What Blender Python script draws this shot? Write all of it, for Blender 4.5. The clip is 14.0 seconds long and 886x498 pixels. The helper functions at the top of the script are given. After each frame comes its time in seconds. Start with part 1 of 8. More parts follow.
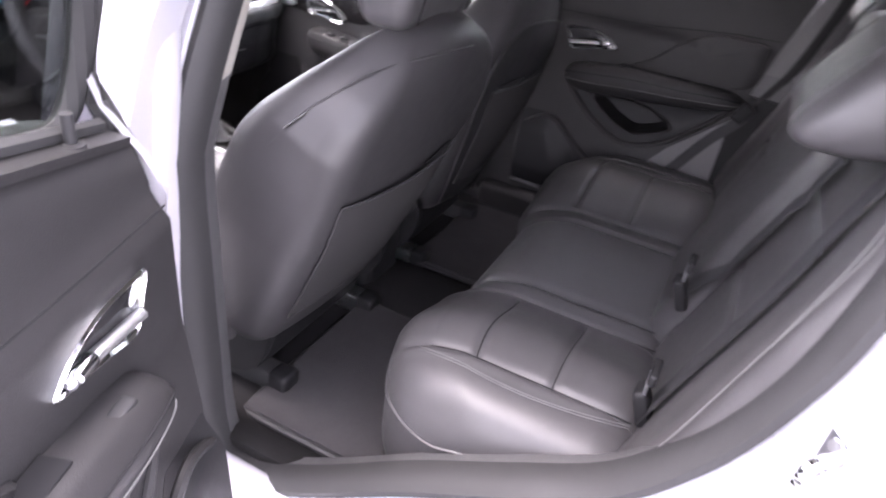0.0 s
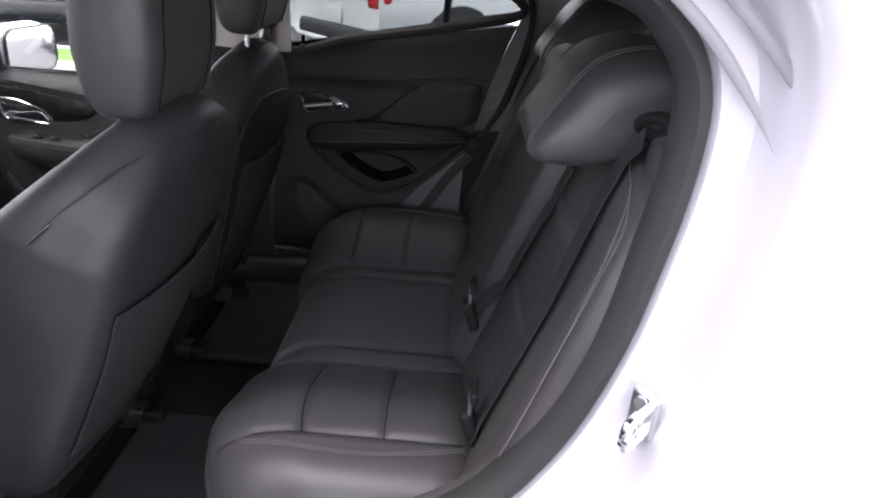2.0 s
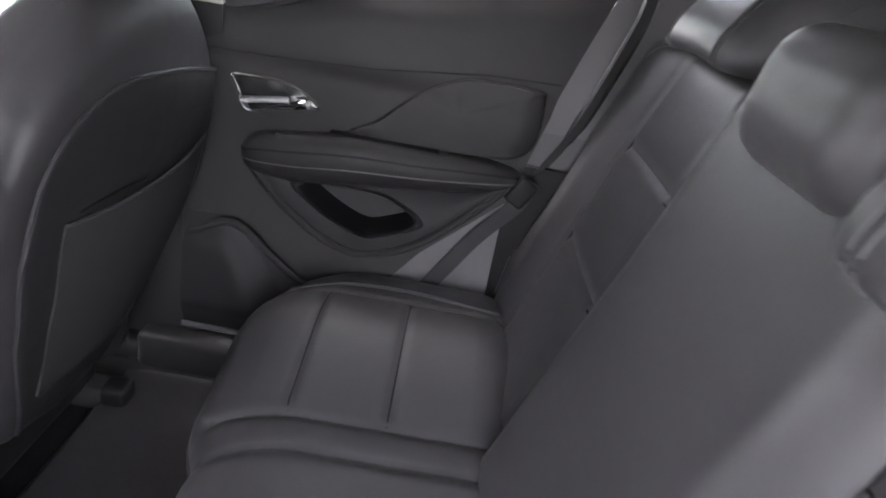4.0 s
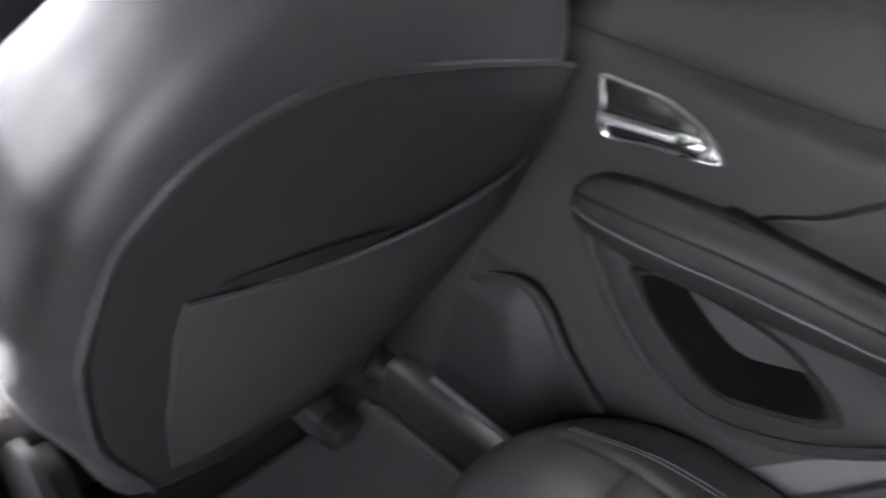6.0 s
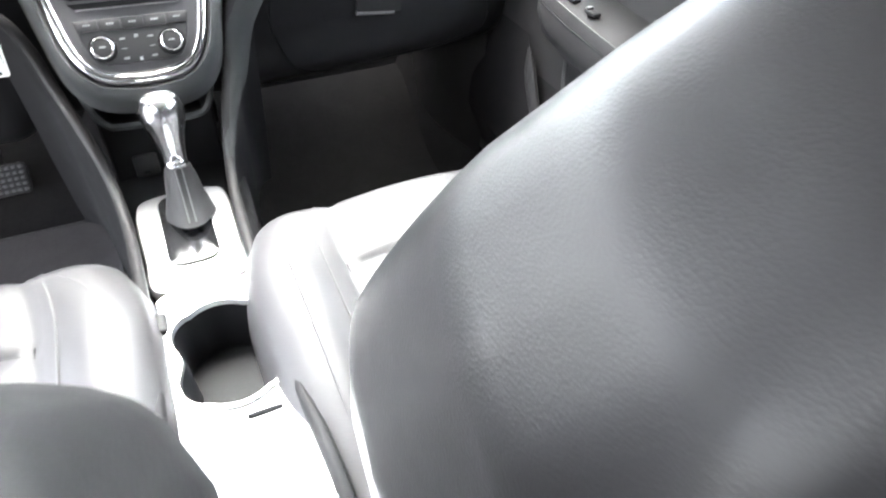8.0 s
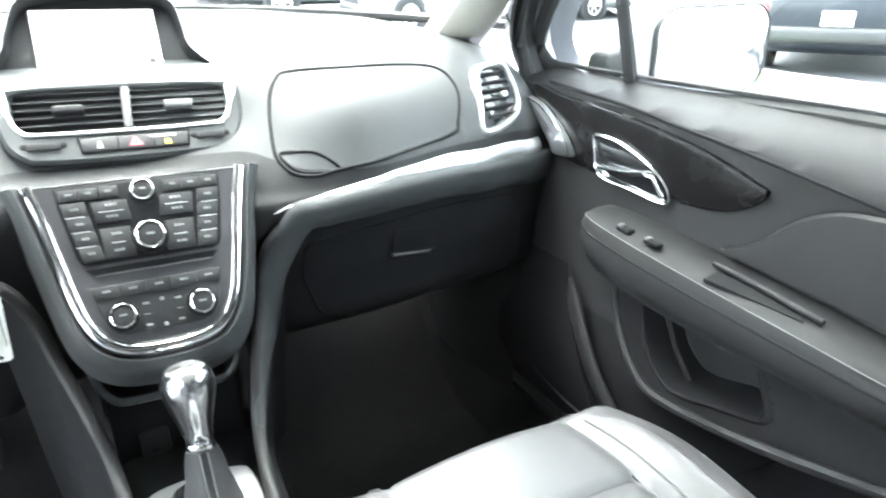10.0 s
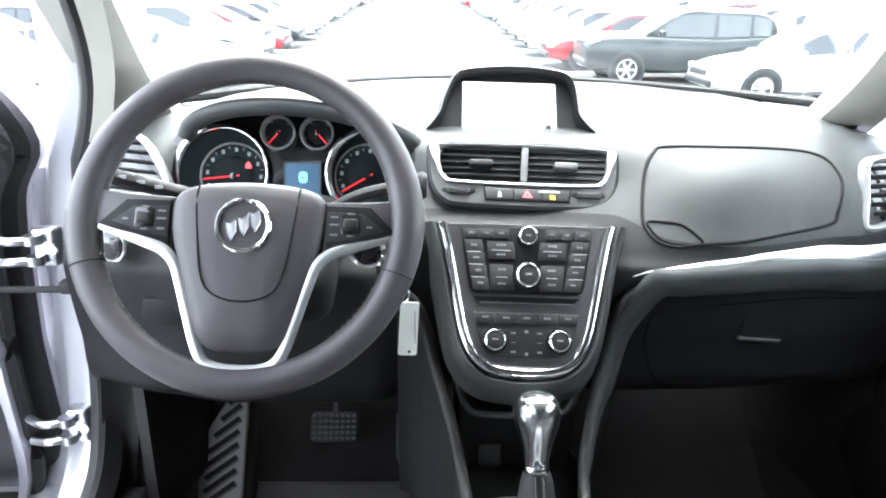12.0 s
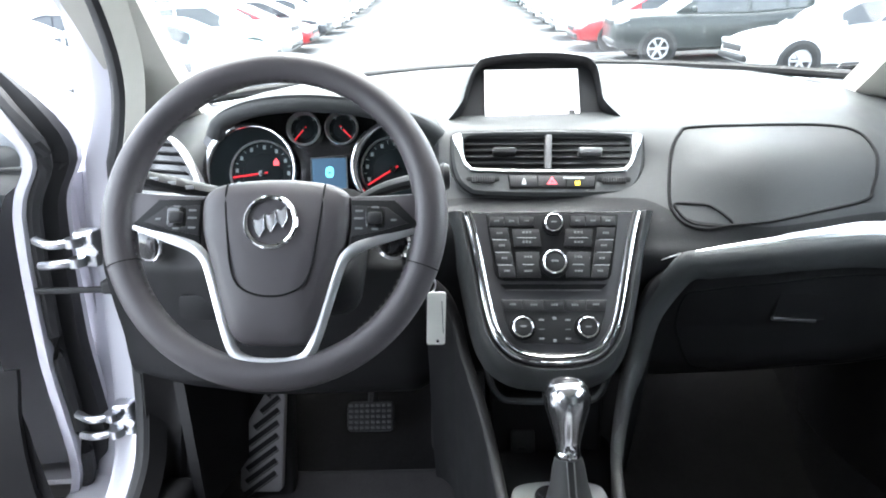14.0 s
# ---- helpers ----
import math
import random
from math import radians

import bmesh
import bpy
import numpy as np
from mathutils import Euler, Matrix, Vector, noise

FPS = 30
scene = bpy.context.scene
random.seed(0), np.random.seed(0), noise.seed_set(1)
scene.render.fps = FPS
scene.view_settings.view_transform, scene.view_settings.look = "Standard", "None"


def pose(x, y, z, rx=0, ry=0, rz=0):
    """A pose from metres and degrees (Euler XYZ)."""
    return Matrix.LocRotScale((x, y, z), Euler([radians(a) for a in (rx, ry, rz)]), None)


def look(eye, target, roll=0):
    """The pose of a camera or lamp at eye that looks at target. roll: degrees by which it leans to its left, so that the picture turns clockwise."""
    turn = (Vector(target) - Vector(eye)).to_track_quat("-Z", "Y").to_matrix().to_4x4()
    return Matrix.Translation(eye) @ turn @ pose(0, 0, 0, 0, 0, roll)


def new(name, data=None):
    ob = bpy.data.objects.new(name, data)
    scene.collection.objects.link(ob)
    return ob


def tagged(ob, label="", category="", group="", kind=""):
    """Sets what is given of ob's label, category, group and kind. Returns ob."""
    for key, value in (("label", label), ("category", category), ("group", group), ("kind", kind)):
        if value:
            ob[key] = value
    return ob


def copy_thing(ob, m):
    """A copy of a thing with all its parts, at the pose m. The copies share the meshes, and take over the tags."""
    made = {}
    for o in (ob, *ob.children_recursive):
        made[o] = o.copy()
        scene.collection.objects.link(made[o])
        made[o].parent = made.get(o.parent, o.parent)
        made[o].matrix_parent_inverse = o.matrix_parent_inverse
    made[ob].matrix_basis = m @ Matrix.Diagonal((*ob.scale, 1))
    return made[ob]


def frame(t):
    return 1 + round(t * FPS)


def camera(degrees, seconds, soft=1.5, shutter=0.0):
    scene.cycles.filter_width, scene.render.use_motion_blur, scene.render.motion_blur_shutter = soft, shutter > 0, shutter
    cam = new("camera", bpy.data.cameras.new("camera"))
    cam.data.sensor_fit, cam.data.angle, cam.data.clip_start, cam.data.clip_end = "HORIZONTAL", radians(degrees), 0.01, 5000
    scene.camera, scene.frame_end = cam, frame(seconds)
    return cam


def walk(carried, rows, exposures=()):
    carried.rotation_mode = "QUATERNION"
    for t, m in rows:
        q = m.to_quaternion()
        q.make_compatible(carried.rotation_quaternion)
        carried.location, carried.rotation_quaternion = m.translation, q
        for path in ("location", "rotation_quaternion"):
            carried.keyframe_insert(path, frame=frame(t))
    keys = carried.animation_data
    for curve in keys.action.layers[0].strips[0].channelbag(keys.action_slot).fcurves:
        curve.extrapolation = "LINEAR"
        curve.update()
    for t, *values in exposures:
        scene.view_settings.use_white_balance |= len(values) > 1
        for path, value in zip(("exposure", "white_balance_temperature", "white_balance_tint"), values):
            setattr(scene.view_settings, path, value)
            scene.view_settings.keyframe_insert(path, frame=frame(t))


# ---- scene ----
cam = camera(67.5, 14.0, 1.9, 0.4)
PATH = [
    (0, (-1.325, -1.316, 1.477), (0.259, -0.674, 0.438), 8.9),
    (0.5, (-1.402, -1.286, 1.484), (0.339, -0.94, 0.563), 4.1),
    (1, (-1.44, -1.267, 1.494), (0.381, -1.143, 0.675), 4.2),
    (1.5, (-1.452, -1.254, 1.491), (0.392, -1.236, 0.716), 4.1),
    (2, (-1.353, -1.273, 1.475), (0.479, -1.274, 0.672), 5.2),
    (2.5, (-1.136, -1.293, 1.454), (0.688, -1.234, 0.637), 5.4),
    (2.7, (-1.042, -1.299, 1.442), (0.779, -1.215, 0.621), 5.5),
    (4.8, (-0.264, -1.125, 1.309), (1.537, -1.253, 0.449), 15.0),
    (5, (-0.203, -1.121, 1.313), (1.592, -1.215, 0.435), 16.7),
    (5.5, (-0.09, -1.146, 1.287), (1.64, -0.669, 0.405), 15.8),
    (6, (-0.056, -1.072, 1.278), (1.381, -0.216, 0.182), 15.2),
    (6.5, (-0.036, -1.02, 1.258), (0.934, 0.189, -0.005), 9.3),
    (7, (-0.008, -0.948, 1.25), (0.633, 0.377, -0.104), 3.9),
    (7.2, (-0.003, -0.917, 1.253), (0.547, 0.414, -0.134), 1.9),
    (9.3, (0.025, -0.675, 1.16), (0.928, 0.838, 0.214), -1.7),
    (9.5, (0.015, -0.656, 1.172), (0.93, 0.886, 0.286), -2.0),
    (10, (-0.033, -0.649, 1.206), (0.831, 0.979, 0.43), -0.9),
    (10.5, (-0.079, -0.663, 1.218), (0.668, 1.06, 0.528), 0.4),
    (11, (-0.108, -0.672, 1.223), (0.345, 1.172, 0.592), 0.2),
    (11.5, (-0.119, -0.682, 1.225), (0.028, 1.216, 0.613), -0.1),
    (12, (-0.117, -0.691, 1.228), (-0.09, 1.216, 0.626), 0.3),
    (12.5, (-0.114, -0.694, 1.229), (-0.15, 1.214, 0.631), -0.1),
    (13, (-0.114, -0.694, 1.23), (-0.166, 1.209, 0.617), -0.2),
    (13.5, (-0.109, -0.696, 1.231), (-0.173, 1.202, 0.605), -1.7),
    (14, (-0.107, -0.697, 1.231), (-0.182, 1.199, 0.599), -2.5),
]
walk(cam, [(t, look(e, g, r)) for t, e, g, r in PATH],
     [(0.0, 4.7, 6900, 26), (0.5, 4.75, 6900, 26), (1.5, 3.7, 6900, 20), (2.0, 3.4, 6900, 20), (2.7, 3.35, 6900, 20), (4.8, 6.1, 7000, 16), (5.5, 6.0, 7000, 16), (6.0, 5.75, 7000, 15), (6.5, 5.95, 7000, 14), (7.2, 5.85, 7000, 14),
      (9.3, 5.2, 6600, 0), (10.5, 5.3, 6600, 3), (11.5, 4.75, 6500, 5), (14.0, 4.15, 6450, 6)])


# ---- world, sun, exposure ----
world = bpy.data.worlds.new("sky")
scene.world = world
world.use_nodes = True
wn = world.node_tree
sky = wn.nodes.new("ShaderNodeTexSky")
sky.sky_type = 'NISHITA'
sky.sun_disc = False
sky.sun_elevation = radians(70)
sky.sun_rotation = radians(0)
sky.air_density, sky.dust_density, sky.ozone_density = 0.8, 1.5, 1.0
wn.nodes["Background"].inputs["Strength"].default_value = 0.15
overcast = wn.nodes.new("ShaderNodeHueSaturation")
overcast.inputs["Saturation"].default_value = 0.35
wn.links.new(sky.outputs["Color"], overcast.inputs["Color"])
wn.links.new(overcast.outputs["Color"], wn.nodes["Background"].inputs["Color"])
sun = new("sun", bpy.data.lights.new("sun", "SUN"))
sun.data.energy, sun.data.angle, sun.data.color = 0.6, radians(60), (0.97, 0.98, 1.0)
sun.rotation_euler = Euler((radians(20), 0, radians(180)))


# ---- shape helpers ----
class Geo:
    """Vertices and faces that grow together."""

    def __init__(self, v=(), f=()):
        self.v, self.f = [Vector(p) for p in v], [tuple(q) for q in f]

    def add(self, other, m=None):
        k = len(self.v)
        self.v += [(m @ p if m else p.copy()) for p in other.v]
        self.f += [tuple(i + k for i in q) for q in other.f]
        return self

    def moved(self, m):
        return Geo([m @ p for p in self.v], self.f)


ROOT = {}


def thing(name, label, category, at=(0, 0, 0), group="", kind="", local=False):
    ob = new(name)
    ob.empty_display_size = 0.1
    ob.location = at
    ROOT[ob] = Matrix.Identity(4) if local else Matrix.Translation(at)
    return tagged(ob, label, category, group, kind)


def part(name, geo, material, parent=None, label="", smooth=40, m=None):
    """Link geo, given in the place's own metres, as one mesh under a thing or part."""
    me = bpy.data.meshes.new(name)
    base = ROOT.get(parent, Matrix.Identity(4)).inverted()
    if m:
        base = base @ m
    me.from_pydata([tuple(base @ p) for p in geo.v], [], geo.f)
    me.materials.append(material)
    bm = bmesh.new()
    bm.from_mesh(me)
    bmesh.ops.recalc_face_normals(bm, faces=bm.faces)
    if smooth:
        lim = radians(smooth)
        for f in bm.faces:
            f.smooth = True
        for e in bm.edges:
            if len(e.link_faces) == 2 and e.calc_face_angle(0) > lim:
                e.smooth = False
    bm.to_mesh(me)
    bm.free()
    ob = new(name, me)
    if parent:
        ob.parent = parent
        ROOT[ob] = ROOT[parent]
    if label:
        tagged(ob, label)
    return ob


def solo(name, geo, material, label, category, kind="", group="", smooth=40):
    return tagged(part(name, geo, material, None, "", smooth), label, category, group, kind)


def cat(pts, n, closed=False):
    """n points of a smooth curve through pts."""
    p = [Vector(q) for q in pts]
    k = len(p)
    segs = k if closed else k - 1
    out = []
    for i in range(n):
        u = i / (n if closed else n - 1) * segs
        j = min(int(u), segs - 1)
        t = u - j
        if closed:
            a, b, c, d = p[(j - 1) % k], p[j], p[(j + 1) % k], p[(j + 2) % k]
        else:
            a, b, c, d = p[max(j - 1, 0)], p[j], p[j + 1], p[min(j + 2, k - 1)]
        out.append(0.5 * (2 * b + (c - a) * t + (2 * a - 5 * b + 4 * c - d) * t * t + (3 * b - a - 3 * c + d) * t ** 3))
    return out


def axes(o, x, y):
    """A frame with origin o, first axis x, and y as near as can be."""
    x = Vector(x).normalized()
    z = x.cross(Vector(y)).normalized()
    y = z.cross(x)
    return Matrix.Translation(o) @ Matrix((x, y, z)).transposed().to_4x4()


def rbox(s, r, m=(1, 1, 1), c=(0, 0, 0), k=3, fn=None):
    """A box of size s with rounded edges of radius r, m cuts along its flats, bent by fn."""
    def ticks(a, n):
        h = a / 2
        q = min(r, h * 0.999)
        arc = [-h + q * (1 - math.cos(math.pi / 2 * i / k)) for i in range(k)]
        flat = [(-h + q) + (a - 2 * q) * i / n for i in range(n + 1)]
        return arc + flat + [-v for v in reversed(arc)]
    T = [ticks(s[i], m[i]) for i in range(3)]
    idx, g = {}, Geo()
    N = [len(t) for t in T]

    def vert(i, j, l):
        key = (i, j, l)
        if key not in idx:
            p = Vector((T[0][i], T[1][j], T[2][l]))
            q = Vector([max(-(s[a] / 2 - min(r, s[a] / 2)), min(s[a] / 2 - min(r, s[a] / 2), p[a])) for a in range(3)])
            d = p - q
            if d.length > 1e-9:
                d = d.normalized() * r
            idx[key] = len(g.v)
            g.v.append(q + d)
        return idx[key]
    for a in range(3):
        b, e = (a + 1) % 3, (a + 2) % 3
        for side in (0, N[a] - 1):
            for i in range(N[b] - 1):
                for j in range(N[e] - 1):
                    ring = []
                    for di, dj in ((0, 0), (1, 0), (1, 1), (0, 1)):
                        key = [0, 0, 0]
                        key[a], key[b], key[e] = side, i + di, j + dj
                        ring.append(vert(*key))
                    g.f.append(tuple(ring if side else reversed(ring)))
    g.v = [(fn(p) if fn else p) + Vector(c) for p in g.v]
    return g


def sweep(pts, r, n=8, closed=False, flat=1.0, up=(0, 0, 1), taper=None):
    """A tube of radius r along pts; flat squeezes it along up."""
    p = [Vector(q) for q in pts]
    k = len(p)
    g = Geo()
    for i in range(k):
        a = p[(i - 1) % k] if closed else p[max(i - 1, 0)]
        b = p[(i + 1) % k] if closed else p[min(i + 1, k - 1)]
        t = (b - a).normalized()
        s = t.cross(Vector(up))
        if s.length < 1e-4:
            s = t.cross(Vector((1, 0.3, 0)))
        s.normalize()
        u = s.cross(t)
        rr = r * (taper(i / (k - 1)) if taper else 1)
        for j in range(n):
            w = 2 * math.pi * (j + 0.5) / n
            g.v.append(p[i] + rr * (math.cos(w) * s + flat * math.sin(w) * u))
    for i in range(k if closed else k - 1):
        for j in range(n):
            a, b = i * n, ((i + 1) % k) * n
            g.f.append((a + j, a + (j + 1) % n, b + (j + 1) % n, b + j))
    if not closed:
        g.f += [tuple(range(n - 1, -1, -1)), tuple(range((k - 1) * n, k * n))]
    return g


def bands(loops, close=True, caps=(False, False)):
    """A skin over loops of equally many points."""
    g = Geo()
    n = len(loops[0])
    for lp in loops:
        g.v += [Vector(p) for p in lp]
    for i in range(len(loops) - 1):
        for j in range(n if close else n - 1):
            a, b = i * n, (i + 1) * n
            g.f.append((a + j, a + (j + 1) % n, b + (j + 1) % n, b + j))
    if caps[0]:
        g.f.append(tuple(range(n - 1, -1, -1)))
    if caps[1]:
        g.f.append(tuple(range((len(loops) - 1) * n, len(loops) * n)))
    return g


def surf(fn, nu, nv, thick=0.0):
    """A sheet fn(u, v) with thickness behind it."""
    P = [[Vector(fn(i / nu, j / nv)) for j in range(nv + 1)] for i in range(nu + 1)]
    g = Geo([P[i][j] for i in range(nu + 1) for j in range(nv + 1)])
    w = nv + 1
    q = lambda i, j: i * w + j
    for i in range(nu):
        for j in range(nv):
            g.f.append((q(i, j), q(i + 1, j), q(i + 1, j + 1), q(i, j + 1)))
    if thick:
        k = len(g.v)
        for i in range(nu + 1):
            for j in range(nv + 1):
                a = P[min(i + 1, nu)][j] - P[max(i - 1, 0)][j]
                b = P[i][min(j + 1, nv)] - P[i][max(j - 1, 0)]
                nn = a.cross(b)
                nn = nn.normalized() if nn.length > 1e-12 else Vector((0, 0, 1))
                g.v.append(P[i][j] - nn * thick)
        for i in range(nu):
            for j in range(nv):
                g.f.append((k + q(i, j), k + q(i, j + 1), k + q(i + 1, j + 1), k + q(i + 1, j)))
        for i in range(nu):
            for j in (0, nv):
                g.f.append((q(i, j), q(i + 1, j), k + q(i + 1, j), k + q(i, j)))
        for j in range(nv):
            for i in (0, nu):
                g.f.append((q(i, j), q(i, j + 1), k + q(i, j + 1), k + q(i, j)))
    return g


def inset(o, d):
    n = len(o)
    area = sum(o[i][0] * o[(i + 1) % n][1] - o[(i + 1) % n][0] * o[i][1] for i in range(n))
    sgn = 1 if area > 0 else -1
    out = []
    for i in range(n):
        a, b, c = Vector(o[i - 1]).to_2d(), Vector(o[i]).to_2d(), Vector(o[(i + 1) % n]).to_2d()
        e1, e2 = (b - a), (c - b)
        e1 = e1.normalized() if e1.length > 1e-9 else e1
        e2 = e2.normalized() if e2.length > 1e-9 else e2
        nrm = Vector((-(e1 + e2).y, (e1 + e2).x))
        nrm = nrm.normalized() if nrm.length > 1e-9 else Vector((-e1.y, e1.x))
        out.append(b + nrm * d * sgn)
    return out


def plate(o, h, b, m=None, back=True):
    """A plate of outline o and height h along the third axis, its front edge rounded by b."""
    o = [Vector(p).to_2d() for p in o]
    lv = lambda q, z: [Vector((p.x, p.y, z)) for p in q]
    loops = [lv(o, 0), lv(o, h - b), lv(inset(o, b * 0.3), h - b * 0.3), lv(inset(o, b), h)]
    g = bands(loops, True, (back, True))
    return g.moved(m) if m else g


def frame_ring(o, w, h, b, m=None, outward=False):
    """A raised frame that runs along outline o, w wide and h high."""
    o = [Vector(p).to_2d() for p in o]
    i1 = inset(o, w)
    lv = lambda q, z: [Vector((p.x, p.y, z)) for p in q]
    g = bands([lv(o, 0), lv(o, h - b), lv(inset(o, b), h), lv(inset(o, w - b), h), lv(i1, h - b), lv(i1, 0), lv(o, 0)])
    return g.moved(m) if m else g


def rrect(w, h, r, n=5, cx=0.0, cy=0.0):
    out = []
    for sx, sy, a0 in ((1, 1, 0), (-1, 1, 90), (-1, -1, 180), (1, -1, 270)):
        for i in range(n + 1):
            a = radians(a0 + 90 * i / n)
            out.append(Vector((cx + sx * (w / 2 - r) + r * math.cos(a), cy + sy * (h / 2 - r) + r * math.sin(a))))
    return out


def rev(prof, n=24, m=None, caps=True):
    """A turned body of profile (radius, height); without caps it stays a ring."""
    g = Geo()
    for r, z in prof:
        for j in range(n):
            a = 2 * math.pi * j / n
            g.v.append(Vector((r * math.cos(a), r * math.sin(a), z)))
    for i in range(len(prof) - 1):
        for j in range(n):
            g.f.append((i * n + j, i * n + (j + 1) % n, (i + 1) * n + (j + 1) % n, (i + 1) * n + j))
    if caps and prof[0][0] > 1e-6:
        g.f.append(tuple(range(n - 1, -1, -1)))
    if caps and prof[-1][0] > 1e-6:
        g.f.append(tuple(range((len(prof) - 1) * n, len(prof) * n)))
    return g.moved(m) if m else g


# ---- materials ----
def mat(name, col, rough=0.5, metal=0.0, var=0.15, scale=30.0, bump=0.1, fine=500.0, coat=0.0, rvar=0.08, cells=False, spec=0.5):
    m = bpy.data.materials.new(name)
    m.use_nodes = True
    t = m.node_tree
    b = t.nodes["Principled BSDF"]
    b.inputs["Metallic"].default_value = metal
    b.inputs["Coat Weight"].default_value = coat
    b.inputs["Coat Roughness"].default_value = 0.06
    b.inputs["Specular IOR Level"].default_value = spec
    co = t.nodes.new("ShaderNodeTexCoord")
    n1 = t.nodes.new("ShaderNodeTexNoise")
    n1.inputs["Scale"].default_value, n1.inputs["Detail"].default_value = scale, 6
    n2 = t.nodes.new("ShaderNodeTexNoise")
    n2.inputs["Scale"].default_value, n2.inputs["Detail"].default_value = scale * 0.17, 4
    for n in (n1, n2):
        t.links.new(co.outputs["Object"], n.inputs["Vector"])
    mx = t.nodes.new("ShaderNodeMix")
    mx.data_type = 'RGBA'
    mx.inputs[6].default_value = (*[c * (1 - var) for c in col], 1)
    mx.inputs[7].default_value = (*[min(1, c * (1 + var)) for c in col], 1)
    ad = t.nodes.new("ShaderNodeMath")
    ad.operation = 'MULTIPLY_ADD'
    ad.inputs[1].default_value, ad.inputs[2].default_value = 0.5, 0.0
    t.links.new(n2.outputs["Fac"], ad.inputs[0])
    ad2 = t.nodes.new("ShaderNodeMath")
    ad2.operation = 'MULTIPLY_ADD'
    ad2.inputs[1].default_value = 0.5
    t.links.new(n1.outputs["Fac"], ad2.inputs[0])
    t.links.new(ad.outputs[0], ad2.inputs[2])
    t.links.new(ad2.outputs[0], mx.inputs["Factor"])
    t.links.new(mx.outputs[2], b.inputs["Base Color"])
    rr = t.nodes.new("ShaderNodeMapRange")
    rr.inputs["To Min"].default_value, rr.inputs["To Max"].default_value = max(0.0, rough - rvar), min(1.0, rough + rvar)
    t.links.new(n1.outputs["Fac"], rr.inputs["Value"])
    t.links.new(rr.outputs[0], b.inputs["Roughness"])
    if bump:
        if cells:
            n3 = t.nodes.new("ShaderNodeTexVoronoi")
            n3.inputs["Scale"].default_value = fine
            out = n3.outputs["Distance"]
        else:
            n3 = t.nodes.new("ShaderNodeTexNoise")
            n3.inputs["Scale"].default_value, n3.inputs["Detail"].default_value = fine, 3
            out = n3.outputs["Fac"]
        t.links.new(co.outputs["Object"], n3.inputs["Vector"])
        bp = t.nodes.new("ShaderNodeBump")
        bp.inputs["Strength"].default_value, bp.inputs["Distance"].default_value = bump, 0.002
        t.links.new(out, bp.inputs["Height"])
        t.links.new(bp.outputs[0], b.inputs["Normal"])
    return m


def glow(name, col, strength):
    m = mat(name, col, 0.55, 0, 0.02, 20, 0, spec=0.1)
    b = m.node_tree.nodes["Principled BSDF"]
    b.inputs["Emission Color"].default_value = (*col, 1)
    b.inputs["Emission Strength"].default_value = strength
    return m


def pane_mat(name, col=(0.9, 0.95, 0.93), rough=0.0):
    m = bpy.data.materials.new(name)
    m.use_nodes = True
    b = m.node_tree.nodes["Principled BSDF"]
    b.inputs["Base Color"].default_value = (*col, 1)
    b.inputs["Roughness"].default_value = rough
    b.inputs["Transmission Weight"].default_value = 1.0
    b.inputs["IOR"].default_value = 1.45
    return m


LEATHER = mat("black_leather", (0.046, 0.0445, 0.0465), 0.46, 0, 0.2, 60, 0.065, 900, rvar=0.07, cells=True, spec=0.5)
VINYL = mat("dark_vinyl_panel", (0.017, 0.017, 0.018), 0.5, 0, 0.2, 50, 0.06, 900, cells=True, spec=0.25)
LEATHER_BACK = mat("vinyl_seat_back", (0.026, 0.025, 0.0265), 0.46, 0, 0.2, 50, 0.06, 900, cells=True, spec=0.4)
STITCH = mat("grey_thread", (0.085, 0.085, 0.085), 0.8, 0, 0.2, 80, 0)
# Black of seams and joints; also stands in for shade in some recesses.
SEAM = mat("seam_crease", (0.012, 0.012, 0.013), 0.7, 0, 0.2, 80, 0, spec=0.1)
DASH = mat("soft_touch_dash", (0.034, 0.036, 0.037), 0.52, 0, 0.15, 40, 0.15, 800, cells=True, spec=0.29)
DASH_LOW = mat("grained_black_plastic", (0.012, 0.012, 0.013), 0.52, 0, 0.2, 40, 0.15, 700, cells=True, spec=0.18)
TRIM = mat("door_trim_plastic", (0.0185, 0.0179, 0.0187), 0.50, 0, 0.2, 40, 0.15, 700, cells=True, spec=0.22)
DOORHIDE = mat("stitched_door_vinyl", (0.017, 0.0165, 0.0172), 0.58, 0, 0.2, 50, 0.08, 900, cells=True, spec=0.18)
# Darker, duller door plastic: the lower front door's shade is in its colour.
DOORLOW = mat("shaded_door_plastic", (0.011, 0.0105, 0.0112), 0.62, 0, 0.2, 40, 0.15, 700, cells=True, spec=0.10)
GREYTRIM = mat("grey_pillar_plastic", (0.075, 0.075, 0.078), 0.5, 0, 0.12, 40, 0.2, 600, cells=True)
BEIGE = mat("light_pillar_fabric", (0.42, 0.41, 0.37), 0.85, 0, 0.08, 60, 0.3, 900)
FELT = mat("black_felt", (0.010, 0.010, 0.0105), 0.95, 0, 0.4, 90, 0.6, 700, spec=0.05)
CARPET = mat("black_carpet", (0.017, 0.0165, 0.017), 0.95, 0, 0.45, 120, 1.0, 900, spec=0.05)
MAT_RUB = mat("floor_mat_pile", (0.048, 0.046, 0.048), 0.92, 0, 0.35, 150, 1.0, 1000, spec=0.08)
RUBBER = mat("black_rubber", (0.026, 0.026, 0.027), 0.6, 0, 0.2, 50, 0.1, 400, spec=0.3)
GLOSS = mat("gloss_black", (0.012, 0.012, 0.013), 0.14, 0, 0.1, 30, 0, coat=0.5)
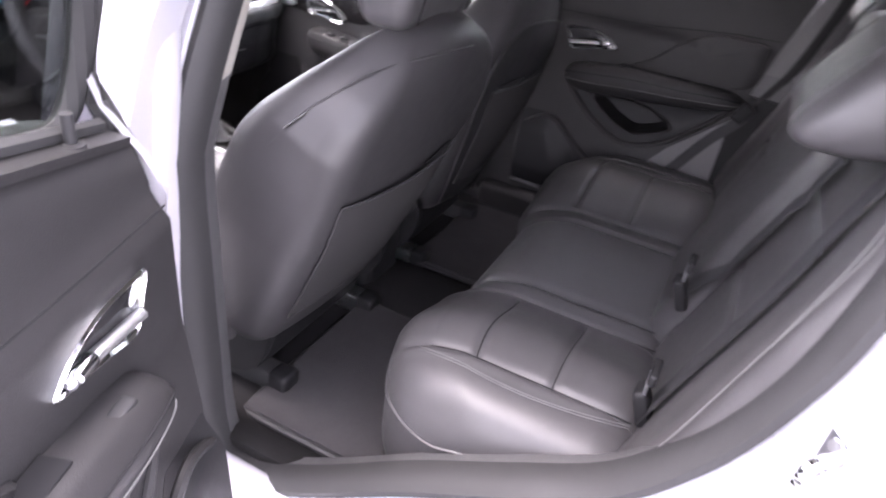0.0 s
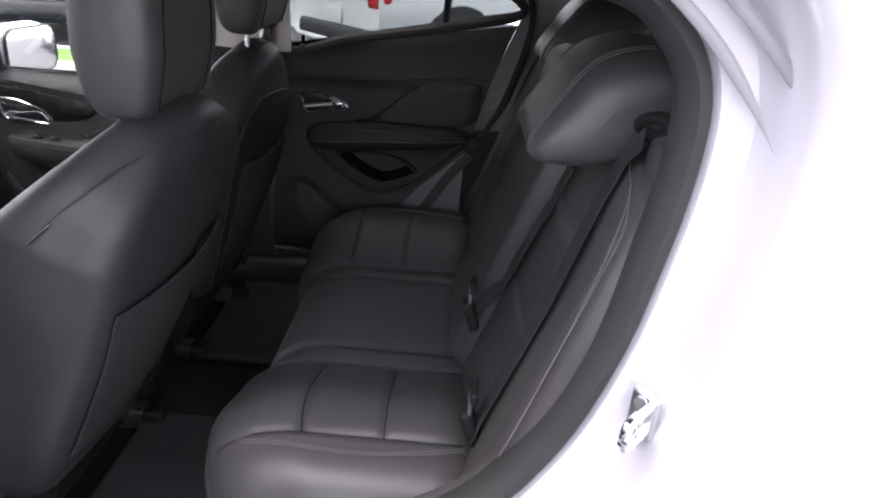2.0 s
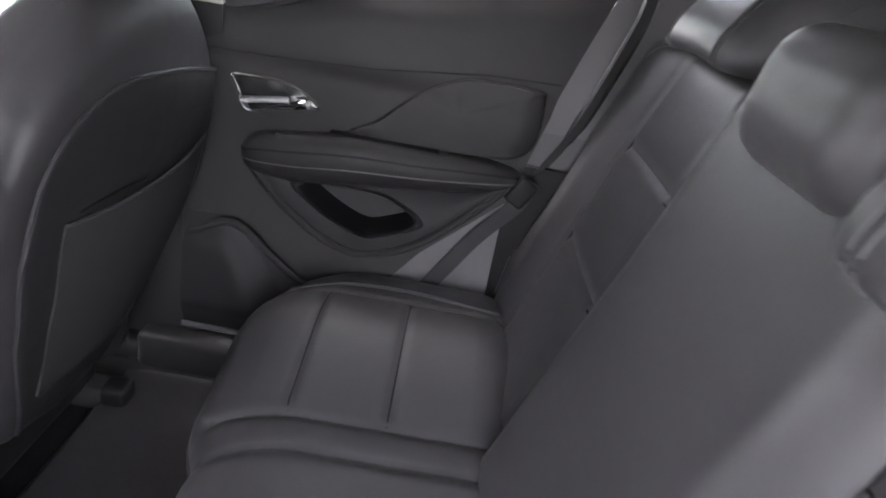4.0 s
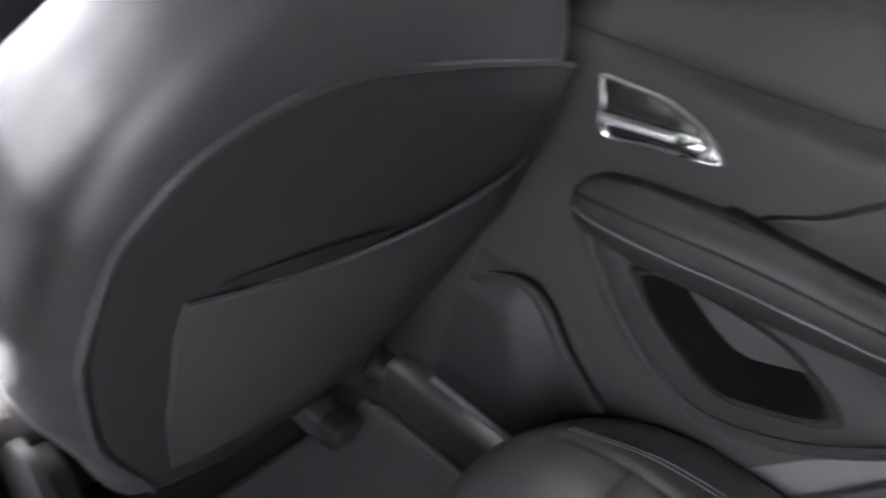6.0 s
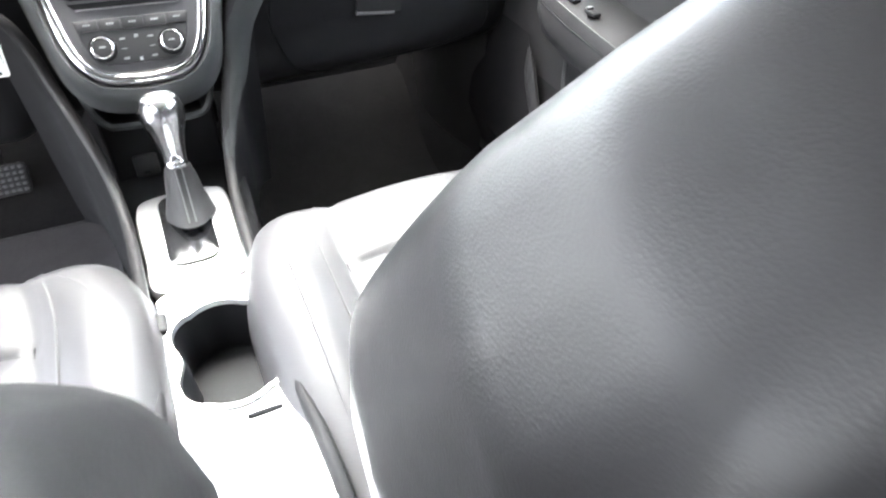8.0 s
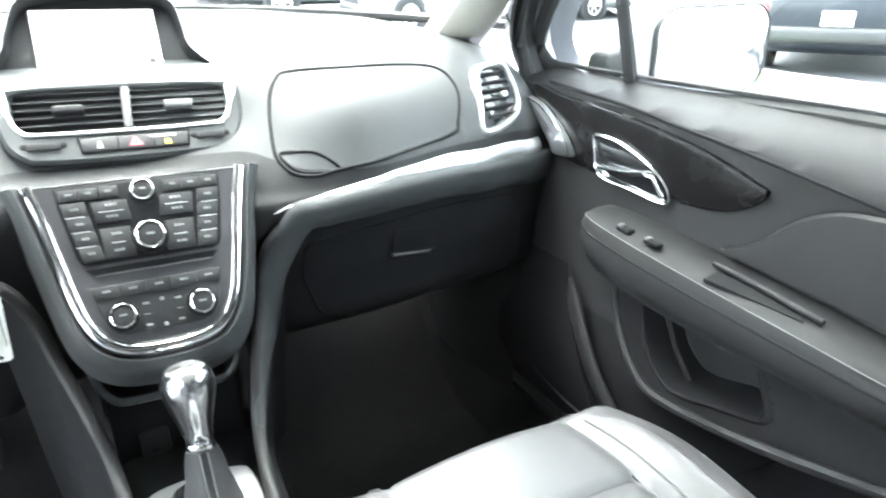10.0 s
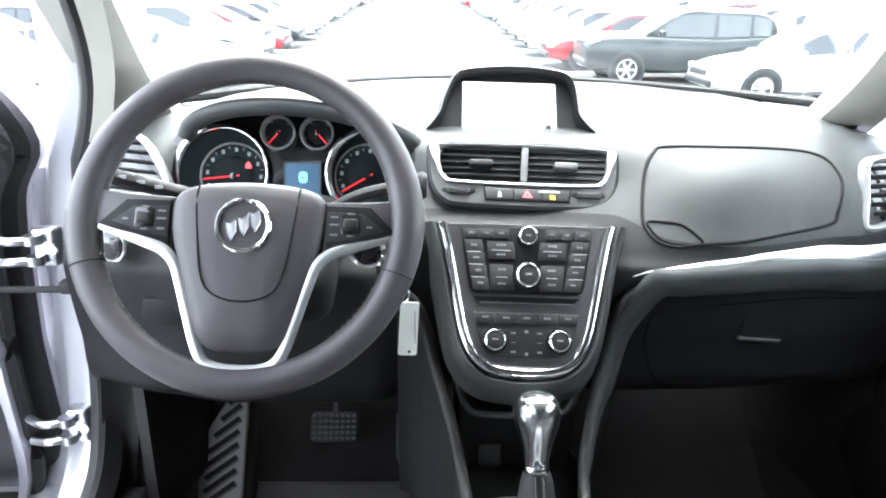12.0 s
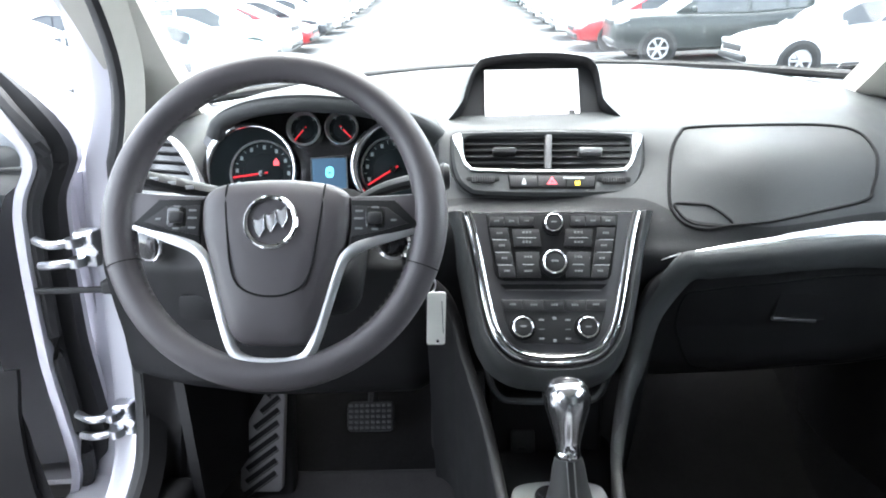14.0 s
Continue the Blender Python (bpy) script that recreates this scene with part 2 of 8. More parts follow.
WOODTRIM = mat("dark_wood_veneer", (0.007, 0.0066, 0.0068), 0.26, 0, 0.5, 25, 0.02, 200, coat=0.0, spec=0.14)
CHROME = mat("chrome", (0.86, 0.87, 0.88), 0.08, 1, 0.03, 30, 0, rvar=0.04)
SATIN = mat("satin_silver", (0.72, 0.73, 0.74), 0.36, 1, 0.03, 60, 0, rvar=0.02)
STEEL = mat("zinc_steel", (0.55, 0.56, 0.58), 0.3, 1, 0.15, 60, 0.05, 300)
PAINT = mat("silver_car_paint", (0.58, 0.575, 0.625), 0.28, 0.35, 0.012, 4, 0.0, coat=1.0, rvar=0.0)
RINGM = mat("bright_ring", (0.78, 0.79, 0.80), 0.32, 0.7, 0.05, 60, 0)
WHEELHIDE = mat("wheel_leather", (0.063, 0.057, 0.062), 0.45, 0, 0.15, 60, 0.06, 1200, cells=True)
FASCIA = mat("fascia_plastic", (0.040, 0.039, 0.042), 0.40, 0, 0.12, 40, 0.05, 800)
KNOB = mat("dark_button_plastic", (0.020, 0.020, 0.0215), 0.55, 0, 0.15, 60, 0.1, 700, spec=0.3)
PRINT = mat("white_print", (0.36, 0.37, 0.38), 0.6, 0, 0.05, 50, 0)
WEB = mat("seat_belt_webbing", (0.018, 0.018, 0.02), 0.7, 0, 0.3, 60, 0.6, 700)
RIBBED = mat("ribbed_pocket_fabric", (0.030, 0.029, 0.030), 0.8, 0, 0.2, 60, 0, spec=0.15)
rt = RIBBED.node_tree
rw_ = rt.nodes.new("ShaderNodeTexWave")
rw_.inputs["Scale"].default_value, rw_.inputs["Distortion"].default_value = 70, 0.6
rb_ = rt.nodes.new("ShaderNodeBump")
rb_.inputs["Strength"].default_value, rb_.inputs["Distance"].default_value = 0.2, 0.002
rt.links.new(rt.nodes["Texture Coordinate"].outputs["Object"], rw_.inputs["Vector"])
rt.links.new(rw_.outputs["Fac"], rb_.inputs["Height"])
rt.links.new(rb_.outputs[0], rt.nodes["Principled BSDF"].inputs["Normal"])
PANE = pane_mat("window_glass", (0.86, 0.90, 0.89))
TINT = pane_mat("tinted_glass", (0.16, 0.18, 0.175))


# ---- ground and car body ----
ASPHALT = mat("asphalt", (0.085, 0.085, 0.088), 0.9, 0, 0.35, 3, 0.5, 120)
GRASS = mat("grass_turf", (0.07, 0.16, 0.02), 0.9, 0, 0.5, 8, 0.8, 60)
KERB = mat("kerb_concrete", (0.42, 0.41, 0.39), 0.9, 0, 0.2, 8, 0.4, 80)
RISE = 0.087


def gz(y):
    """Height of the lot: level round the car, then rising ahead of it."""
    t = y - 9.9
    if t <= 0:
        return 0.0
    return RISE * (t * t / 10.0 if t < 5.0 else t - 2.5)


def lot_z(y):
    return gz(y) if y < 160 else gz(160) + (y - 160) * 0.02


ticks = [-900, -300, -100, -30, -8] + [0.8 * i for i in range(24)] + [20, 28, 45, 80, 160, 400, 900]
g = surf(lambda u, v: (-900 + 1800 * u, ticks[round(v * (len(ticks) - 1))], lot_z(ticks[round(v * (len(ticks) - 1))])), 24, len(ticks) - 1)
solo("ground", g, ASPHALT, "grey worn asphalt of a car lot", "ground", "structure")


def smooth(a, b, x):
    t = max(0.0, min(1.0, (x - a) / (b - a)))
    return t * t * (3 - 2 * t)


def lerp(a, b, t):
    return a + (b - a) * t


def table(pts, x):
    """Linear look-up in a short table."""
    if x <= pts[0][0]:
        return pts[0][1]
    for (a, p), (b, q) in zip(pts, pts[1:]):
        if x <= b:
            return p + (q - p) * (x - a) / (b - a)
    return pts[-1][1]


car_body = thing("car_body", "silver compact crossover with its driver-side doors open", "car body", (0, -0.6, 0.2))

# rear door opening on the driver's side, as (y, z)
REAR_OPEN = [(-0.71, 1.44), (-1.0, 1.485), (-1.25, 1.49), (-1.42, 1.472), (-1.484, 1.428), (-1.512, 1.37), (-1.514, 1.285), (-1.499, 1.17), (-1.478, 1.068),
             (-1.43, 0.94), (-1.341, 0.812), (-1.215, 0.725), (-1.06, 0.63), (-0.90, 0.515), (-0.77, 0.44), (-0.68, 0.432), (-0.650, 0.51),
             (-0.642, 0.68), (-0.635, 0.86), (-0.632, 1.04), (-0.660, 1.275)]
FRONT_OPEN = [(-0.60, 1.44), (-0.42, 1.50), (-0.18, 1.505), (0.02, 1.46), (0.18, 1.36), (0.32, 1.22), (0.36, 1.10), (0.335, 0.95), (0.315, 0.78),
              (0.285, 0.62), (0.22, 0.52), (0.05, 0.47), (-0.3, 0.47), (-0.46, 0.48), (-0.53, 0.54), (-0.555, 0.70), (-0.56, 0.95), (-0.565, 1.2)]


def side_x(z, half=0.80, y=0.0):
    """The body side's half width at a height: it leans in towards the roof, less so at the rear pillar."""
    return half - max(0.0, z - 1.05) * 0.30 * smooth(-1.30, -0.80, y)


def ring(open_pts, n, grow, x, flat=False):
    """The opening's outline, grown outwards, at half width x less the lean."""
    c = cat([(0, y, z) for y, z in open_pts], n, True)
    o = [(p.y, p.z) for p in c]
    q = inset(o, -grow)
    return [Vector((-(side_x(p.y, x, p.x)), p.x, p.y)) for p in q]


def door_frame(open_pts, who):
    n = 96
    R = lambda grow, x: ring(open_pts, n, grow, x)
    if who == "front":
        part("front_weatherstrip", bands([R(-0.028, 0.652), R(-0.032, 0.660), R(-0.028, 0.670), R(-0.018, 0.680), R(0.0, 0.682), R(0.006, 0.672)]), RUBBER, car_body, "black rubber door seal")
        r0, r1 = R(0.0, 0.636), R(-0.028, 0.653)
        turn = next(i for i in range(n) if r0[i].z > 1.07 and r0[i - 1].z <= 1.07)
        r0, r1 = r0[turn:] + r0[:turn], r1[turn:] + r1[:turn]
        up_n = next(i for i in range(n) if r0[i].z <= 1.07)
        part("front_inner_flange", surf(lambda u, v: r0[round(u * (up_n - 1))].lerp(r1[round(u * (up_n - 1))], v), up_n - 1, 2, 0.002), BEIGE, car_body, "light cloth pillar edge")
        part("front_lower_flange", surf(lambda u, v: (r0 + r0)[up_n - 1 + round(u * (n - up_n + 1))].lerp((r1 + r1)[up_n - 1 + round(u * (n - up_n + 1))], v), n - up_n + 1, 2, 0.002), TRIM, car_body, "black kick trim edge")
        part("hinge_pillar", bands([R(0.004, 0.668), R(0.006, 0.684), R(0.010, 0.724), R(0.018, 0.735), R(0.080, 0.740), R(0.088, 0.80)]), PAINT, car_body, "silver painted hinge pillar")
        return
    part("weatherstrip", bands([R(-0.018, 0.655), R(-0.024, 0.68), R(-0.020, 0.703), R(-0.009, 0.716), R(0.003, 0.714), R(0.008, 0.700)]), RUBBER, car_body, "black rubber door seal")
    rows = [R(0.006, 0.61), R(-0.004, 0.62), R(-0.018, 0.66)]
    turn = next(i for i in range(n) if rows[0][i].z > 1.13 and rows[0][i - 1].z <= 1.13)
    rows = [(r + r)[turn:turn + n + 1] for r in rows]
    up_n = next(i for i in range(n) if rows[0][i].z <= 1.13)
    part("inner_flange", bands([r[:up_n + 1] for r in rows], False), BEIGE, car_body, "light cloth edge inside the door seal")
    part("lower_flange", bands([r[up_n:] for r in rows], False), GREYTRIM, car_body, "grey trim edge inside the door seal")
    part("door_frame", bands([R(0.003, 0.700), R(0.012, 0.712), R(0.045, 0.716), R(0.060, 0.735), R(0.066, 0.775), R(0.076, 0.792), R(0.088, 0.80)]), PAINT, car_body, "silver painted door aperture")


door_frame(REAR_OPEN, "rear")
door_frame(FRONT_OPEN, "front")

# the quarter panel behind the rear opening: from the aperture's edge out to the tail
c = ring(REAR_OPEN, 96, 0.087, 0.80)


def quarter_fn(u, v):
    i = u * 47
    a = c[int(i) % 96].lerp(c[(int(i) + 1) % 96], i - int(i))
    far = Vector((0, -2.35 + 0.25 * abs(u - 0.5), lerp(1.62, 0.32, u)))
    far.x = -side_x(far.z, 0.84, far.y)
    b = a.lerp(far, v)
    b.x = -(side_x(b.z, 0.80, b.y) + 0.055 * smooth(0, 0.35, v) * smooth(1.32, 1.05, b.z)) * (1 - 0.12 * smooth(0.6, 1, v))
    return b


part("quarter_panel", surf(quarter_fn, 48, 24), PAINT, car_body, "glossy silver rear quarter panel")
# roof rail above the doors, with the black drip moulding lines
rail = cat([(-0.56, 0.10, 1.53), (-0.60, -0.4, 1.575), (-0.61, -0.9, 1.58), (-0.605, -1.4, 1.555), (-0.60, -1.75, 1.50), (-0.62, -2.1, 1.40)], 40)
part("roof_rail", sweep(rail, 0.022, 10), PAINT, car_body)
part("drip_moulding", sweep([p + Vector((-0.035, 0, -0.028)) for p in rail], 0.009, 8), RUBBER, car_body, "black roof drip moulding")
part("roof", surf(lambda u, v: (lerp(-0.60, 0.60, u), lerp(0.12, -2.15, v), 1.535 + 0.065 * (1 - (2 * u - 1) ** 2) ** 0.7 + 0.045 * math.sin(math.pi * (v * 0.9 + 0.05)) - 0.16 * smooth(0.75, 1, v)), 16, 20, 0.02), PAINT, car_body)
part("headliner", surf(lambda u, v: (lerp(-0.62, 0.62, u), lerp(0.12, -1.95, v), 1.485 + 0.045 * (1 - (2 * u - 1) ** 2) ** 0.7 + 0.03 * math.sin(math.pi * v)), 16, 20), BEIGE, car_body, "light fabric headliner")
for s in (-1, 1):
    side = cat([(s * 0.60, 0.10, 1.50), (s * 0.635, -0.4, 1.515), (s * 0.64, -0.9, 1.515), (s * 0.63, -1.4, 1.50), (s * 0.62, -1.95, 1.45)], 30)
    part("roof_side_trim", sweep(side, 0.03, 8), BEIGE, car_body)
    part("sill", rbox((0.16, 2.4, 0.16), 0.03, (1, 6, 1), (s * 0.76, -0.5, 0.40)), PAINT, car_body)
    part("kick_sill", rbox((0.12, 0.92, 0.05), 0.015, (1, 6, 1), (s * 0.66, -0.18, 0.475)), TRIM, car_body, "black plastic sill cover")
part("rear_sill_cover", rbox((0.14, 0.66, 0.10), 0.02, (1, 4, 1), (0.665, -0.96, 0.475)), TRIM, car_body, "black plastic rear sill cover")
# b-pillar trims and the wide base between the doors
for s in (-1, 1):
    def pillar(u, v):
        z = lerp(0.45, 1.50, v)
        y = lerp(-0.560, -0.606, u) - 0.028 * v if s < 0 else lerp(-0.50, -0.778, u)
        return (s * (lerp(0.655, 0.615, smooth(0.4, 1, v)) - 0.012 * math.sin(math.pi * u)), y, z)
    part("pillar_trim", surf(lambda u, v: pillar(u, v * 0.70), 8, 18, 0.02 * s), TRIM, car_body, "black plastic b-pillar trim")
    part("upper_pillar_trim", surf(lambda u, v: pillar(u, 0.70 + 0.30 * v), 8, 8, 0.02 * s), BEIGE, car_body, "pale upper b-pillar trim")
    part("door_post", rbox((0.06, 0.07, 1.06), 0.02, (1, 1, 4), (s * 0.72, -0.612, 0.97), fn=lambda p: Vector((p.x - s * 0.05 * smooth(0.1, 0.5, p.z), p.y - 0.02 * p.z, p.z))), PAINT, car_body)
    # a-pillars inside
    ap = cat([(s * 0.63, 0.55, 1.085), (s * 0.625, 0.42, 1.18), (s * 0.605, 0.25, 1.335), (s * 0.575, 0.06, 1.485)], 16)
    part("windscreen_pillar", bands([[p + Vector((-s * 0.045, 0.05, 0.0)), p + Vector((-s * 0.055, -0.03, 0.0)), p + Vector((-s * 0.02, -0.075, 0.005)), p + Vector((s * 0.035, -0.06, 0)), p + Vector((s * 0.04, 0.05, 0))] for p in ap], True, (True, True)), BEIGE, car_body, "pale fabric-covered windscreen pillar")
    part("outer_pillar", sweep([p + Vector((s * 0.045, 0.03, 0.0)) for p in ap], 0.04, 8), PAINT, car_body)

# closed tail, right-hand shell and floor
part("tailgate", surf(lambda u, v: (lerp(-0.72, 0.72, u), -2.02 + 0.12 * smooth(0.55, 1, v) - 0.05 * math.sin(math.pi * u), lerp(0.40, 1.16, v)), 8, 8, 0.06), GREYTRIM, car_body)
rear_glass = part("rear_glass", surf(lambda u, v: (lerp(-0.60, 0.60, u), lerp(-2.0, -1.86, v) - 0.05 * math.sin(math.pi * u), lerp(1.16, 1.46, v)), 8, 4, 0.004), TINT, car_body)
rear_glass.visible_shadow = False
for s in (-1, 1):
    part("cargo_side", surf(lambda u, v: (s * lerp(0.62, 0.53, v), lerp(-1.56, -2.0, u), lerp(0.45, 1.48, v)), 6, 8, 0.02 * s), GREYTRIM, car_body, "grey luggage-area side trim")
part("parcel_shelf", rbox((1.2, 0.46, 0.03), 0.012, (2, 2, 1), (0, -1.78, 1.12)), GREYTRIM, car_body)


def wind_fn(u, v):
    x = lerp(-0.60, 0.60, u)
    b = 1 - (x / 0.62) ** 2
    return (x * lerp(1.06, 0.95, v), lerp(0.70 + 0.33 * b, 0.06 + 0.10 * b, v), lerp(1.095 + 0.03 * b, 1.50 + 0.02 * b, v))


wind = part("windscreen", surf(wind_fn, 16, 8, 0.005), PANE, car_body, "clear windscreen")
wind.visible_shadow = False
part("windscreen_seal", sweep([Vector(wind_fn(i / 30, 0.038)) + Vector((0, -0.012, 0.0)) for i in range(-2, 34)], 0.010, 8), RUBBER, car_body, "black windscreen base seal")
part("bonnet", surf(lambda u, v: (lerp(-0.72, 0.72, u), lerp(1.02, 1.75, v) - 0.30 * (2 * u - 1) ** 2 * (1 - v * 0.3), 1.075 - 0.16 * v * v - 0.05 * (2 * u - 1) ** 4), 14, 10, 0.01), PAINT, car_body)
part("firewall", surf(lambda u, v: (lerp(-0.66, 0.66, u), lerp(0.62, 0.88, v), lerp(0.40, 1.10, v)), 6, 6, 0.03), FELT, car_body, "black felt bulkhead lining")
for s in (-1, 1):
    part("front_wing", surf(lambda u, v: (s * (0.80 - 0.02 * v), lerp(0.40, 1.8, u), lerp(0.45, 1.02 - 0.05 * u, v)), 6, 6, 0.02), PAINT, car_body)
    part("kick_panel", surf(lambda u, v: (s * (0.60 - 0.03 * math.sin(math.pi * u)), lerp(0.66, 0.26, u), lerp(0.44, 0.80, v)), 8, 6, 0.02), TRIM, car_body, "black plastic kick panel")

part("footwell_seal", sweep(cat([(0.622, 0.345, 0.83), (0.620, 0.365, 0.72), (0.620, 0.405, 0.61), (0.622, 0.458, 0.50), (0.622, 0.447, 0.405), (0.620, 0.375, 0.355), (0.620, 0.25, 0.345)], 40), 0.020, 10, flat=0.6, up=(1, 0, 0)), RUBBER, car_body, "black rubber seal beside the footwell")
# Tapered grey strips put the paint's dark reflections and groove shade into colour.
REFLECT_GREY = mat("painted_reflection_grey", (0.20, 0.20, 0.215), 0.4, 0, 0.1, 30, 0.05, 300)
for way in ([(-0.728, -1.395, 1.507), (-0.730, -1.445, 1.470), (-0.733, -1.500, 1.424), (-0.738, -1.545, 1.372), (-0.745, -1.570, 1.335)], [(-0.742, -1.43, 1.520), (-0.742, -1.49, 1.473), (-0.743, -1.56, 1.412), (-0.746, -1.620, 1.343), (-0.75, -1.65, 1.29)]):
    part("reflection_streak", sweep(cat(way, 30), 0.0065, 8, flat=0.6, up=(1, 0, 0), taper=lambda t: 0.1 + 0.9 * smooth(1.0, 0.55, t)), REFLECT_GREY, car_body, "grey streak painted as a dark reflection in the silver")

# floor
def floor_fn(u, v):
    x, y = lerp(-0.66, 0.66, u), lerp(-1.45, 0.66, v)
    z = 0.425 + 0.05 * smooth(0.17, 0.05, abs(x)) + 0.16 * smooth(0.40, 0.66, y) + 0.05 * smooth(0.55, 0.64, abs(x))
    z -= 0.095 * smooth(-0.14, 0.06, y) * smooth(0.10, 0.15, abs(x)) * smooth(0.64, 0.57, abs(x))
    return (x, y, z)


floor = solo("floor", surf(floor_fn, 40, 40, 0.02), CARPET, "black carpeted cabin floor", "floor", "structure")
for nm, x0, x1, y0, y1 in (("floor_mat", -0.56, -0.14, -0.06, 0.46), ("floor_mat", -0.58, -0.12, -0.95, -0.62), ("floor_mat", 0.12, 0.58, -0.95, -0.62)):
    o = rrect(x1 - x0, y1 - y0, 0.05, 6, (x0 + x1) / 2, (y0 + y1) / 2)
    g = plate(o, 0.012, 0.005)
    loop = [Vector((p.x, p.y, 0)) for p in inset(o, 0.004)]
    lift = lambda p: Vector((p.x, p.y, p.z + floor_fn((p.x + 0.66) / 1.32, (p.y + 1.45) / 2.11)[2] + 0.003))
    mt = thing(nm, "dark carpet floor mat with a bound edge", "floor mat", ((x0 + x1) / 2, (y0 + y1) / 2, 0.43), "floor mats")
    gg = surf(lambda u, v: lift(Vector((lerp(x0 + 0.01, x1 - 0.01, u), lerp(y0 + 0.01, y1 - 0.01, v), 0.011))), 10, 14, -0.010)
    part("mat_surface", gg, MAT_RUB, mt)
    part("binding", sweep([lift(p + Vector((0, 0, 0.009))) for p in loop], 0.007, 6, True), RUBBER, mt)


# ---- dashboard ----
dash = thing("dashboard", "dark grey soft-touch dashboard with silver trim", "dashboard", (0, 0.45, 0.7))
DASH_ROWS = {
    -0.66: [(0.66, 1.075), (0.56, 1.08), (0.42, 1.075), (0.34, 1.05), (0.28, 1.00), (0.25, 0.96), (0.24, 0.93), (0.235, 0.90), (0.25, 0.80), (0.28, 0.70), (0.5, 0.68)],
    -0.54: [(0.78, 1.105), (0.6, 1.115), (0.42, 1.105), (0.32, 1.075), (0.255, 1.01), (0.225, 0.965), (0.21, 0.93), (0.20, 0.90), (0.21, 0.80), (0.25, 0.69), (0.5, 0.66)],
    -0.44: [(0.85, 1.125), (0.62, 1.135), (0.46, 1.12), (0.40, 1.10), (0.37, 1.00), (0.24, 0.965), (0.18, 0.935), (0.17, 0.90), (0.19, 0.80), (0.24, 0.68), (0.5, 0.64)],
    -0.20: [(0.89, 1.14), (0.64, 1.145), (0.46, 1.125), (0.40, 1.10), (0.37, 1.00), (0.22, 0.965), (0.16, 0.935), (0.15, 0.90), (0.18, 0.80), (0.24, 0.68), (0.5, 0.64)],
    -0.14: [(0.895, 1.142), (0.65, 1.145), (0.36, 1.108), (0.268, 1.090), (0.222, 1.037), (0.190, 1.000), (0.150, 0.975), (0.15, 0.92), (0.19, 0.80), (0.26, 0.70), (0.5, 0.66)],
    0.0: [(0.90, 1.143), (0.65, 1.145), (0.36, 1.108), (0.264, 1.088), (0.218, 1.034), (0.188, 0.998), (0.150, 0.975), (0.15, 0.92), (0.20, 0.80), (0.26, 0.70), (0.5, 0.66)],
    0.14: [(0.895, 1.14), (0.65, 1.143), (0.36, 1.105), (0.264, 1.086), (0.212, 1.034), (0.168, 0.995), (0.135, 0.960), (0.118, 0.925), (0.17, 0.82), (0.24, 0.70), (0.5, 0.66)],
    0.28: [(0.88, 1.135), (0.64, 1.138), (0.36, 1.112), (0.275, 1.092), (0.185, 1.052), (0.140, 0.985), (0.128, 0.955), (0.122, 0.925), (0.170, 0.825), (0.225, 0.71), (0.5, 0.66)],
    0.46: [(0.82, 1.12), (0.62, 1.125), (0.39, 1.105), (0.300, 1.083), (0.225, 1.040), (0.190, 0.985), (0.178, 0.955), (0.168, 0.925), (0.195, 0.825), (0.24, 0.71), (0.5, 0.66)],
    0.58: [(0.74, 1.10), (0.59, 1.102), (0.42, 1.085), (0.33, 1.062), (0.270, 1.020), (0.240, 0.975), (0.228, 0.950), (0.215, 0.920), (0.225, 0.825), (0.26, 0.71), (0.5, 0.66)],
    0.66: [(0.66, 1.07), (0.56, 1.075), (0.44, 1.065), (0.37, 1.040), (0.31, 1.000), (0.28, 0.96), (0.27, 0.94), (0.26, 0.91), (0.265, 0.82), (0.29, 0.71), (0.5, 0.66)],
}
DX = sorted(DASH_ROWS)


def dash_at(x, s):
    """The dashboard's skin at x, s from 0 (windscreen) to 10 (under the knees)."""
    x = max(DX[0], min(DX[-1], x))
    i = max(j for j in range(len(DX) - 1) if DX[j] <= x + 1e-9)
    t = (x - DX[i]) / (DX[i + 1] - DX[i])
    t = t * t * (3 - 2 * t) * 0.5 + t * 0.5
    k = min(int(s), 9)
    f = s - k
    out = []
    for c in range(2):
        col = []
        for d in (-1, 0, 1, 2):
            q = max(0, min(10, k + d))
            col.append(DASH_ROWS[DX[i]][q][c] * (1 - t) + DASH_ROWS[DX[i + 1]][q][c] * t)
        a, b, e, g = col
        out.append(0.5 * (2 * b + (e - a) * f + (2 * a - 5 * b + 4 * e - g) * f * f + (3 * b - a - 3 * e + g) * f ** 3))
    return Vector((x, out[0], out[1]))


def pad_end(x):
    """How far down the soft pad reaches: less above the centre stack."""
    return 5.4 - 0.62 * smooth(0.20, 0.12, abs(x))


part("upper_pad", surf(lambda u, v: dash_at(lerp(-0.66, 0.66, u), pad_end(lerp(-0.66, 0.66, u)) * v), 110, 54, -0.02), DASH, dash, "dark grey grained dashboard pad")
part("lower_dash", surf(lambda u, v: dash_at(lerp(-0.66, 0.66, u), lerp(pad_end(lerp(-0.66, 0.66, u)), 10.0, v)), 110, 40, -0.02), DASH_LOW, dash, "black lower dashboard")


def on_dash(x, z, lift=0.0):
    """The point of the skin at x that has height z, between its brow and its foot."""
    lo, hi = 1.6, 9.0
    for _ in range(30):
        mid = (lo + hi) / 2
        if dash_at(x, mid).z > z:
            lo = mid
        else:
            hi = mid
    p = dash_at(x, lo)
    d = dash_at(x, lo + 0.1) - dash_at(x, lo - 0.1)
    n = Vector((0, d.z, -d.y)).normalized()
    if n.y > 0:
        n = -n
    return p + n * lift


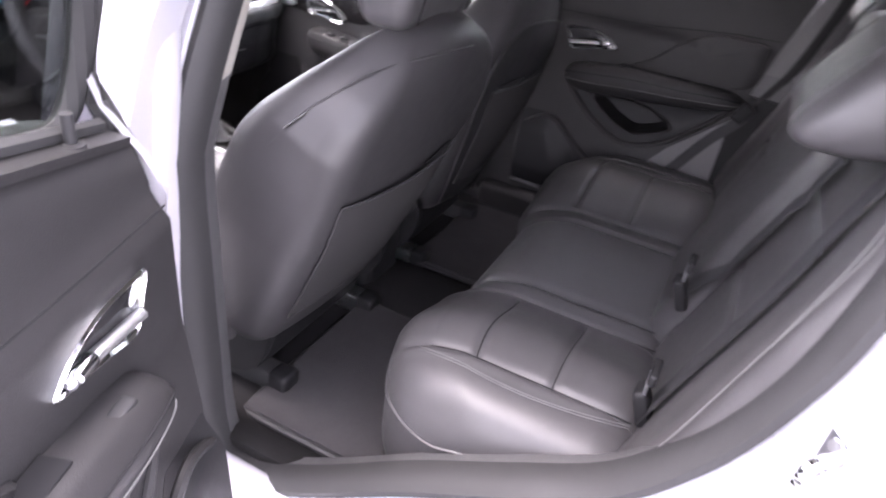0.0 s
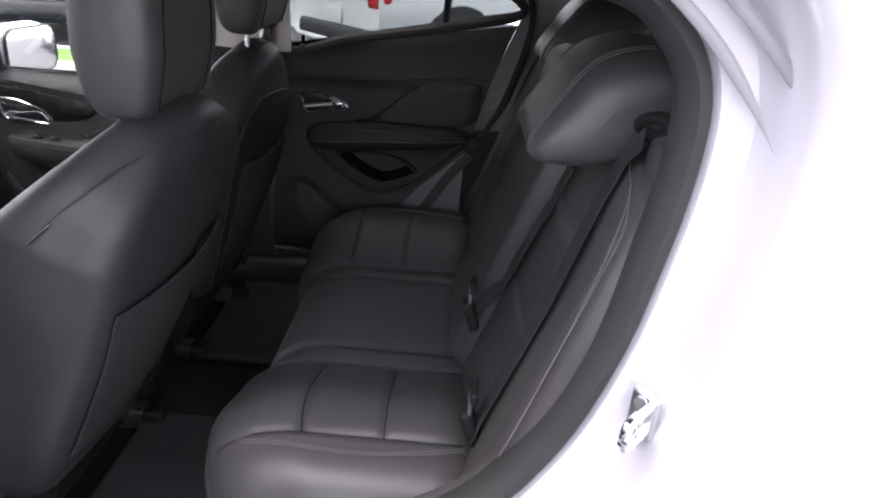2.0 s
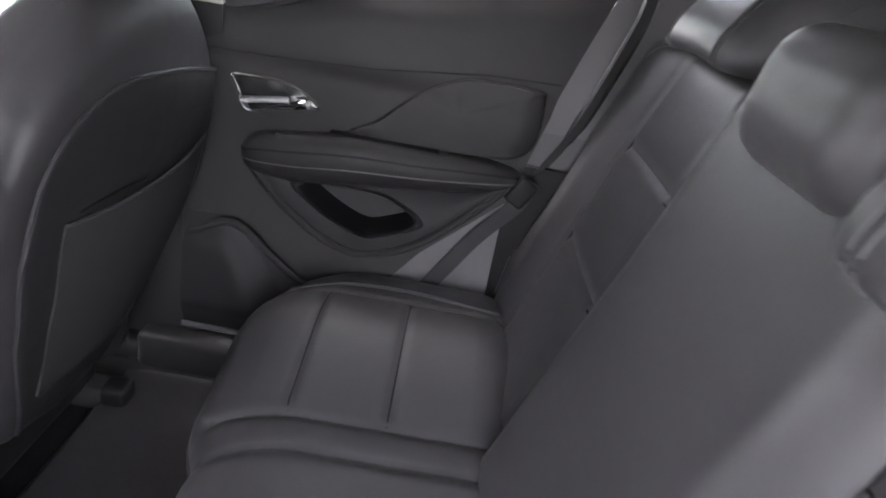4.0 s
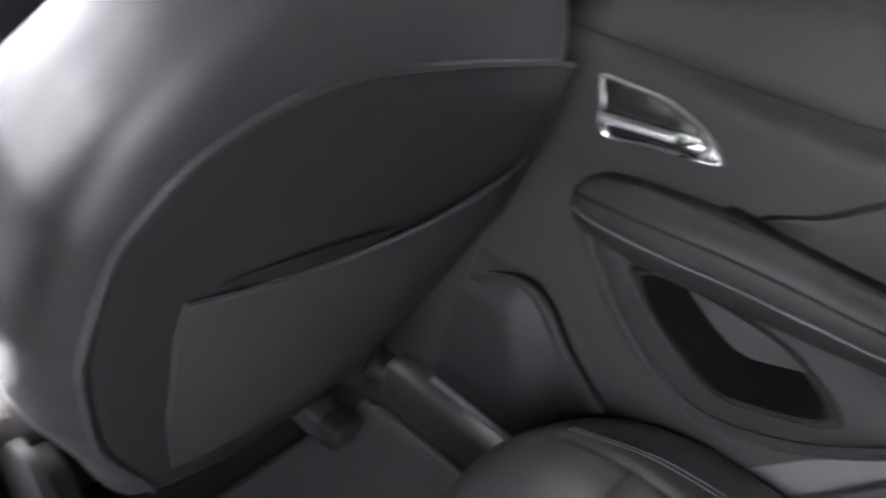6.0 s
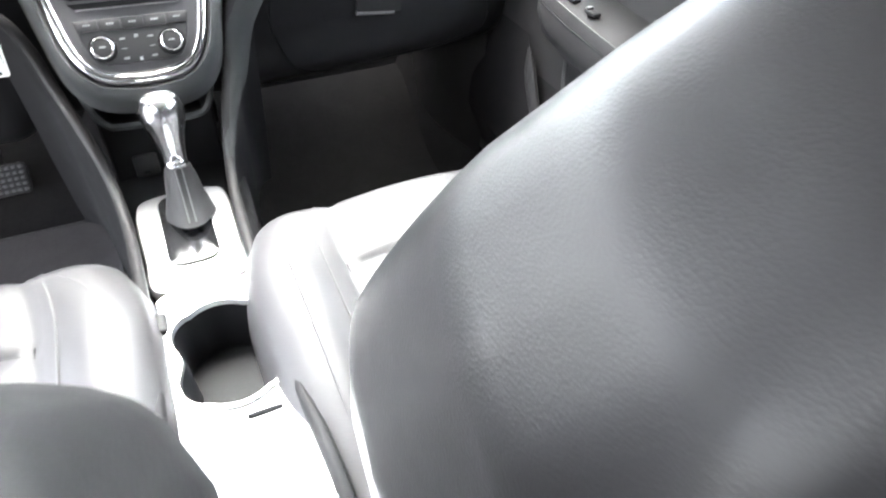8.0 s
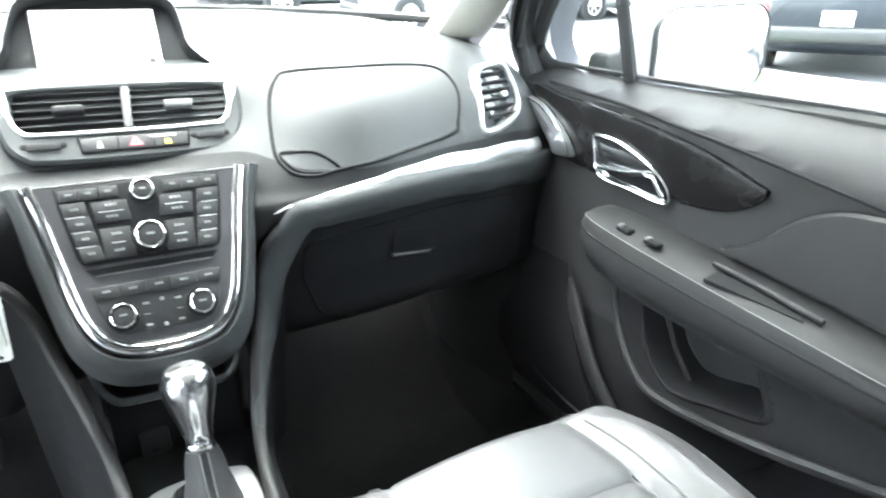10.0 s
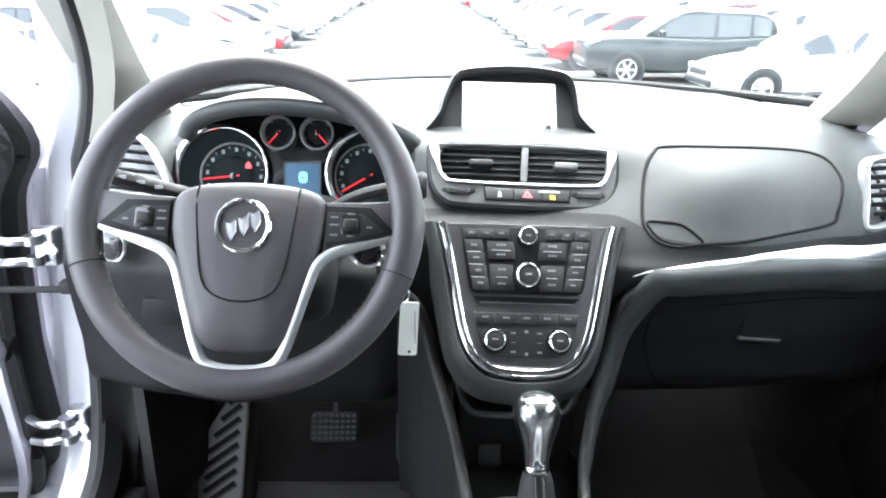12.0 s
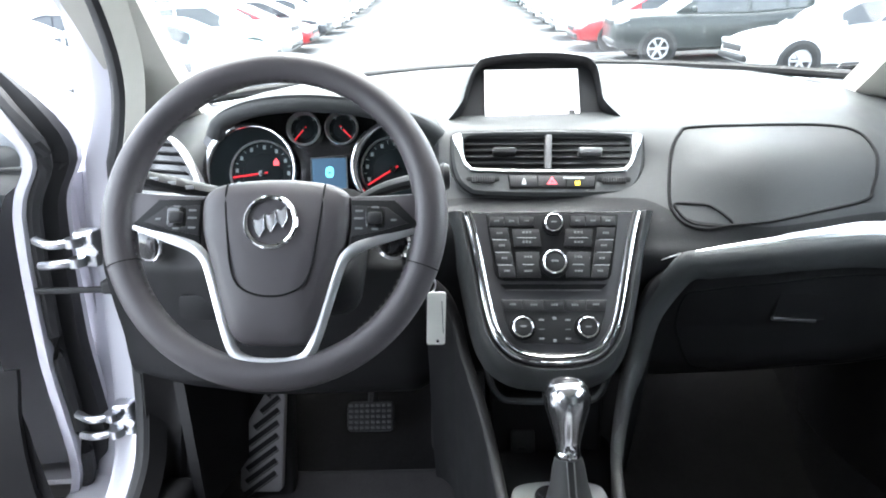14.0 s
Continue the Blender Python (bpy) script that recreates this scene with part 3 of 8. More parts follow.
def dash_line(pts, n, lift=0.0, closed=False):
    return [on_dash(p.x, p.z, lift) for p in cat([(x, 0, z) for x, z in pts], n, closed)]


part("top_seam", sweep([dash_at(-0.10 + 0.012 * i, 0.8 + 0.25 * (i / 55) ** 2) for i in range(56)], 0.0012, 5), SEAM, dash)
# passenger airbag cover: a groove line round a flush panel
ab = [(0.164, 1.000), (0.171, 1.033), (0.181, 1.06), (0.196, 1.077), (0.215, 1.083), (0.30, 1.083), (0.40, 1.077), (0.448, 1.068), (0.460, 1.048), (0.455, 1.026), (0.444, 1.003), (0.427, 0.987), (0.33, 0.980), (0.240, 0.973), (0.205, 0.969), (0.180, 0.974), (0.167, 0.987)]
part("airbag_seam", sweep(dash_line(ab, 90, 0.0, True), 0.0026, 6, True), SEAM, dash, "dark joint of the airbag cover")
part("airbag_badge", sweep(dash_line([(0.170, 0.996), (0.192, 0.9965), (0.216, 0.993), (0.238, 0.9735), (0.205, 0.9725), (0.186, 0.976), (0.174, 0.986)], 40, 0.0, True), 0.002, 6, True), SEAM, dash)
# silver strip along the passenger side
def strip(u, v):
    x = lerp(0.142, 0.632, u)
    zt = table([(0.142, 0.9365), (0.16, 0.9425), (0.235, 0.951), (0.312, 0.961), (0.413, 0.962), (0.54, 0.952), (0.64, 0.941)], x)
    zb = table([(0.142, 0.9355), (0.16, 0.9400), (0.235, 0.9445), (0.312, 0.949), (0.41, 0.944), (0.53, 0.934), (0.64, 0.920)], x)
    return on_dash(x, lerp(zt, zb, v), (0.003 + 0.003 * math.sin(math.pi * v)) * (0.15 + 0.85 * smooth(0.03, 0.30, u)))


part("silver_strip", surf(strip, 50, 6, -0.006), SATIN, dash, "satin silver trim strip")
part("strip_edge", sweep([Vector(strip(0.14 + 0.86 * i / 50, 1.0)) for i in range(51)], 0.0017, 6, taper=lambda t: 0.2 + 0.8 * smooth(0.0, 0.25, t)), CHROME, dash)
# padded roll under the strip, turning down into the console's edge
roll_top = [Vector(strip(1.0 - i / 20, 1.0)) + Vector((0.014 if i == 0 else 0, 0, -0.001)) for i in range(20)] + [Vector(p) for p in ((0.136, 0.116, 0.902), (0.120, 0.114, 0.872), (0.112, 0.109, 0.838), (0.105, 0.098, 0.806), (0.092, 0.078, 0.779), (0.081, 0.049, 0.744), (0.072, 0.020, 0.710))]
roll_low = [on_dash(p.x + (0.018 if i > 17 else 0.0), p.z - lerp(0.046, 0.030, i / 19), 0.001) for i, p in enumerate(roll_top[:20])] + [Vector(p) for p in ((0.166, 0.142, 0.872), (0.148, 0.143, 0.840), (0.135, 0.132, 0.806), (0.121, 0.112, 0.778), (0.103, 0.086, 0.758), (0.087, 0.053, 0.734), (0.075, 0.022, 0.706))]
ra, rb = cat(roll_top, 81), cat(roll_low, 81)


def knee_roll(u, v):
    a, b = ra[round(u * 80)], rb[round(u * 80)]
    return a.lerp(b, v) + Vector((-0.002, -0.010, 0.003)) * math.sin(math.pi * v) ** 0.8 * lerp(1.0, 0.35, smooth(0.85, 1.0, u))


part("knee_roll", surf(knee_roll, 80, 12, -0.006), DASH, dash, "padded roll under the silver strip")
# glove box lid and its handle
part("glove_seam", sweep(dash_line([(0.184, 0.872), (0.215, 0.882), (0.28, 0.888), (0.37, 0.888), (0.47, 0.880), (0.555, 0.862), (0.580, 0.80), (0.56, 0.735), (0.40, 0.722), (0.24, 0.727), (0.19, 0.80)], 90, 0.0, True), 0.0018, 6, True), SEAM, dash, "joint round the glove box lid")
gl = part("glove_handle", surf(lambda u, v: on_dash(lerp(0.318, 0.398, u), lerp(0.868, 0.829, v) - 0.014 * u, 0.0006 + 0.008 * v * v), 12, 8, -0.006), DASH_LOW, dash, "recessed glove box latch")
part("latch_lip", sweep([on_dash(lerp(0.316, 0.384, i / 12), 0.829 - 0.014 * i / 12, 0.007) for i in range(13)], 0.0034, 8), GREYTRIM, gl)

# centre vents
vp = thing("centre_vents", "pair of slatted air vents in a silver frame", "air vent", (0, 0.24, 1.06))
Mv = axes(Vector((0.007, 0.222, 1.044)), (1, -0.015, -0.036), (0, 0.60, 0.80))


def vent_line(pts, n, lift=0.0, closed=False):
    return [Mv @ Vector((p.x, p.y, lift)) for p in cat([(a, b, 0) for a, b in pts], n, closed)]


SURR = [(-0.134, 0.036), (-0.131, 0.045), (-0.120, 0.048), (-0.066, 0.0505), (0.0, 0.0515), (0.066, 0.0505), (0.120, 0.048), (0.131, 0.045), (0.134, 0.036), (0.132, 0.0), (0.124, -0.026), (0.110, -0.041), (0.090, -0.047), (0.0, -0.049), (-0.090, -0.047), (-0.110, -0.041), (-0.124, -0.026), (-0.132, 0.0)]
so_ = [(p.x, p.y) for p in cat([(a, b, 0) for a, b in SURR], 80, True)]
lo_ = lambda o, z: [Mv @ Vector((p[0], p[1], z)) for p in o]
cav80 = []
for px, py in so_:
    a0 = math.atan2((py - 0.017) / 0.030, px / 0.118)
    k = 1.0 / max(1e-6, (abs(math.cos(a0)) ** 7 + abs(math.sin(a0)) ** 7) ** (1 / 7))
    yy = 0.017 + 0.0268 * k * math.sin(a0)
    cav80.append(((0.1175 + 0.10 * (yy - 0.017)) * k * math.cos(a0), yy))
part("vent_surround", bands([lo_(inset(so_, -0.003), -0.006), lo_(so_, 0.004), lo_(inset(so_, 0.004), 0.0075), lo_(cav80, 0.0065), lo_(inset(cav80, 0.002), 0.002), lo_(inset(cav80, 0.004), -0.024)], True, (False, False)), DASH, vp, "grey moulded vent surround")
part("vent_cavity", bands([lo_(inset(cav80, 0.0035), -0.022), lo_(inset(cav80, 0.020), -0.024)], True, (False, True)), GLOSS, vp, "dark vent cavity")
part("surround_seam", sweep(lo_(so_, 0.0015), 0.0022, 6, True), SEAM, vp)
Uc = [(-0.1265, 0.0420), (-0.1225, 0.026), (-0.1165, 0.004), (-0.1085, -0.0075), (-0.094, -0.0125), (0.0, -0.0140), (0.094, -0.0125), (0.1085, -0.0075), (0.1165, 0.004), (0.1225, 0.026), (0.1265, 0.0420)]
part("vent_frame", sweep(vent_line(Uc, 72, 0.008), 1.0, 8, flat=0.75, up=Mv.to_3x3() @ Vector((0, 0, 1)), taper=lambda t: 0.0022 + 0.0044 * smooth(0.17, 0.06, min(t, 1 - t))), SATIN, vp, "satin silver u-shaped frame")
part("vent_divider", rbox((0.0095, 0.0540, 0.020), 0.002, (1, 1, 1)).moved(Mv @ Matrix.Translation((0.002, 0.0165, -0.002)) @ Matrix.Rotation(radians(-3), 4, 'Z')), GREYTRIM, vp)
for i in range(5):
    yy = 0.0375 - 0.0098 * i
    hw = 0.1150 + 0.09 * (yy - 0.017)
    for sd in (-1, 1):
        part("slat", rbox((hw - 0.004, 0.0024, 0.020), 0.0010, (1, 1, 1)).moved(Mv @ Matrix.Translation((sd * (hw + 0.004) / 2, yy, -0.006)) @ Matrix.Rotation(radians(-14), 4, 'X')), DASH_LOW, vp)
for sd, mt_ in ((-1, DASH_LOW), (1, GREYTRIM)):
    part("vent_tab", rbox((0.033, 0.0105, 0.016), 0.003, (1, 1, 1)).moved(Mv @ Matrix.Translation((sd * 0.0595, 0.0168, 0.004))), mt_, vp, "vent adjuster tab")
# row of switches under the vents
Ms = Mv @ Matrix.Translation((0.005, -0.0292, 0.007))
sw = part("switch_panel", plate([(-0.059, 0.0085), (0.059, 0.0085), (0.0565, -0.0085), (-0.0565, -0.0085)], 0.003, 0.0012, Ms), KNOB, vp, "row of switches under the vents")
part("switch_surround", frame_ring([(-0.0605, 0.010), (0.0605, 0.010), (0.058, -0.010), (-0.058, -0.010)], 0.0018, 0.002, 0.0005, Ms), GLOSS, sw)
RED = glow("hazard_red", (0.80, 0.10, 0.12), 0.10)
AMBER = glow("amber_lamp", (0.9, 0.60, 0.05), 0.12)
part("hazard_mark", bands([[Ms @ Vector((0.0088 * math.cos(a) * k, 0.0078 * math.sin(a) * k - 0.0012, 0.0034 + 0.0006 * (1 - k))) for a in (radians(90), radians(210), radians(330))] for k in (1.0, 0.30)]), RED, sw, "red hazard triangle")
part("airbag_lamp", rbox((0.0068, 0.0060, 0.001), 0.0004, (1, 1, 1)).moved(Ms @ Matrix.Translation((0.0345, -0.0035, 0.0034))), AMBER, sw, "amber lamp")
part("switch_mark", bands([[Ms @ Vector((x * k - 0.0385, y * k - 0.001, 0.0032 + 0.0006 * (1 - k))) for x, y in ((-0.003, -0.0045), (0.0035, -0.0045), (0.0022, 0.002), (0.001, 0.0045), (-0.001, 0.0045))] for k in (1.0, 0.2)], True, (False, True)), PRINT, sw)
for k in (-0.0195, 0.0195):
    part("switch_joint", rbox((0.0012, 0.0165, 0.001), 0.0004, (1, 1, 1)).moved(Ms @ Matrix.Translation((k, 0, 0.0030))), GLOSS, sw)
part("switch_print", rbox((0.029, 0.0028, 0.0008), 0.0003, (1, 1, 1)).moved(Ms @ Matrix.Translation((0.030, 0.0045, 0.0032))), PRINT, sw)
for sd in (-1, 1):
    part("wheel_recess", plate(rrect(0.046, 0.0065, 0.003, 3), 0.0012, 0.0004, Mv @ Matrix.Translation((sd * 0.0895, -0.0255, 0.0070))), SEAM, vp)
    for j in range(10):
        part("vent_wheel_rib", rbox((0.0022, 0.0085, 0.005), 0.0009, (1, 1, 1)).moved(Mv @ Matrix.Translation((sd * 0.0895 + (j - 4.5) * 0.0033, -0.0275, 0.0085))), KNOB, vp)

# navigation screen in its hood
Msc = axes(Vector((0.002, 0.345, 1.140)), (1, 0, -0.025), (0, 0.55, 0.83))
nav = thing("navigation_screen", "washed-out display in a black hood on the dash", "screen", (0, 0.40, 1.10))
HOOD = [(-0.1300, -0.0590), (-0.1120, -0.0330), (-0.1050, -0.0080), (-0.0960, 0.0190), (-0.0885, 0.0320), (-0.0760, 0.0410), (-0.0379, 0.0470), (0.0058, 0.0490), (0.0492, 0.0465), (0.0790, 0.0400), (0.0905, 0.0305), (0.0955, 0.0180), (0.0985, -0.0080), (0.1020, -0.0330), (0.1240, -0.0600)]
HOOD_C = cat([(a, b, 0) for a, b in HOOD], 60)


def hood_ring(k, h, back=0.0, drop=0.0):
    """The hood's arch, grown by k, h in front of the screen's plane or back behind it."""
    return [Msc @ Vector((-0.002 + (p.x + 0.002) * k, -0.06 + (p.y + 0.06) * k, h)) + Vector((0, back, -drop)) for p in HOOD_C]


part("bezel", bands([hood_ring(0.97, -0.002), [Msc @ Vector((p.x * 0.5 - 0.002, p.y * 0.5 - 0.028, -0.003)) for p in HOOD_C]], False), DASH_LOW, nav, "dark screen surround")
part("bezel_back", plate(rrect(0.150, 0.090, 0.004), 0.004, 0.001, Msc @ Matrix.Translation((-0.0045, -0.0133, -0.0045))), DASH_LOW, nav)
SCREEN = glow("lit_screen", (0.80, 0.80, 0.82), 0.15)
part("display", rbox((0.1425, 0.0845, 0.002), 0.0008, (1, 1, 1)).moved(Msc @ Matrix.Translation((-0.0045, -0.0133, 0.001))), SCREEN, nav, "nearly white display")
part("screen_mark", rbox((0.009, 0.009, 0.0012), 0.0004, (1, 1, 1)).moved(Msc @ Matrix.Translation((0.0545, -0.0455, 0.0030))), KNOB, nav, "small dark mark on the display")


hood = bands([hood_ring(0.955, -0.003), hood_ring(0.965, 0.012), hood_ring(0.985, 0.019), hood_ring(1.0, 0.016), hood_ring(1.01, 0.0), hood_ring(1.03, 0.0, 0.06, 0.002), hood_ring(1.05, 0.0, 0.14, 0.012), hood_ring(1.06, 0.0, 0.24, 0.035), hood_ring(1.0, 0.0, 0.30, 0.062)], False)
part("hood", hood, DASH_LOW, nav, "black screen hood")
part("hood_foot", surf(lambda u, v: Vector((lerp(-0.138, 0.146, u) * lerp(1, 0.90, v), lerp(0.290, 0.330, v), lerp(1.086, 1.0885, v))), 20, 6, 0.01), DASH, nav)

# right-hand vent
Mr = axes(Vector((0.532, 0.243, 1.018)), (0.93, 0.33, -0.02), (0.10, 0.42, 0.88))
rv = thing("side_vent", "slatted side air vent in a silver ring", "air vent", (0.53, 0.25, 1.0), "side vents")
orv = cat([(-0.056, -0.050, 0), (-0.046, 0.0, 0), (-0.034, 0.045, 0), (0.0, 0.056, 0), (0.040, 0.050, 0), (0.056, 0.0, 0), (0.046, -0.030, 0), (0.0, -0.050, 0)], 48, True)
part("vent_ring", frame_ring(orv, 0.010, 0.014, 0.004, Mr), SATIN, rv, "satin silver vent ring")
part("vent_cavity", plate(inset(orv, 0.008), 0.005, 0.001, Mr), GLOSS, rv)
for i in range(6):
    part("slat", rbox((0.076 - 0.003 * abs(i - 2.0), 0.003, 0.011), 0.001, (1, 1, 1)).moved(Mr @ Matrix.Translation((0.003 * (i - 2) * 0.4, 0.036 - 0.013 * i, 0.008)) @ Matrix.Rotation(radians(-25), 4, 'X')), DASH_LOW, rv)
part("vent_tab", rbox((0.012, 0.008, 0.010), 0.002, (1, 1, 1)).moved(Mr @ Matrix.Translation((0.012, 0.002, 0.014))), SATIN, rv)
# left-hand vent behind the wheel
Ml = axes(Vector((-0.545, 0.262, 1.050)), (0.92, -0.34, -0.02), (-0.10, 0.42, 0.88))
lvnt = thing("side_vent", "slatted side air vent in a silver ring", "air vent", (-0.545, 0.26, 1.0), "side vents")
olv = cat([(-0.055, -0.044, 0), (0.0, -0.046, 0), (0.055, -0.040, 0), (0.073, -0.029, 0), (0.066, -0.014, 0), (0.050, 0.006, 0), (0.026, 0.030, 0), (0.0, 0.047, 0), (-0.03, 0.050, 0), (-0.052, 0.044, 0), (-0.060, 0.0, 0)], 60, True)
part("vent_ring", frame_ring(olv, 0.008, 0.014, 0.004, Ml), SATIN, lvnt, "satin silver vent ring")
part("vent_cavity", plate(inset(olv, 0.007), 0.005, 0.001, Ml), GLOSS, lvnt)
for i in range(6):
    part("slat", rbox((0.066 + 0.0085 * i, 0.003, 0.011), 0.001, (1, 1, 1)).moved(Ml @ Matrix.Translation((-0.020 + 0.0046 * i, 0.034 - 0.0135 * i, 0.006)) @ Matrix.Rotation(radians(-25), 4, 'X')), DASH_LOW, lvnt)

# instrument cluster under its hood
clu = thing("instrument_cluster", "instrument cluster of four dials with chrome rings", "gauges", (-0.34, 0.32, 1.0))
def brow(u, v):
    x = lerp(-0.475, -0.135, u)
    arch = (1 - (2 * u - 1) ** 2)
    zt = 1.105 + 0.060 * arch ** 0.55 - 0.03 * u
    return Vector((x, lerp(0.235 + 0.03 * (2 * u - 1) ** 2, 0.47, v), zt + 0.010 * math.sin(math.pi * v) - 0.04 * v * v))


part("brow", surf(brow, 36, 10, 0.018), DASH, clu, "dash hood over the dials")
part("brow_lip", sweep([brow(i / 36, 0.0) + Vector((0, 0.010, -0.012)) for i in range(37)], 0.013, 10), DASH, clu)
Mc = axes(Vector((-0.335, 0.315, 1.055)), (1, 0, 0), (0, 0.30, 0.95))
part("cluster_face", plate([(p.x, p.y) for p in cat([(-0.19, -0.10, 0), (-0.185, 0.02, 0), (-0.12, 0.075, 0), (0, 0.09, 0), (0.11, 0.07, 0), (0.19, 0.02, 0), (0.19, -0.10, 0)], 40)], 0.01, 0.002, Mc @ Matrix.Translation((0, 0, -0.018))), GLOSS, clu, "black dial panel")
DIALF = mat("dial_face", (0.012, 0.017, 0.019), 0.6, 0, 0.3, 40, 0, spec=0.12)
DIALNUM = glow("dial_numerals", (0.24, 0.29, 0.29), 0.02)
NEEDLE = glow("red_needle", (0.60, 0.03, 0.04), 0.06)
for nm, cx, cy, r, ox, oy, orr in (("tachometer", -0.0875, -0.027, 0.0510, -0.103, -0.022, 0.0690), ("speedometer", 0.1165, -0.028, 0.0505, 0.127, -0.024, 0.0690), ("fuel_gauge", -0.019, 0.039, 0.0255, 0, 0, 0), ("temperature_gauge", 0.040, 0.038, 0.0250, 0, 0, 0)):
    Md = Mc @ Matrix.Translation((cx, cy, -0.010))
    dl = part(nm, rev([(r * 0.97, 0), (r * 0.97, 0.004), (r * 0.90, 0.002), (0, 0.002)], 40, Md), DIALF, clu, "dark dial with a red needle")
    if orr:
        # the wide chrome rim stands off-centre round a dark cone
        c0 = [Mc @ Vector((ox + orr * math.cos(a), oy + orr * math.sin(a), 0.006)) for a in [2 * math.pi * i / 60 for i in range(60)]]
        c1 = [Mc @ Vector((cx + r * 1.01 * math.cos(a), cy + r * 1.01 * math.sin(a), -0.006)) for a in [2 * math.pi * i / 60 for i in range(60)]]
        part("dial_cone", bands([c0, c1]), DIALF, dl, "dark sloping dial surround")
        rimg = Geo()
        for i in range(60):
            a = 2 * math.pi * i / 60
            w = 0.0022 + 0.0038 * max(0.0, math.cos(a - radians(160))) ** 0.8
            for j in range(8):
                b = 2 * math.pi * j / 8
                rimg.v.append(Mc @ Vector((ox + (orr + w * math.cos(b)) * math.cos(a), oy + (orr + w * math.cos(b)) * math.sin(a), 0.007 + 0.6 * w * math.sin(b))))
        rimg.f = [(i * 8 + j, i * 8 + (j + 1) % 8, (i + 1) % 60 * 8 + (j + 1) % 8, (i + 1) % 60 * 8 + j) for i in range(60) for j in range(8)]
        part("outer_rim", rimg, CHROME, dl, "chrome crescent rim")
        part("dial_ring", rev([(r * 0.98, 0.002), (r * 1.02, 0.006), (r * 0.985, 0.008), (r * 0.955, 0.004)], 44, Md, False), RINGM, dl, "thin chrome ring")
    else:
        part("dial_ring", rev([(r * 0.93, 0), (r * 1.03, 0.010), (r * 1.03, 0.016), (r * 0.97, 0.018), (r * 0.90, 0.012), (r * 0.87, 0.002)], 44, Md, False), RINGM, dl, "chrome ring")
    part("dial_band", rev([(r * 0.93, 0.0022), (r * 0.93, 0.0035), (r * 0.62, 0.0035), (r * 0.62, 0.0022)], 40, Md), DIALF, dl)
    part("dial_centre", rev([(r * 0.60, 0.002), (r * 0.60, 0.0045), (r * 0.55, 0.0055), (0, 0.0055)], 36, Md), DIALF, dl)
    a = radians({"tachometer": 186, "speedometer": 210, "fuel_gauge": 228, "temperature_gauge": 312}[nm])
    part("needle", sweep([Md @ Vector((math.cos(a) * t, math.sin(a) * t, 0.009)) for t in (-0.18 * r, r * 0.90)], 0.0016 if orr else 0.0012, 5), NEEDLE, dl, "red needle")
    part("needle_hub", rev([(r * 0.10, 0.006), (r * 0.10, 0.0105), (0, 0.011)], 16, Md), GLOSS, dl)
    n = 9 if orr else 4
    for j in range(n):
        b = radians(200 - 230 * j / (n - 1))
        part("dial_numeral", rbox((0.0046, 0.0062, 0.0008) if orr else (0.003, 0.002, 0.0008), 0.0003, (1, 1, 1)).moved(Md @ Matrix.Translation((r * 0.80 * math.cos(b), r * 0.80 * math.sin(b), 0.004))), DIALNUM, dl)
        if orr and j < n - 1:
            b = radians(200 - 230 * (j + 0.5) / (n - 1))
            part("dial_tick", rbox((0.005, 0.0010, 0.0008), 0.0003, (1, 1, 1)).moved(Md @ Matrix.Rotation(b, 4, 'Z') @ Matrix.Translation((r * 0.86, 0, 0.004))), DIALNUM, dl)
part("warning_lamp", bands([[Mc @ Vector((-0.065 + x * k, -0.0104 + y * k, -0.003 + 0.0006 * (1 - k))) for x, y in ((-0.0045, -0.005), (0.0045, -0.005), (0.0045, 0.001), (0.0, 0.0065), (-0.0045, 0.001))] for k in (1.0, 0.2)], True, (False, True)), RED, clu, "red warning lamp")
BLUE = glow("blue_display", (0.05, 0.095, 0.15), 0.06)
CYAN = glow("cyan_symbol", (0.15, 0.65, 0.9), 0.14)
part("info_frame", frame_ring(rrect(0.058, 0.060, 0.002, 2), 0.0025, 0.003, 0.001, Mc @ Matrix.Translation((0.0177, -0.035, -0.003))), GREYTRIM, clu)
part("info_display", rbox((0.0535, 0.056, 0.002), 0.0008, (1, 1, 1)).moved(Mc @ Matrix.Translation((0.0177, -0.035, -0.002))), BLUE, clu, "small blue information display")
part("display_symbol", plate(rrect(0.0125, 0.017, 0.005), 0.001, 0.0004, Mc @ Matrix.Translation((0.0185, -0.029, -0.001))), CYAN, clu)
part("symbol_bar", rbox((0.005, 0.003, 0.0006), 0.0002, (1, 1, 1)).moved(Mc @ Matrix.Translation((0.0185, -0.030, 0.0003))), BLUE, clu)

# centre stack
Mk = axes(Vector((0.001, 0.105, 0.936)), (1, -0.01, -0.028), (0, 0.49, 0.872))
stack = thing("centre_stack", "black centre stack with radio and climate controls", "control panel", (0, 0.1, 0.8))
UCH = [(0.1095, 0.0718), (0.1030, 0.047), (0.0945, 0.006), (0.0865, -0.035), (0.0785, -0.070), (0.0700, -0.0905), (0.056, -0.1065), (0.036, -0.1155), (0.0, -0.1188)]
U_LINE = cat([(-a, b, 0) for a, b in UCH] + [(a, b, 0) for a, b in reversed(UCH[:-1])], 72)
PANEL_O = [Vector((p.x * 1.07, p.y * (1.075 if p.y < 0 else 1.02), 0)) for p in U_LINE]
part("fascia", plate([(p.x, p.y) for p in PANEL_O], 0.055, 0.006, Mk @ Matrix.Translation((0, 0, -0.055))), FASCIA, stack, "black fascia")
UP_K = Mk.to_3x3() @ Vector((0, 0, 1))
part("chrome_surround", sweep([Mk @ (p + Vector((0, 0, 0.002))) for p in U_LINE], 0.0052, 10, flat=0.6, up=UP_K), CHROME, stack, "polished u-shaped surround")
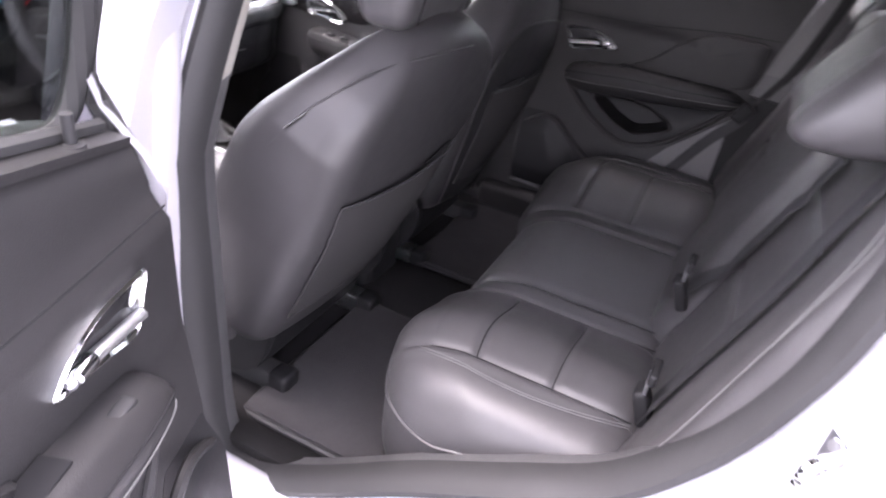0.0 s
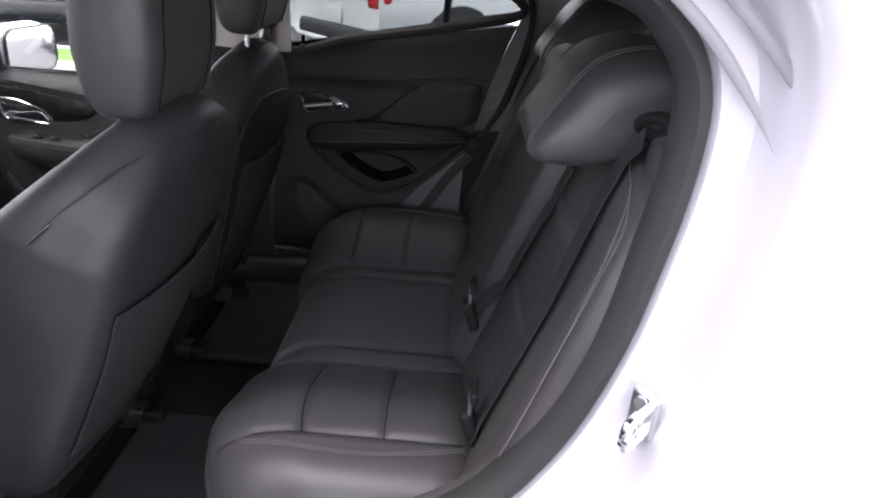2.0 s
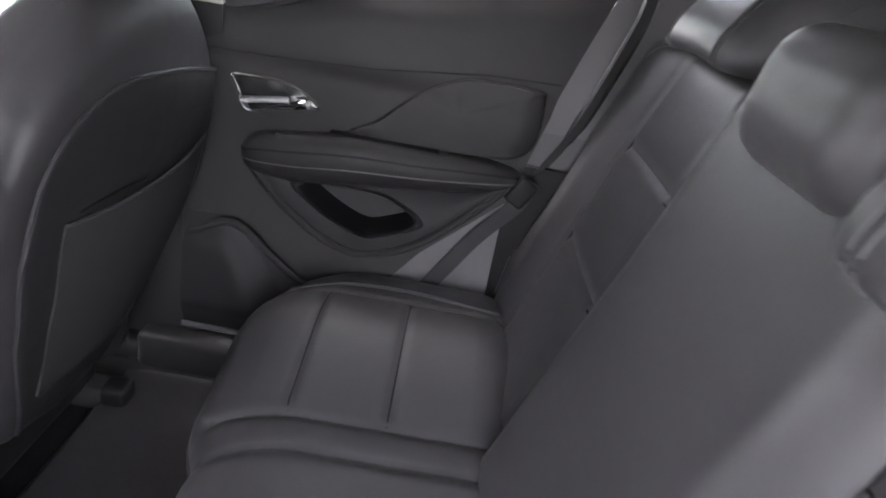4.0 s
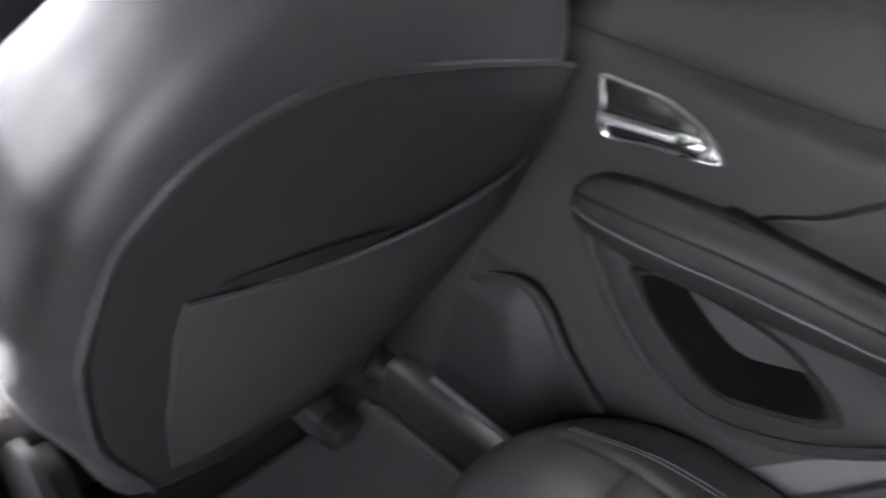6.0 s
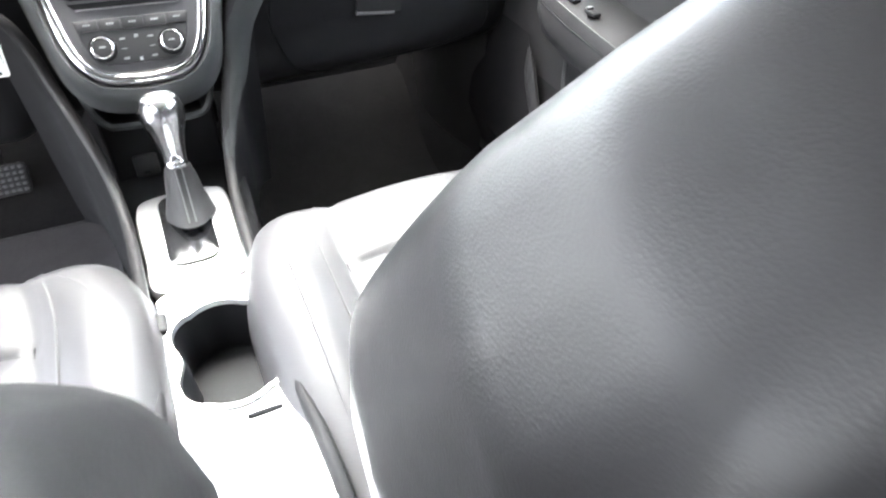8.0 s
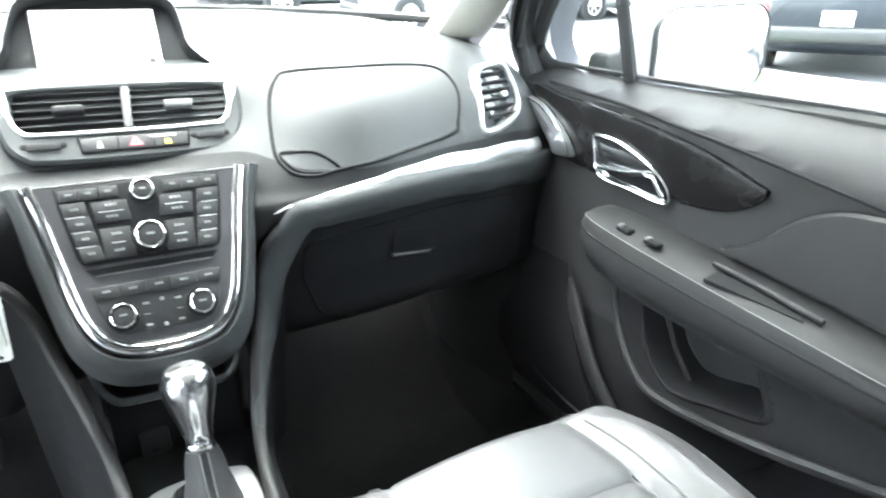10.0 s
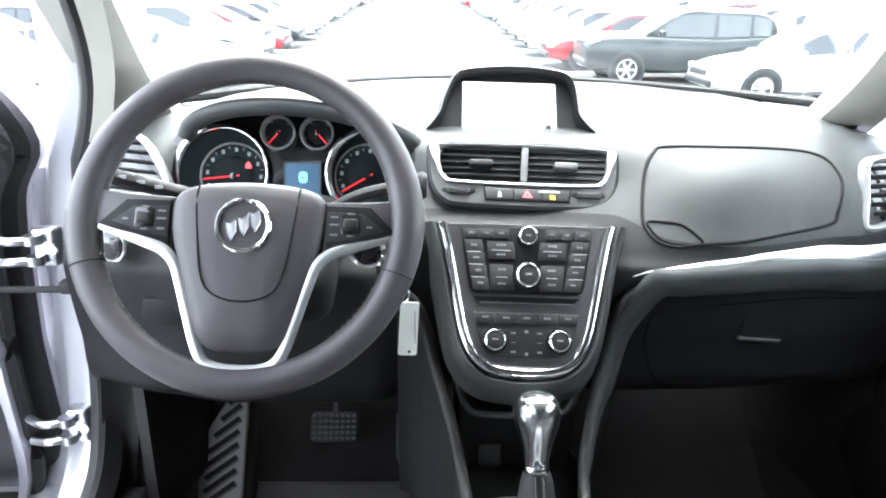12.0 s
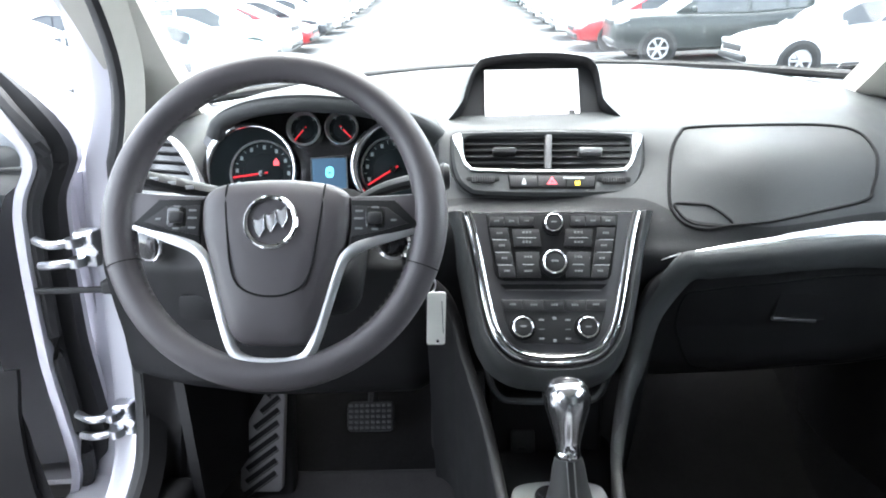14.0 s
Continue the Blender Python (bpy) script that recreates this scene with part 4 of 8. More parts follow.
part("surround_groove", sweep([Mk @ Vector((p.x * 0.985, p.y * 0.985, 0.0045)) for p in U_LINE], 0.0011, 6, up=UP_K), GLOSS, stack)
part("inner_bead", sweep([Mk @ Vector((p.x * 0.945, p.y * 0.95 + 0.001, 0.001)) for p in U_LINE[2:-2]], 0.0014, 6, up=UP_K), FASCIA, stack)
part("outer_wing", surf(lambda u, v: Mk @ (PANEL_O[round(u * 71)] * lerp(1.0, 1.15, v) + Vector((0, -0.004 * v, -0.002 - 0.05 * v * v))), 71, 5, 0.008), DASH, stack)
radio = part("radio_panel", plate([(-0.085, 0.0672), (0.085, 0.0672), (0.0825, 0.045), (0.0735, -0.0105), (0.070, -0.0165), (0.0625, -0.0195), (-0.0625, -0.0195), (-0.070, -0.0165), (-0.0735, -0.0105), (-0.0825, 0.045)], 0.0030, 0.0012, Mk), SEAM, stack, "radio button panel")
SYMBOL = mat("grey_button_print", (0.15, 0.155, 0.16), 0.6, 0, 0.05, 50, 0)


def button(x, y, w, h, parent, marks=1, slant=0.0, bar=0.0, name="button"):
    """A nearly flush key: slant leans its sides, bar is a pale rule along its foot."""
    o = [(-w / 2 - slant * h / 2, h / 2), (w / 2 - slant * h / 2, h / 2), (w / 2 + slant * h / 2, -h / 2), (-w / 2 + slant * h / 2, -h / 2)]
    b = part(name, plate(list(reversed(o)), 0.0022, 0.0007, Mk @ Matrix.Translation((x, y, 0.0030))), KNOB, parent)
    for i in range(marks):
        for q in (-1, 0, 1):
            part("button_print", rbox((w * 0.085, min(0.0028, h * 0.20), 0.0006), 0.0002, (1, 1, 1)).moved(Mk @ Matrix.Translation((x + q * w * 0.12, y + (i - (marks - 1) / 2) * -h * 0.55 + 0.0008, 0.0052))), SYMBOL, b)
    if bar:
        part("button_rule", rbox((bar, 0.0009, 0.0006), 0.0002, (1, 1, 1)).moved(Mk @ Matrix.Translation((x, y - (h / 2 if marks < 2 else 0.0), 0.0052))), PRINT, b)
    return b


for i in range(3):
    for sd in (-1, 1):
        button(sd * (0.0330 + 0.0192 * i), 0.0577, 0.0188, 0.0128, radio)
for i in range(4):
    for sd in (-1, 1):
        button(sd * (0.0680 - 0.0030 * i), 0.0415 - 0.0164 * i, 0.0232 - 0.0008 * i, 0.0160, radio, 1, -sd * -0.16 * -1, 0.018 if i < 3 else 0)
for sd in (-1, 1):
    button(sd * 0.0330, 0.0360, 0.0345, 0.0230, radio, 2, sd * -0.12, 0.024)
    button(sd * 0.0318, 0.0012, 0.0300, 0.0330, radio, 2, sd * -0.05, 0.014)


def knob(x, y, r, h, name, label):
    M = Mk @ Matrix.Translation((x, y, 0.003))
    n = 40
    rows = []
    for k, z in ((1.0, 0.0), (1.0, h * 0.78), (0.96, h * 0.96), (0.90, h * 1.02), (0.82, h * 0.98), (0.80, h * 0.86)):
        rows.append([M @ Vector((r * k * (1 + (0.022 if j % 2 and 0.85 < k else 0)) * math.cos(2 * math.pi * j / n), r * k * (1 + (0.022 if j % 2 and 0.85 < k else 0)) * math.sin(2 * math.pi * j / n), z)) for j in range(n)])
    kb = part(name, bands(rows), CHROME, stack, label, 30)
    part("knob_face", rev([(r * 0.81, h * 0.5), (r * 0.80, h * 0.90), (r * 0.55, h * 0.96), (0, h * 0.96)], 28, M), KNOB, kb)
    part("knob_print", rbox((r * 0.55, r * 0.16, 0.0006), 0.0002, (1, 1, 1)).moved(M @ Matrix.Translation((0, r * 0.05, h * 0.96 + 0.0002))), SYMBOL, kb)
    part("knob_skirt", rev([(r * 1.22, 0), (r * 1.20, 0.0025), (r * 1.02, 0.003)], 32, M), SEAM, kb)
    return kb


knob(0.001, 0.0543, 0.0122, 0.012, "volume_knob", "small chrome-ringed knob")
knob(0.0006, 0.0030, 0.0158, 0.016, "tuning_knob", "large chrome-ringed knob")
part("disc_slot", plate([(-0.0675, -0.0235), (0.0675, -0.0235), (0.061, -0.0300), (-0.061, -0.0300)][::-1], 0.003, 0.001, Mk @ Matrix.Translation((0, 0, -0.0005))), SEAM, stack, "dark disc slot")
part("slot_edge", rbox((0.120, 0.0012, 0.003), 0.0004, (1, 1, 1)).moved(Mk @ Matrix.Translation((0, -0.0312, 0.001))), GREYTRIM, stack)
clim = part("climate_panel", plate([(-0.067, -0.0435), (0.067, -0.0435), (0.0625, -0.066), (0.0565, -0.085), (0.049, -0.0955), (0.038, -0.099), (-0.038, -0.099), (-0.049, -0.0955), (-0.0565, -0.085), (-0.0625, -0.066)], 0.0030, 0.0015, Mk), KNOB, stack, "climate button panel")
for i in range(3):
    button((i - 1) * 0.0258, -0.0510, 0.0250, 0.0135, clim)
for sd in (-1, 1):
    button(sd * 0.0520, -0.0505, 0.0240, 0.0125, clim, 1, sd * -0.1)
    for j in range(3):
        part("climate_print", rbox((0.0065, 0.0024 if j != 1 else 0.0010, 0.0006), 0.0002, (1, 1, 1)).moved(Mk @ Matrix.Translation((sd * 0.0165, -0.069 - 0.0118 * j, 0.0031))), SYMBOL, clim)
for j, w in ((0, 0.0048), (2, 0.0040)):
    part("climate_print", rbox((w, 0.0040, 0.0006), 0.0002, (1, 1, 1)).moved(Mk @ Matrix.Translation((0.0, -0.067 - 0.0140 * j, 0.0031))), SYMBOL, clim)
knob(-0.0402, -0.0788, 0.0136, 0.014, "temperature_knob", "chrome-ringed climate knob")
knob(0.0400, -0.0788, 0.0136, 0.014, "temperature_knob", "chrome-ringed climate knob")
# open bin below
part("storage_bin", bands([[Vector((x, y, z)) for x, z in ((-0.088, 0.815), (-0.080, 0.772), (-0.064, 0.752), (0.056, 0.750), (0.070, 0.768), (0.078, 0.815))] for y in (0.092, 0.16)], False), DASH_LOW, stack, "open storage bin")
part("bin_lip", sweep(cat([(-0.090, 0.095, 0.825), (-0.082, 0.092, 0.778), (-0.070, 0.090, 0.757), (-0.055, 0.089, 0.751), (0, 0.088, 0.749), (0.046, 0.089, 0.749), (0.062, 0.090, 0.756), (0.072, 0.092, 0.778), (0.080, 0.095, 0.825)], 48), 0.0052, 8), DASH, stack)
part("bin_back", rbox((0.17, 0.02, 0.20), 0.005, (1, 1, 1), (-0.004, 0.17, 0.79)), DASH_LOW, stack)
part("power_socket", plate(rrect(0.034, 0.036, 0.006, 4), 0.006, 0.003, axes((-0.038, 0.112, 0.672), (1, 0, 0), (0, 0.1, 1))), RUBBER, stack, "covered power socket")
part("socket_tab", rbox((0.010, 0.004, 0.003), 0.001, (1, 1, 1), (-0.040, 0.104, 0.664)), DASH_LOW, stack)
part("tray_ledge", sweep([(-0.055, 0.106, 0.640), (0.05, 0.106, 0.640)], 0.003, 6), DASH_LOW, stack)
part("lower_face", rbox((0.155, 0.02, 0.17), 0.006, (1, 1, 1), (-0.005, 0.122, 0.665)), DASH_LOW, stack)


# ---- centre console, wheel, pedals ----
cons = thing("centre_console", "black centre console with cup holders and ribbed armrest lid", "console", (0, -0.25, 0.45))
part("console_body", rbox((0.165, 0.80, 0.24), 0.03, (4, 24, 2), (0, -0.22, 0.535), 3, lambda p: Vector((p.x * (1 + 0.16 * smooth(0.05, 0.35, p.y)), p.y, p.z - 0.04 * smooth(0.1, -0.02, p.y) * (p.z > 0)))), DASH_LOW, cons, "black plastic console body")
for sd in (-1, 1):
    edge = [Vector((p.x * sd - 0.005, p.y, p.z)) for p in cat([(0.160, 0.120, 0.918), (0.136, 0.115, 0.898), (0.121, 0.114, 0.860), (0.112, 0.105, 0.818), (0.099, 0.080, 0.781), (0.086, 0.049, 0.744), (0.077, 0.020, 0.710), (0.070, -0.035, 0.690), (0.066, -0.12, 0.686), (0.064, -0.25, 0.690), (0.065, -0.40, 0.702), (0.068, -0.53, 0.712), (0.058, -0.600, 0.712)], 60)]
    part("console_rail", sweep(edge, 0.0075, 10), TRIM, cons, "padded console edge")
    part("console_cheek", surf(lambda u, v: edge[round(u * 59)] + Vector((sd * (0.010 * smooth(0, 1, v)), 0.20 * v * smooth(0.5, 0.0, u), (0.46 - edge[round(u * 59)].z) * v)), 59, 8, 0.006), DASH_LOW, cons, "black console cheek")
# shifter plate, boot and lever
part("shift_plate", plate([(p.x, p.y) for p in cat([(-0.054, -0.19, 0), (-0.058, -0.13, 0), (-0.060, -0.03, 0), (-0.04, 0.0, 0), (0.04, 0.0, 0), (0.060, -0.03, 0), (0.058, -0.13, 0), (0.054, -0.19, 0), (0, -0.205, 0)], 48, True)], 0.012, 0.005, Matrix.Translation((-0.004, 0.01, 0.668))), SATIN, cons, "satin silver shifter plate")
part("shift_gate", plate(rrect(0.062, 0.15, 0.02, 6, 0.0, -0.085), 0.006, 0.002, Matrix.Translation((-0.004, 0.01, 0.678))), GLOSS, cons, "gloss black gate")
BOOT = mat("boot_leather", (0.018, 0.018, 0.019), 0.62, 0, 0.2, 60, 0.15, 700, cells=True, spec=0.3)
shifter = thing("gear_shifter", "chrome and black gear lever in park", "gear lever", (0.003, -0.05, 0.68))
LEV = Matrix.Translation((0.004, -0.045, 0.68)) @ Matrix.Rotation(radians(-16), 4, 'X')
boot = bands([[LEV @ Vector((w * math.cos(a) * (1 + 0.08 * math.cos(4 * a)), d * math.sin(a) - off, z)) for a in [2 * math.pi * i / 28 for i in range(28)]] for w, d, z, off in ((0.030, 0.058, 0.0, 0.0), (0.026, 0.042, 0.014, 0.0), (0.021, 0.028, 0.035, 0), (0.018, 0.022, 0.055, 0), (0.015, 0.017, 0.066, 0))], True, (False, True))
part("boot", boot, BOOT, shifter, "stitched leather boot")
part("boot_stitching", sweep([LEV @ Vector((-0.004, -0.001 - d, z)) for d, z in ((0.052, 0.006), (0.040, 0.016), (0.028, 0.036), (0.021, 0.056), (0.017, 0.066))], 0.0010, 5), STITCH, shifter)
part("boot_stitching", sweep([LEV @ Vector((0.004, -0.001 - d, z)) for d, z in ((0.052, 0.006), (0.040, 0.016), (0.028, 0.036), (0.021, 0.056), (0.017, 0.066))], 0.0010, 5), STITCH, shifter)
part("lever_collar", rev([(0.0125, 0.062), (0.0145, 0.066), (0.0145, 0.073), (0.0125, 0.076)], 24, LEV), CHROME, shifter)


def gknob(z, w, d):
    w, d = w * 1.22, d * 1.22
    return [LEV @ Vector((w * math.cos(a), d * math.sin(a) - 0.004 * (z - 0.07) / 0.08, z)) for a in [2 * math.pi * i / 32 for i in range(32)]]


LEVER = mat("satin_lever_silver", (0.70, 0.71, 0.73), 0.20, 1, 0.03, 60, 0, rvar=0.03)
part("knob", bands([gknob(*q) for q in ((0.074, 0.0115, 0.0115), (0.085, 0.0122, 0.0128), (0.098, 0.0142, 0.0160), (0.112, 0.0172, 0.0200), (0.126, 0.0203, 0.0240), (0.138, 0.0216, 0.0258), (0.147, 0.0209, 0.0250), (0.153, 0.0188, 0.0225), (0.1575, 0.0152, 0.0182), (0.1602, 0.0105, 0.0126), (0.1614, 0.0050, 0.0060))], True, (True, True)), LEVER, shifter, "satin silver pear-shaped lever knob", 80)
CAP = LEV @ Matrix.Translation((0, -0.0195, 0.1535)) @ Matrix.Rotation(radians(42), 4, 'X')
part("knob_cap", plate(rrect(0.0150, 0.0200, 0.005, 5), 0.0022, 0.0010, CAP), GREYTRIM, shifter, "grey rocker on the knob")
part("cap_rim", frame_ring(rrect(0.0172, 0.0222, 0.006, 5), 0.0012, 0.0014, 0.0005, CAP), GLOSS, shifter)
for sd in (-1, 1):
    part("side_panel", surf(lambda u, v: LEV @ Vector((sd * lerp(0.0147, 0.0266, smooth(-0.1, 1.0, v)), lerp(-0.010, 0.012, u) * (0.6 + 0.5 * v), lerp(0.086, 0.140, v))), 8, 10, 0.001), GLOSS, shifter, "gloss black side of the lever")
# silver top panel with one waisted cup well, then the short roller lid
def top_z(y):
    return 0.690 + 0.026 * smooth(-0.36, -0.55, y)


CC = Vector((0.003, -0.312))
bean, edge_o = [], []
for i in range(72):
    a = 2 * math.pi * i / 72
    ca, sa = math.cos(a), math.sin(a)
    r = 0.050 + 0.022 * sa * sa - 0.006 * math.cos(4 * a) * (abs(sa) < 0.9)
    bean.append(Vector((CC.x + r * ca * 0.98, CC.y + r * sa, 0)))
    k = min((0.060 / abs(ca)) if abs(ca) > 1e-6 else 9, (0.110 if sa > 0 else 0.242) / abs(sa) if abs(sa) > 1e-6 else 9)
    edge_o.append(Vector((CC.x + k * ca, CC.y + k * sa, 0)))
tz = lambda q, d=0.0: [Vector((p.x, p.y, top_z(p.y) + d)) for p in q]
gr = lambda q, k: [Vector((CC.x + (p.x - CC.x) * k, CC.y + (p.y - CC.y) * k, 0)) for p in q]
part("console_top", bands([tz(edge_o, -0.02), tz(edge_o, -0.004), tz(gr(edge_o, 0.975), 0.0), tz(gr(bean, 1.14), 0.0), tz(gr(bean, 1.10), 0.003), tz(gr(bean, 1.03), 0.003), tz(bean, -0.003)]), SATIN, cons, "satin silver console top")
part("cup_holder", bands([tz(bean, -0.003), tz(gr(bean, 0.95), -0.012), tz(gr(bean, 0.86), -0.062)], True, (False, True)), DASH_LOW, cons, "waisted black cup holder")
part("card_slot", rbox((0.034, 0.007, 0.004), 0.0018, (1, 1, 1), (0.022, -0.408, top_z(-0.408) + 0.0005)), SEAM, cons, "narrow dark slot")
for i in range(8):
    a = radians(8 + 13 * i)
    part("lid_rib", rbox((0.098, 0.0085, 0.006), 0.0025, (1, 1, 1)).moved(Matrix.Translation((-0.006, -0.556 - 0.040 * math.sin(a), 0.684 + 0.036 * math.cos(a))) @ Matrix.Rotation(a, 4, 'X')), DASH_LOW, cons)
part("lid_core", rbox((0.100, 0.070, 0.05), 0.024, (1, 2, 2), (-0.006, -0.560, 0.688)), RUBBER, cons)
for sd in (-1, 1):
    part("lid_cheek", sweep(cat([(-0.006 + sd * 0.056, -0.53, top_z(-0.53)), (-0.006 + sd * 0.056, -0.57, 0.722), (-0.006 + sd * 0.055, -0.602, 0.700), (-0.006 + sd * 0.05, -0.612, 0.675)], 16), 0.007, 8), SATIN, cons, "satin silver lid edge")
part("lid_end", sweep(cat([(-0.062, -0.598, 0.690), (-0.05, -0.612, 0.680), (-0.006, -0.616, 0.678), (0.038, -0.612, 0.680), (0.050, -0.598, 0.690)], 20), 0.011, 10), SATIN, cons, "satin silver lid end")
part("console_end", rbox((0.135, 0.05, 0.24), 0.02, (2, 1, 2), (-0.004, -0.600, 0.545)), DASH_LOW, cons)
part("brake_switch", rbox((0.02, 0.03, 0.012), 0.004, (1, 1, 1), (-0.058, -0.25, 0.69)), KNOB, cons)

# steering wheel
WC = Vector((-0.3134, -0.0156, 1.0461))
Mw = axes(WC, (1, 0.0, -0.038), (0, 0.438, 0.899))
wheel = thing("steering_wheel", "black leather steering wheel with silver spokes", "steering wheel", tuple(WC))
RW = 0.168


def wp(a, r, h=0.0):
    return Mw @ Vector((r * math.cos(a), r * math.sin(a), h))


rim = Geo()
nr, ns = 96, 14
for i in range(nr):
    a = 2 * math.pi * i / nr
    th = 0.0165 + 0.0022 * (abs(math.sin(a)) < 0.5) * (1 - abs(math.sin(a)) / 0.5)
    for j in range(ns):
        b = 2 * math.pi * j / ns
        rim.v.append(wp(a, RW + th * math.cos(b), th * 0.95 * math.sin(b)))
for i in range(nr):
    for j in range(ns):
        rim.f.append((i * ns + j, i * ns + (j + 1) % ns, (i + 1) % nr * ns + (j + 1) % ns, (i + 1) % nr * ns + j))
part("rim", rim, WHEELHIDE, wheel, "black leather rim")
for a0, a1 in ((-52, 15), (165, 232), (30, 150)):
    n = max(4, int((a1 - a0) / 3))
    for i in range(0, n):
        a = radians(lerp(a0, a1, i / n))
        part("stitch", sweep([wp(a, RW - 0.0172, 0.003), wp(a + 0.022, RW - 0.0172, 0.0055)], 0.0010, 4), STITCH, wheel)
for a in (radians(-18), radians(198)):
    part("rim_joint", sweep([wp(a, RW + 0.0178 * math.cos(b), 0.0174 * math.sin(b)) for b in [2 * math.pi * j / 16 for j in range(16)]], 0.0006, 5, True), SEAM, wheel)
HX = 0.0045
HALF = [(0.0, 0.0395), (0.042, 0.0370), (0.066, 0.0310), (0.0775, 0.0200), (0.0800, 0.002), (0.0770, -0.0235), (0.0665, -0.0570), (0.0510, -0.1060), (0.0410, -0.1280), (0.0250, -0.1365), (0.0, -0.1375)]
pad = cat([(HX + a, b, 0) for a, b in HALF] + [(HX - a, b, 0) for a, b in reversed(HALF[1:-1])], 72, True)
padk = lambda k: [Vector((HX + (p.x - HX) * k, -0.045 + (p.y + 0.045) * k, 0)) for p in pad]
lv3 = lambda q, z: [Mw @ Vector((p[0], p[1], z)) for p in q]
part("hub", bands([lv3(padk(1.0), -0.03), lv3(padk(1.0), 0.004), lv3(padk(0.975), 0.011), lv3(padk(0.92), 0.016), lv3(padk(0.78), 0.020), lv3(padk(0.4), 0.023)], True, (True, True)), WHEELHIDE, wheel, "black hub pad")
inner = cat([(HX + a, b, 0) for a, b in ((-0.0520, 0.0330), (-0.0515, 0.016), (-0.0485, -0.0115), (-0.0425, -0.0535), (-0.034, -0.0743), (-0.018, -0.0840), (0, -0.0866), (0.018, -0.0840), (0.034, -0.0743), (0.0425, -0.0535), (0.0485, -0.0115), (0.0515, 0.016), (0.0520, 0.0330))], 60)
hub_h = lambda p: 0.0228 - 0.0052 * smooth(0.5, 0.8, max(abs(p.x - HX) / 0.079, (p.y + 0.045) / 0.0845)) - 0.006 * smooth(0.80, 0.97, (p.y + 0.045) / 0.0845)
part("airbag_joint", sweep([Mw @ Vector((p.x, p.y, hub_h(p))) for p in inner], 0.0011, 5), SEAM, wheel)
# emblem: a plain ring with three slanted shapes
Me = Mw @ Matrix.Translation((0.0032, -0.0098, 0.0225))
em = part("emblem", rev([(0.0285, 0.0), (0.0285, 0.003), (0.0265, 0.005), (0.0240, 0.004), (0.0232, 0.0)], 44, Me, False), CHROME, wheel, "round chrome emblem")
part("emblem_disc", rev([(0.0236, 0.0005), (0.0236, 0.0012), (0, 0.0016)], 36, Me), WHEELHIDE, em)
for i in (-1, 0, 1):
    q = [(-0.0075, 0.0095), (-0.0015, 0.0075), (0.0050, 0.0125), (0.0068, -0.0020), (0.0015, -0.0125), (-0.0040, -0.0060)]
    part("emblem_shape", frame_ring([(x + i * 0.0118, y + i * 0.0052) for x, y in reversed(q)], 0.0026, 0.0045, 0.0012, Me), CHROME, em)
    part("emblem_fill", plate([(x * 0.8 + i * 0.0118, y * 0.8 + i * 0.0052) for x, y in reversed(q)], 0.0028, 0.001, Me), SATIN, em)
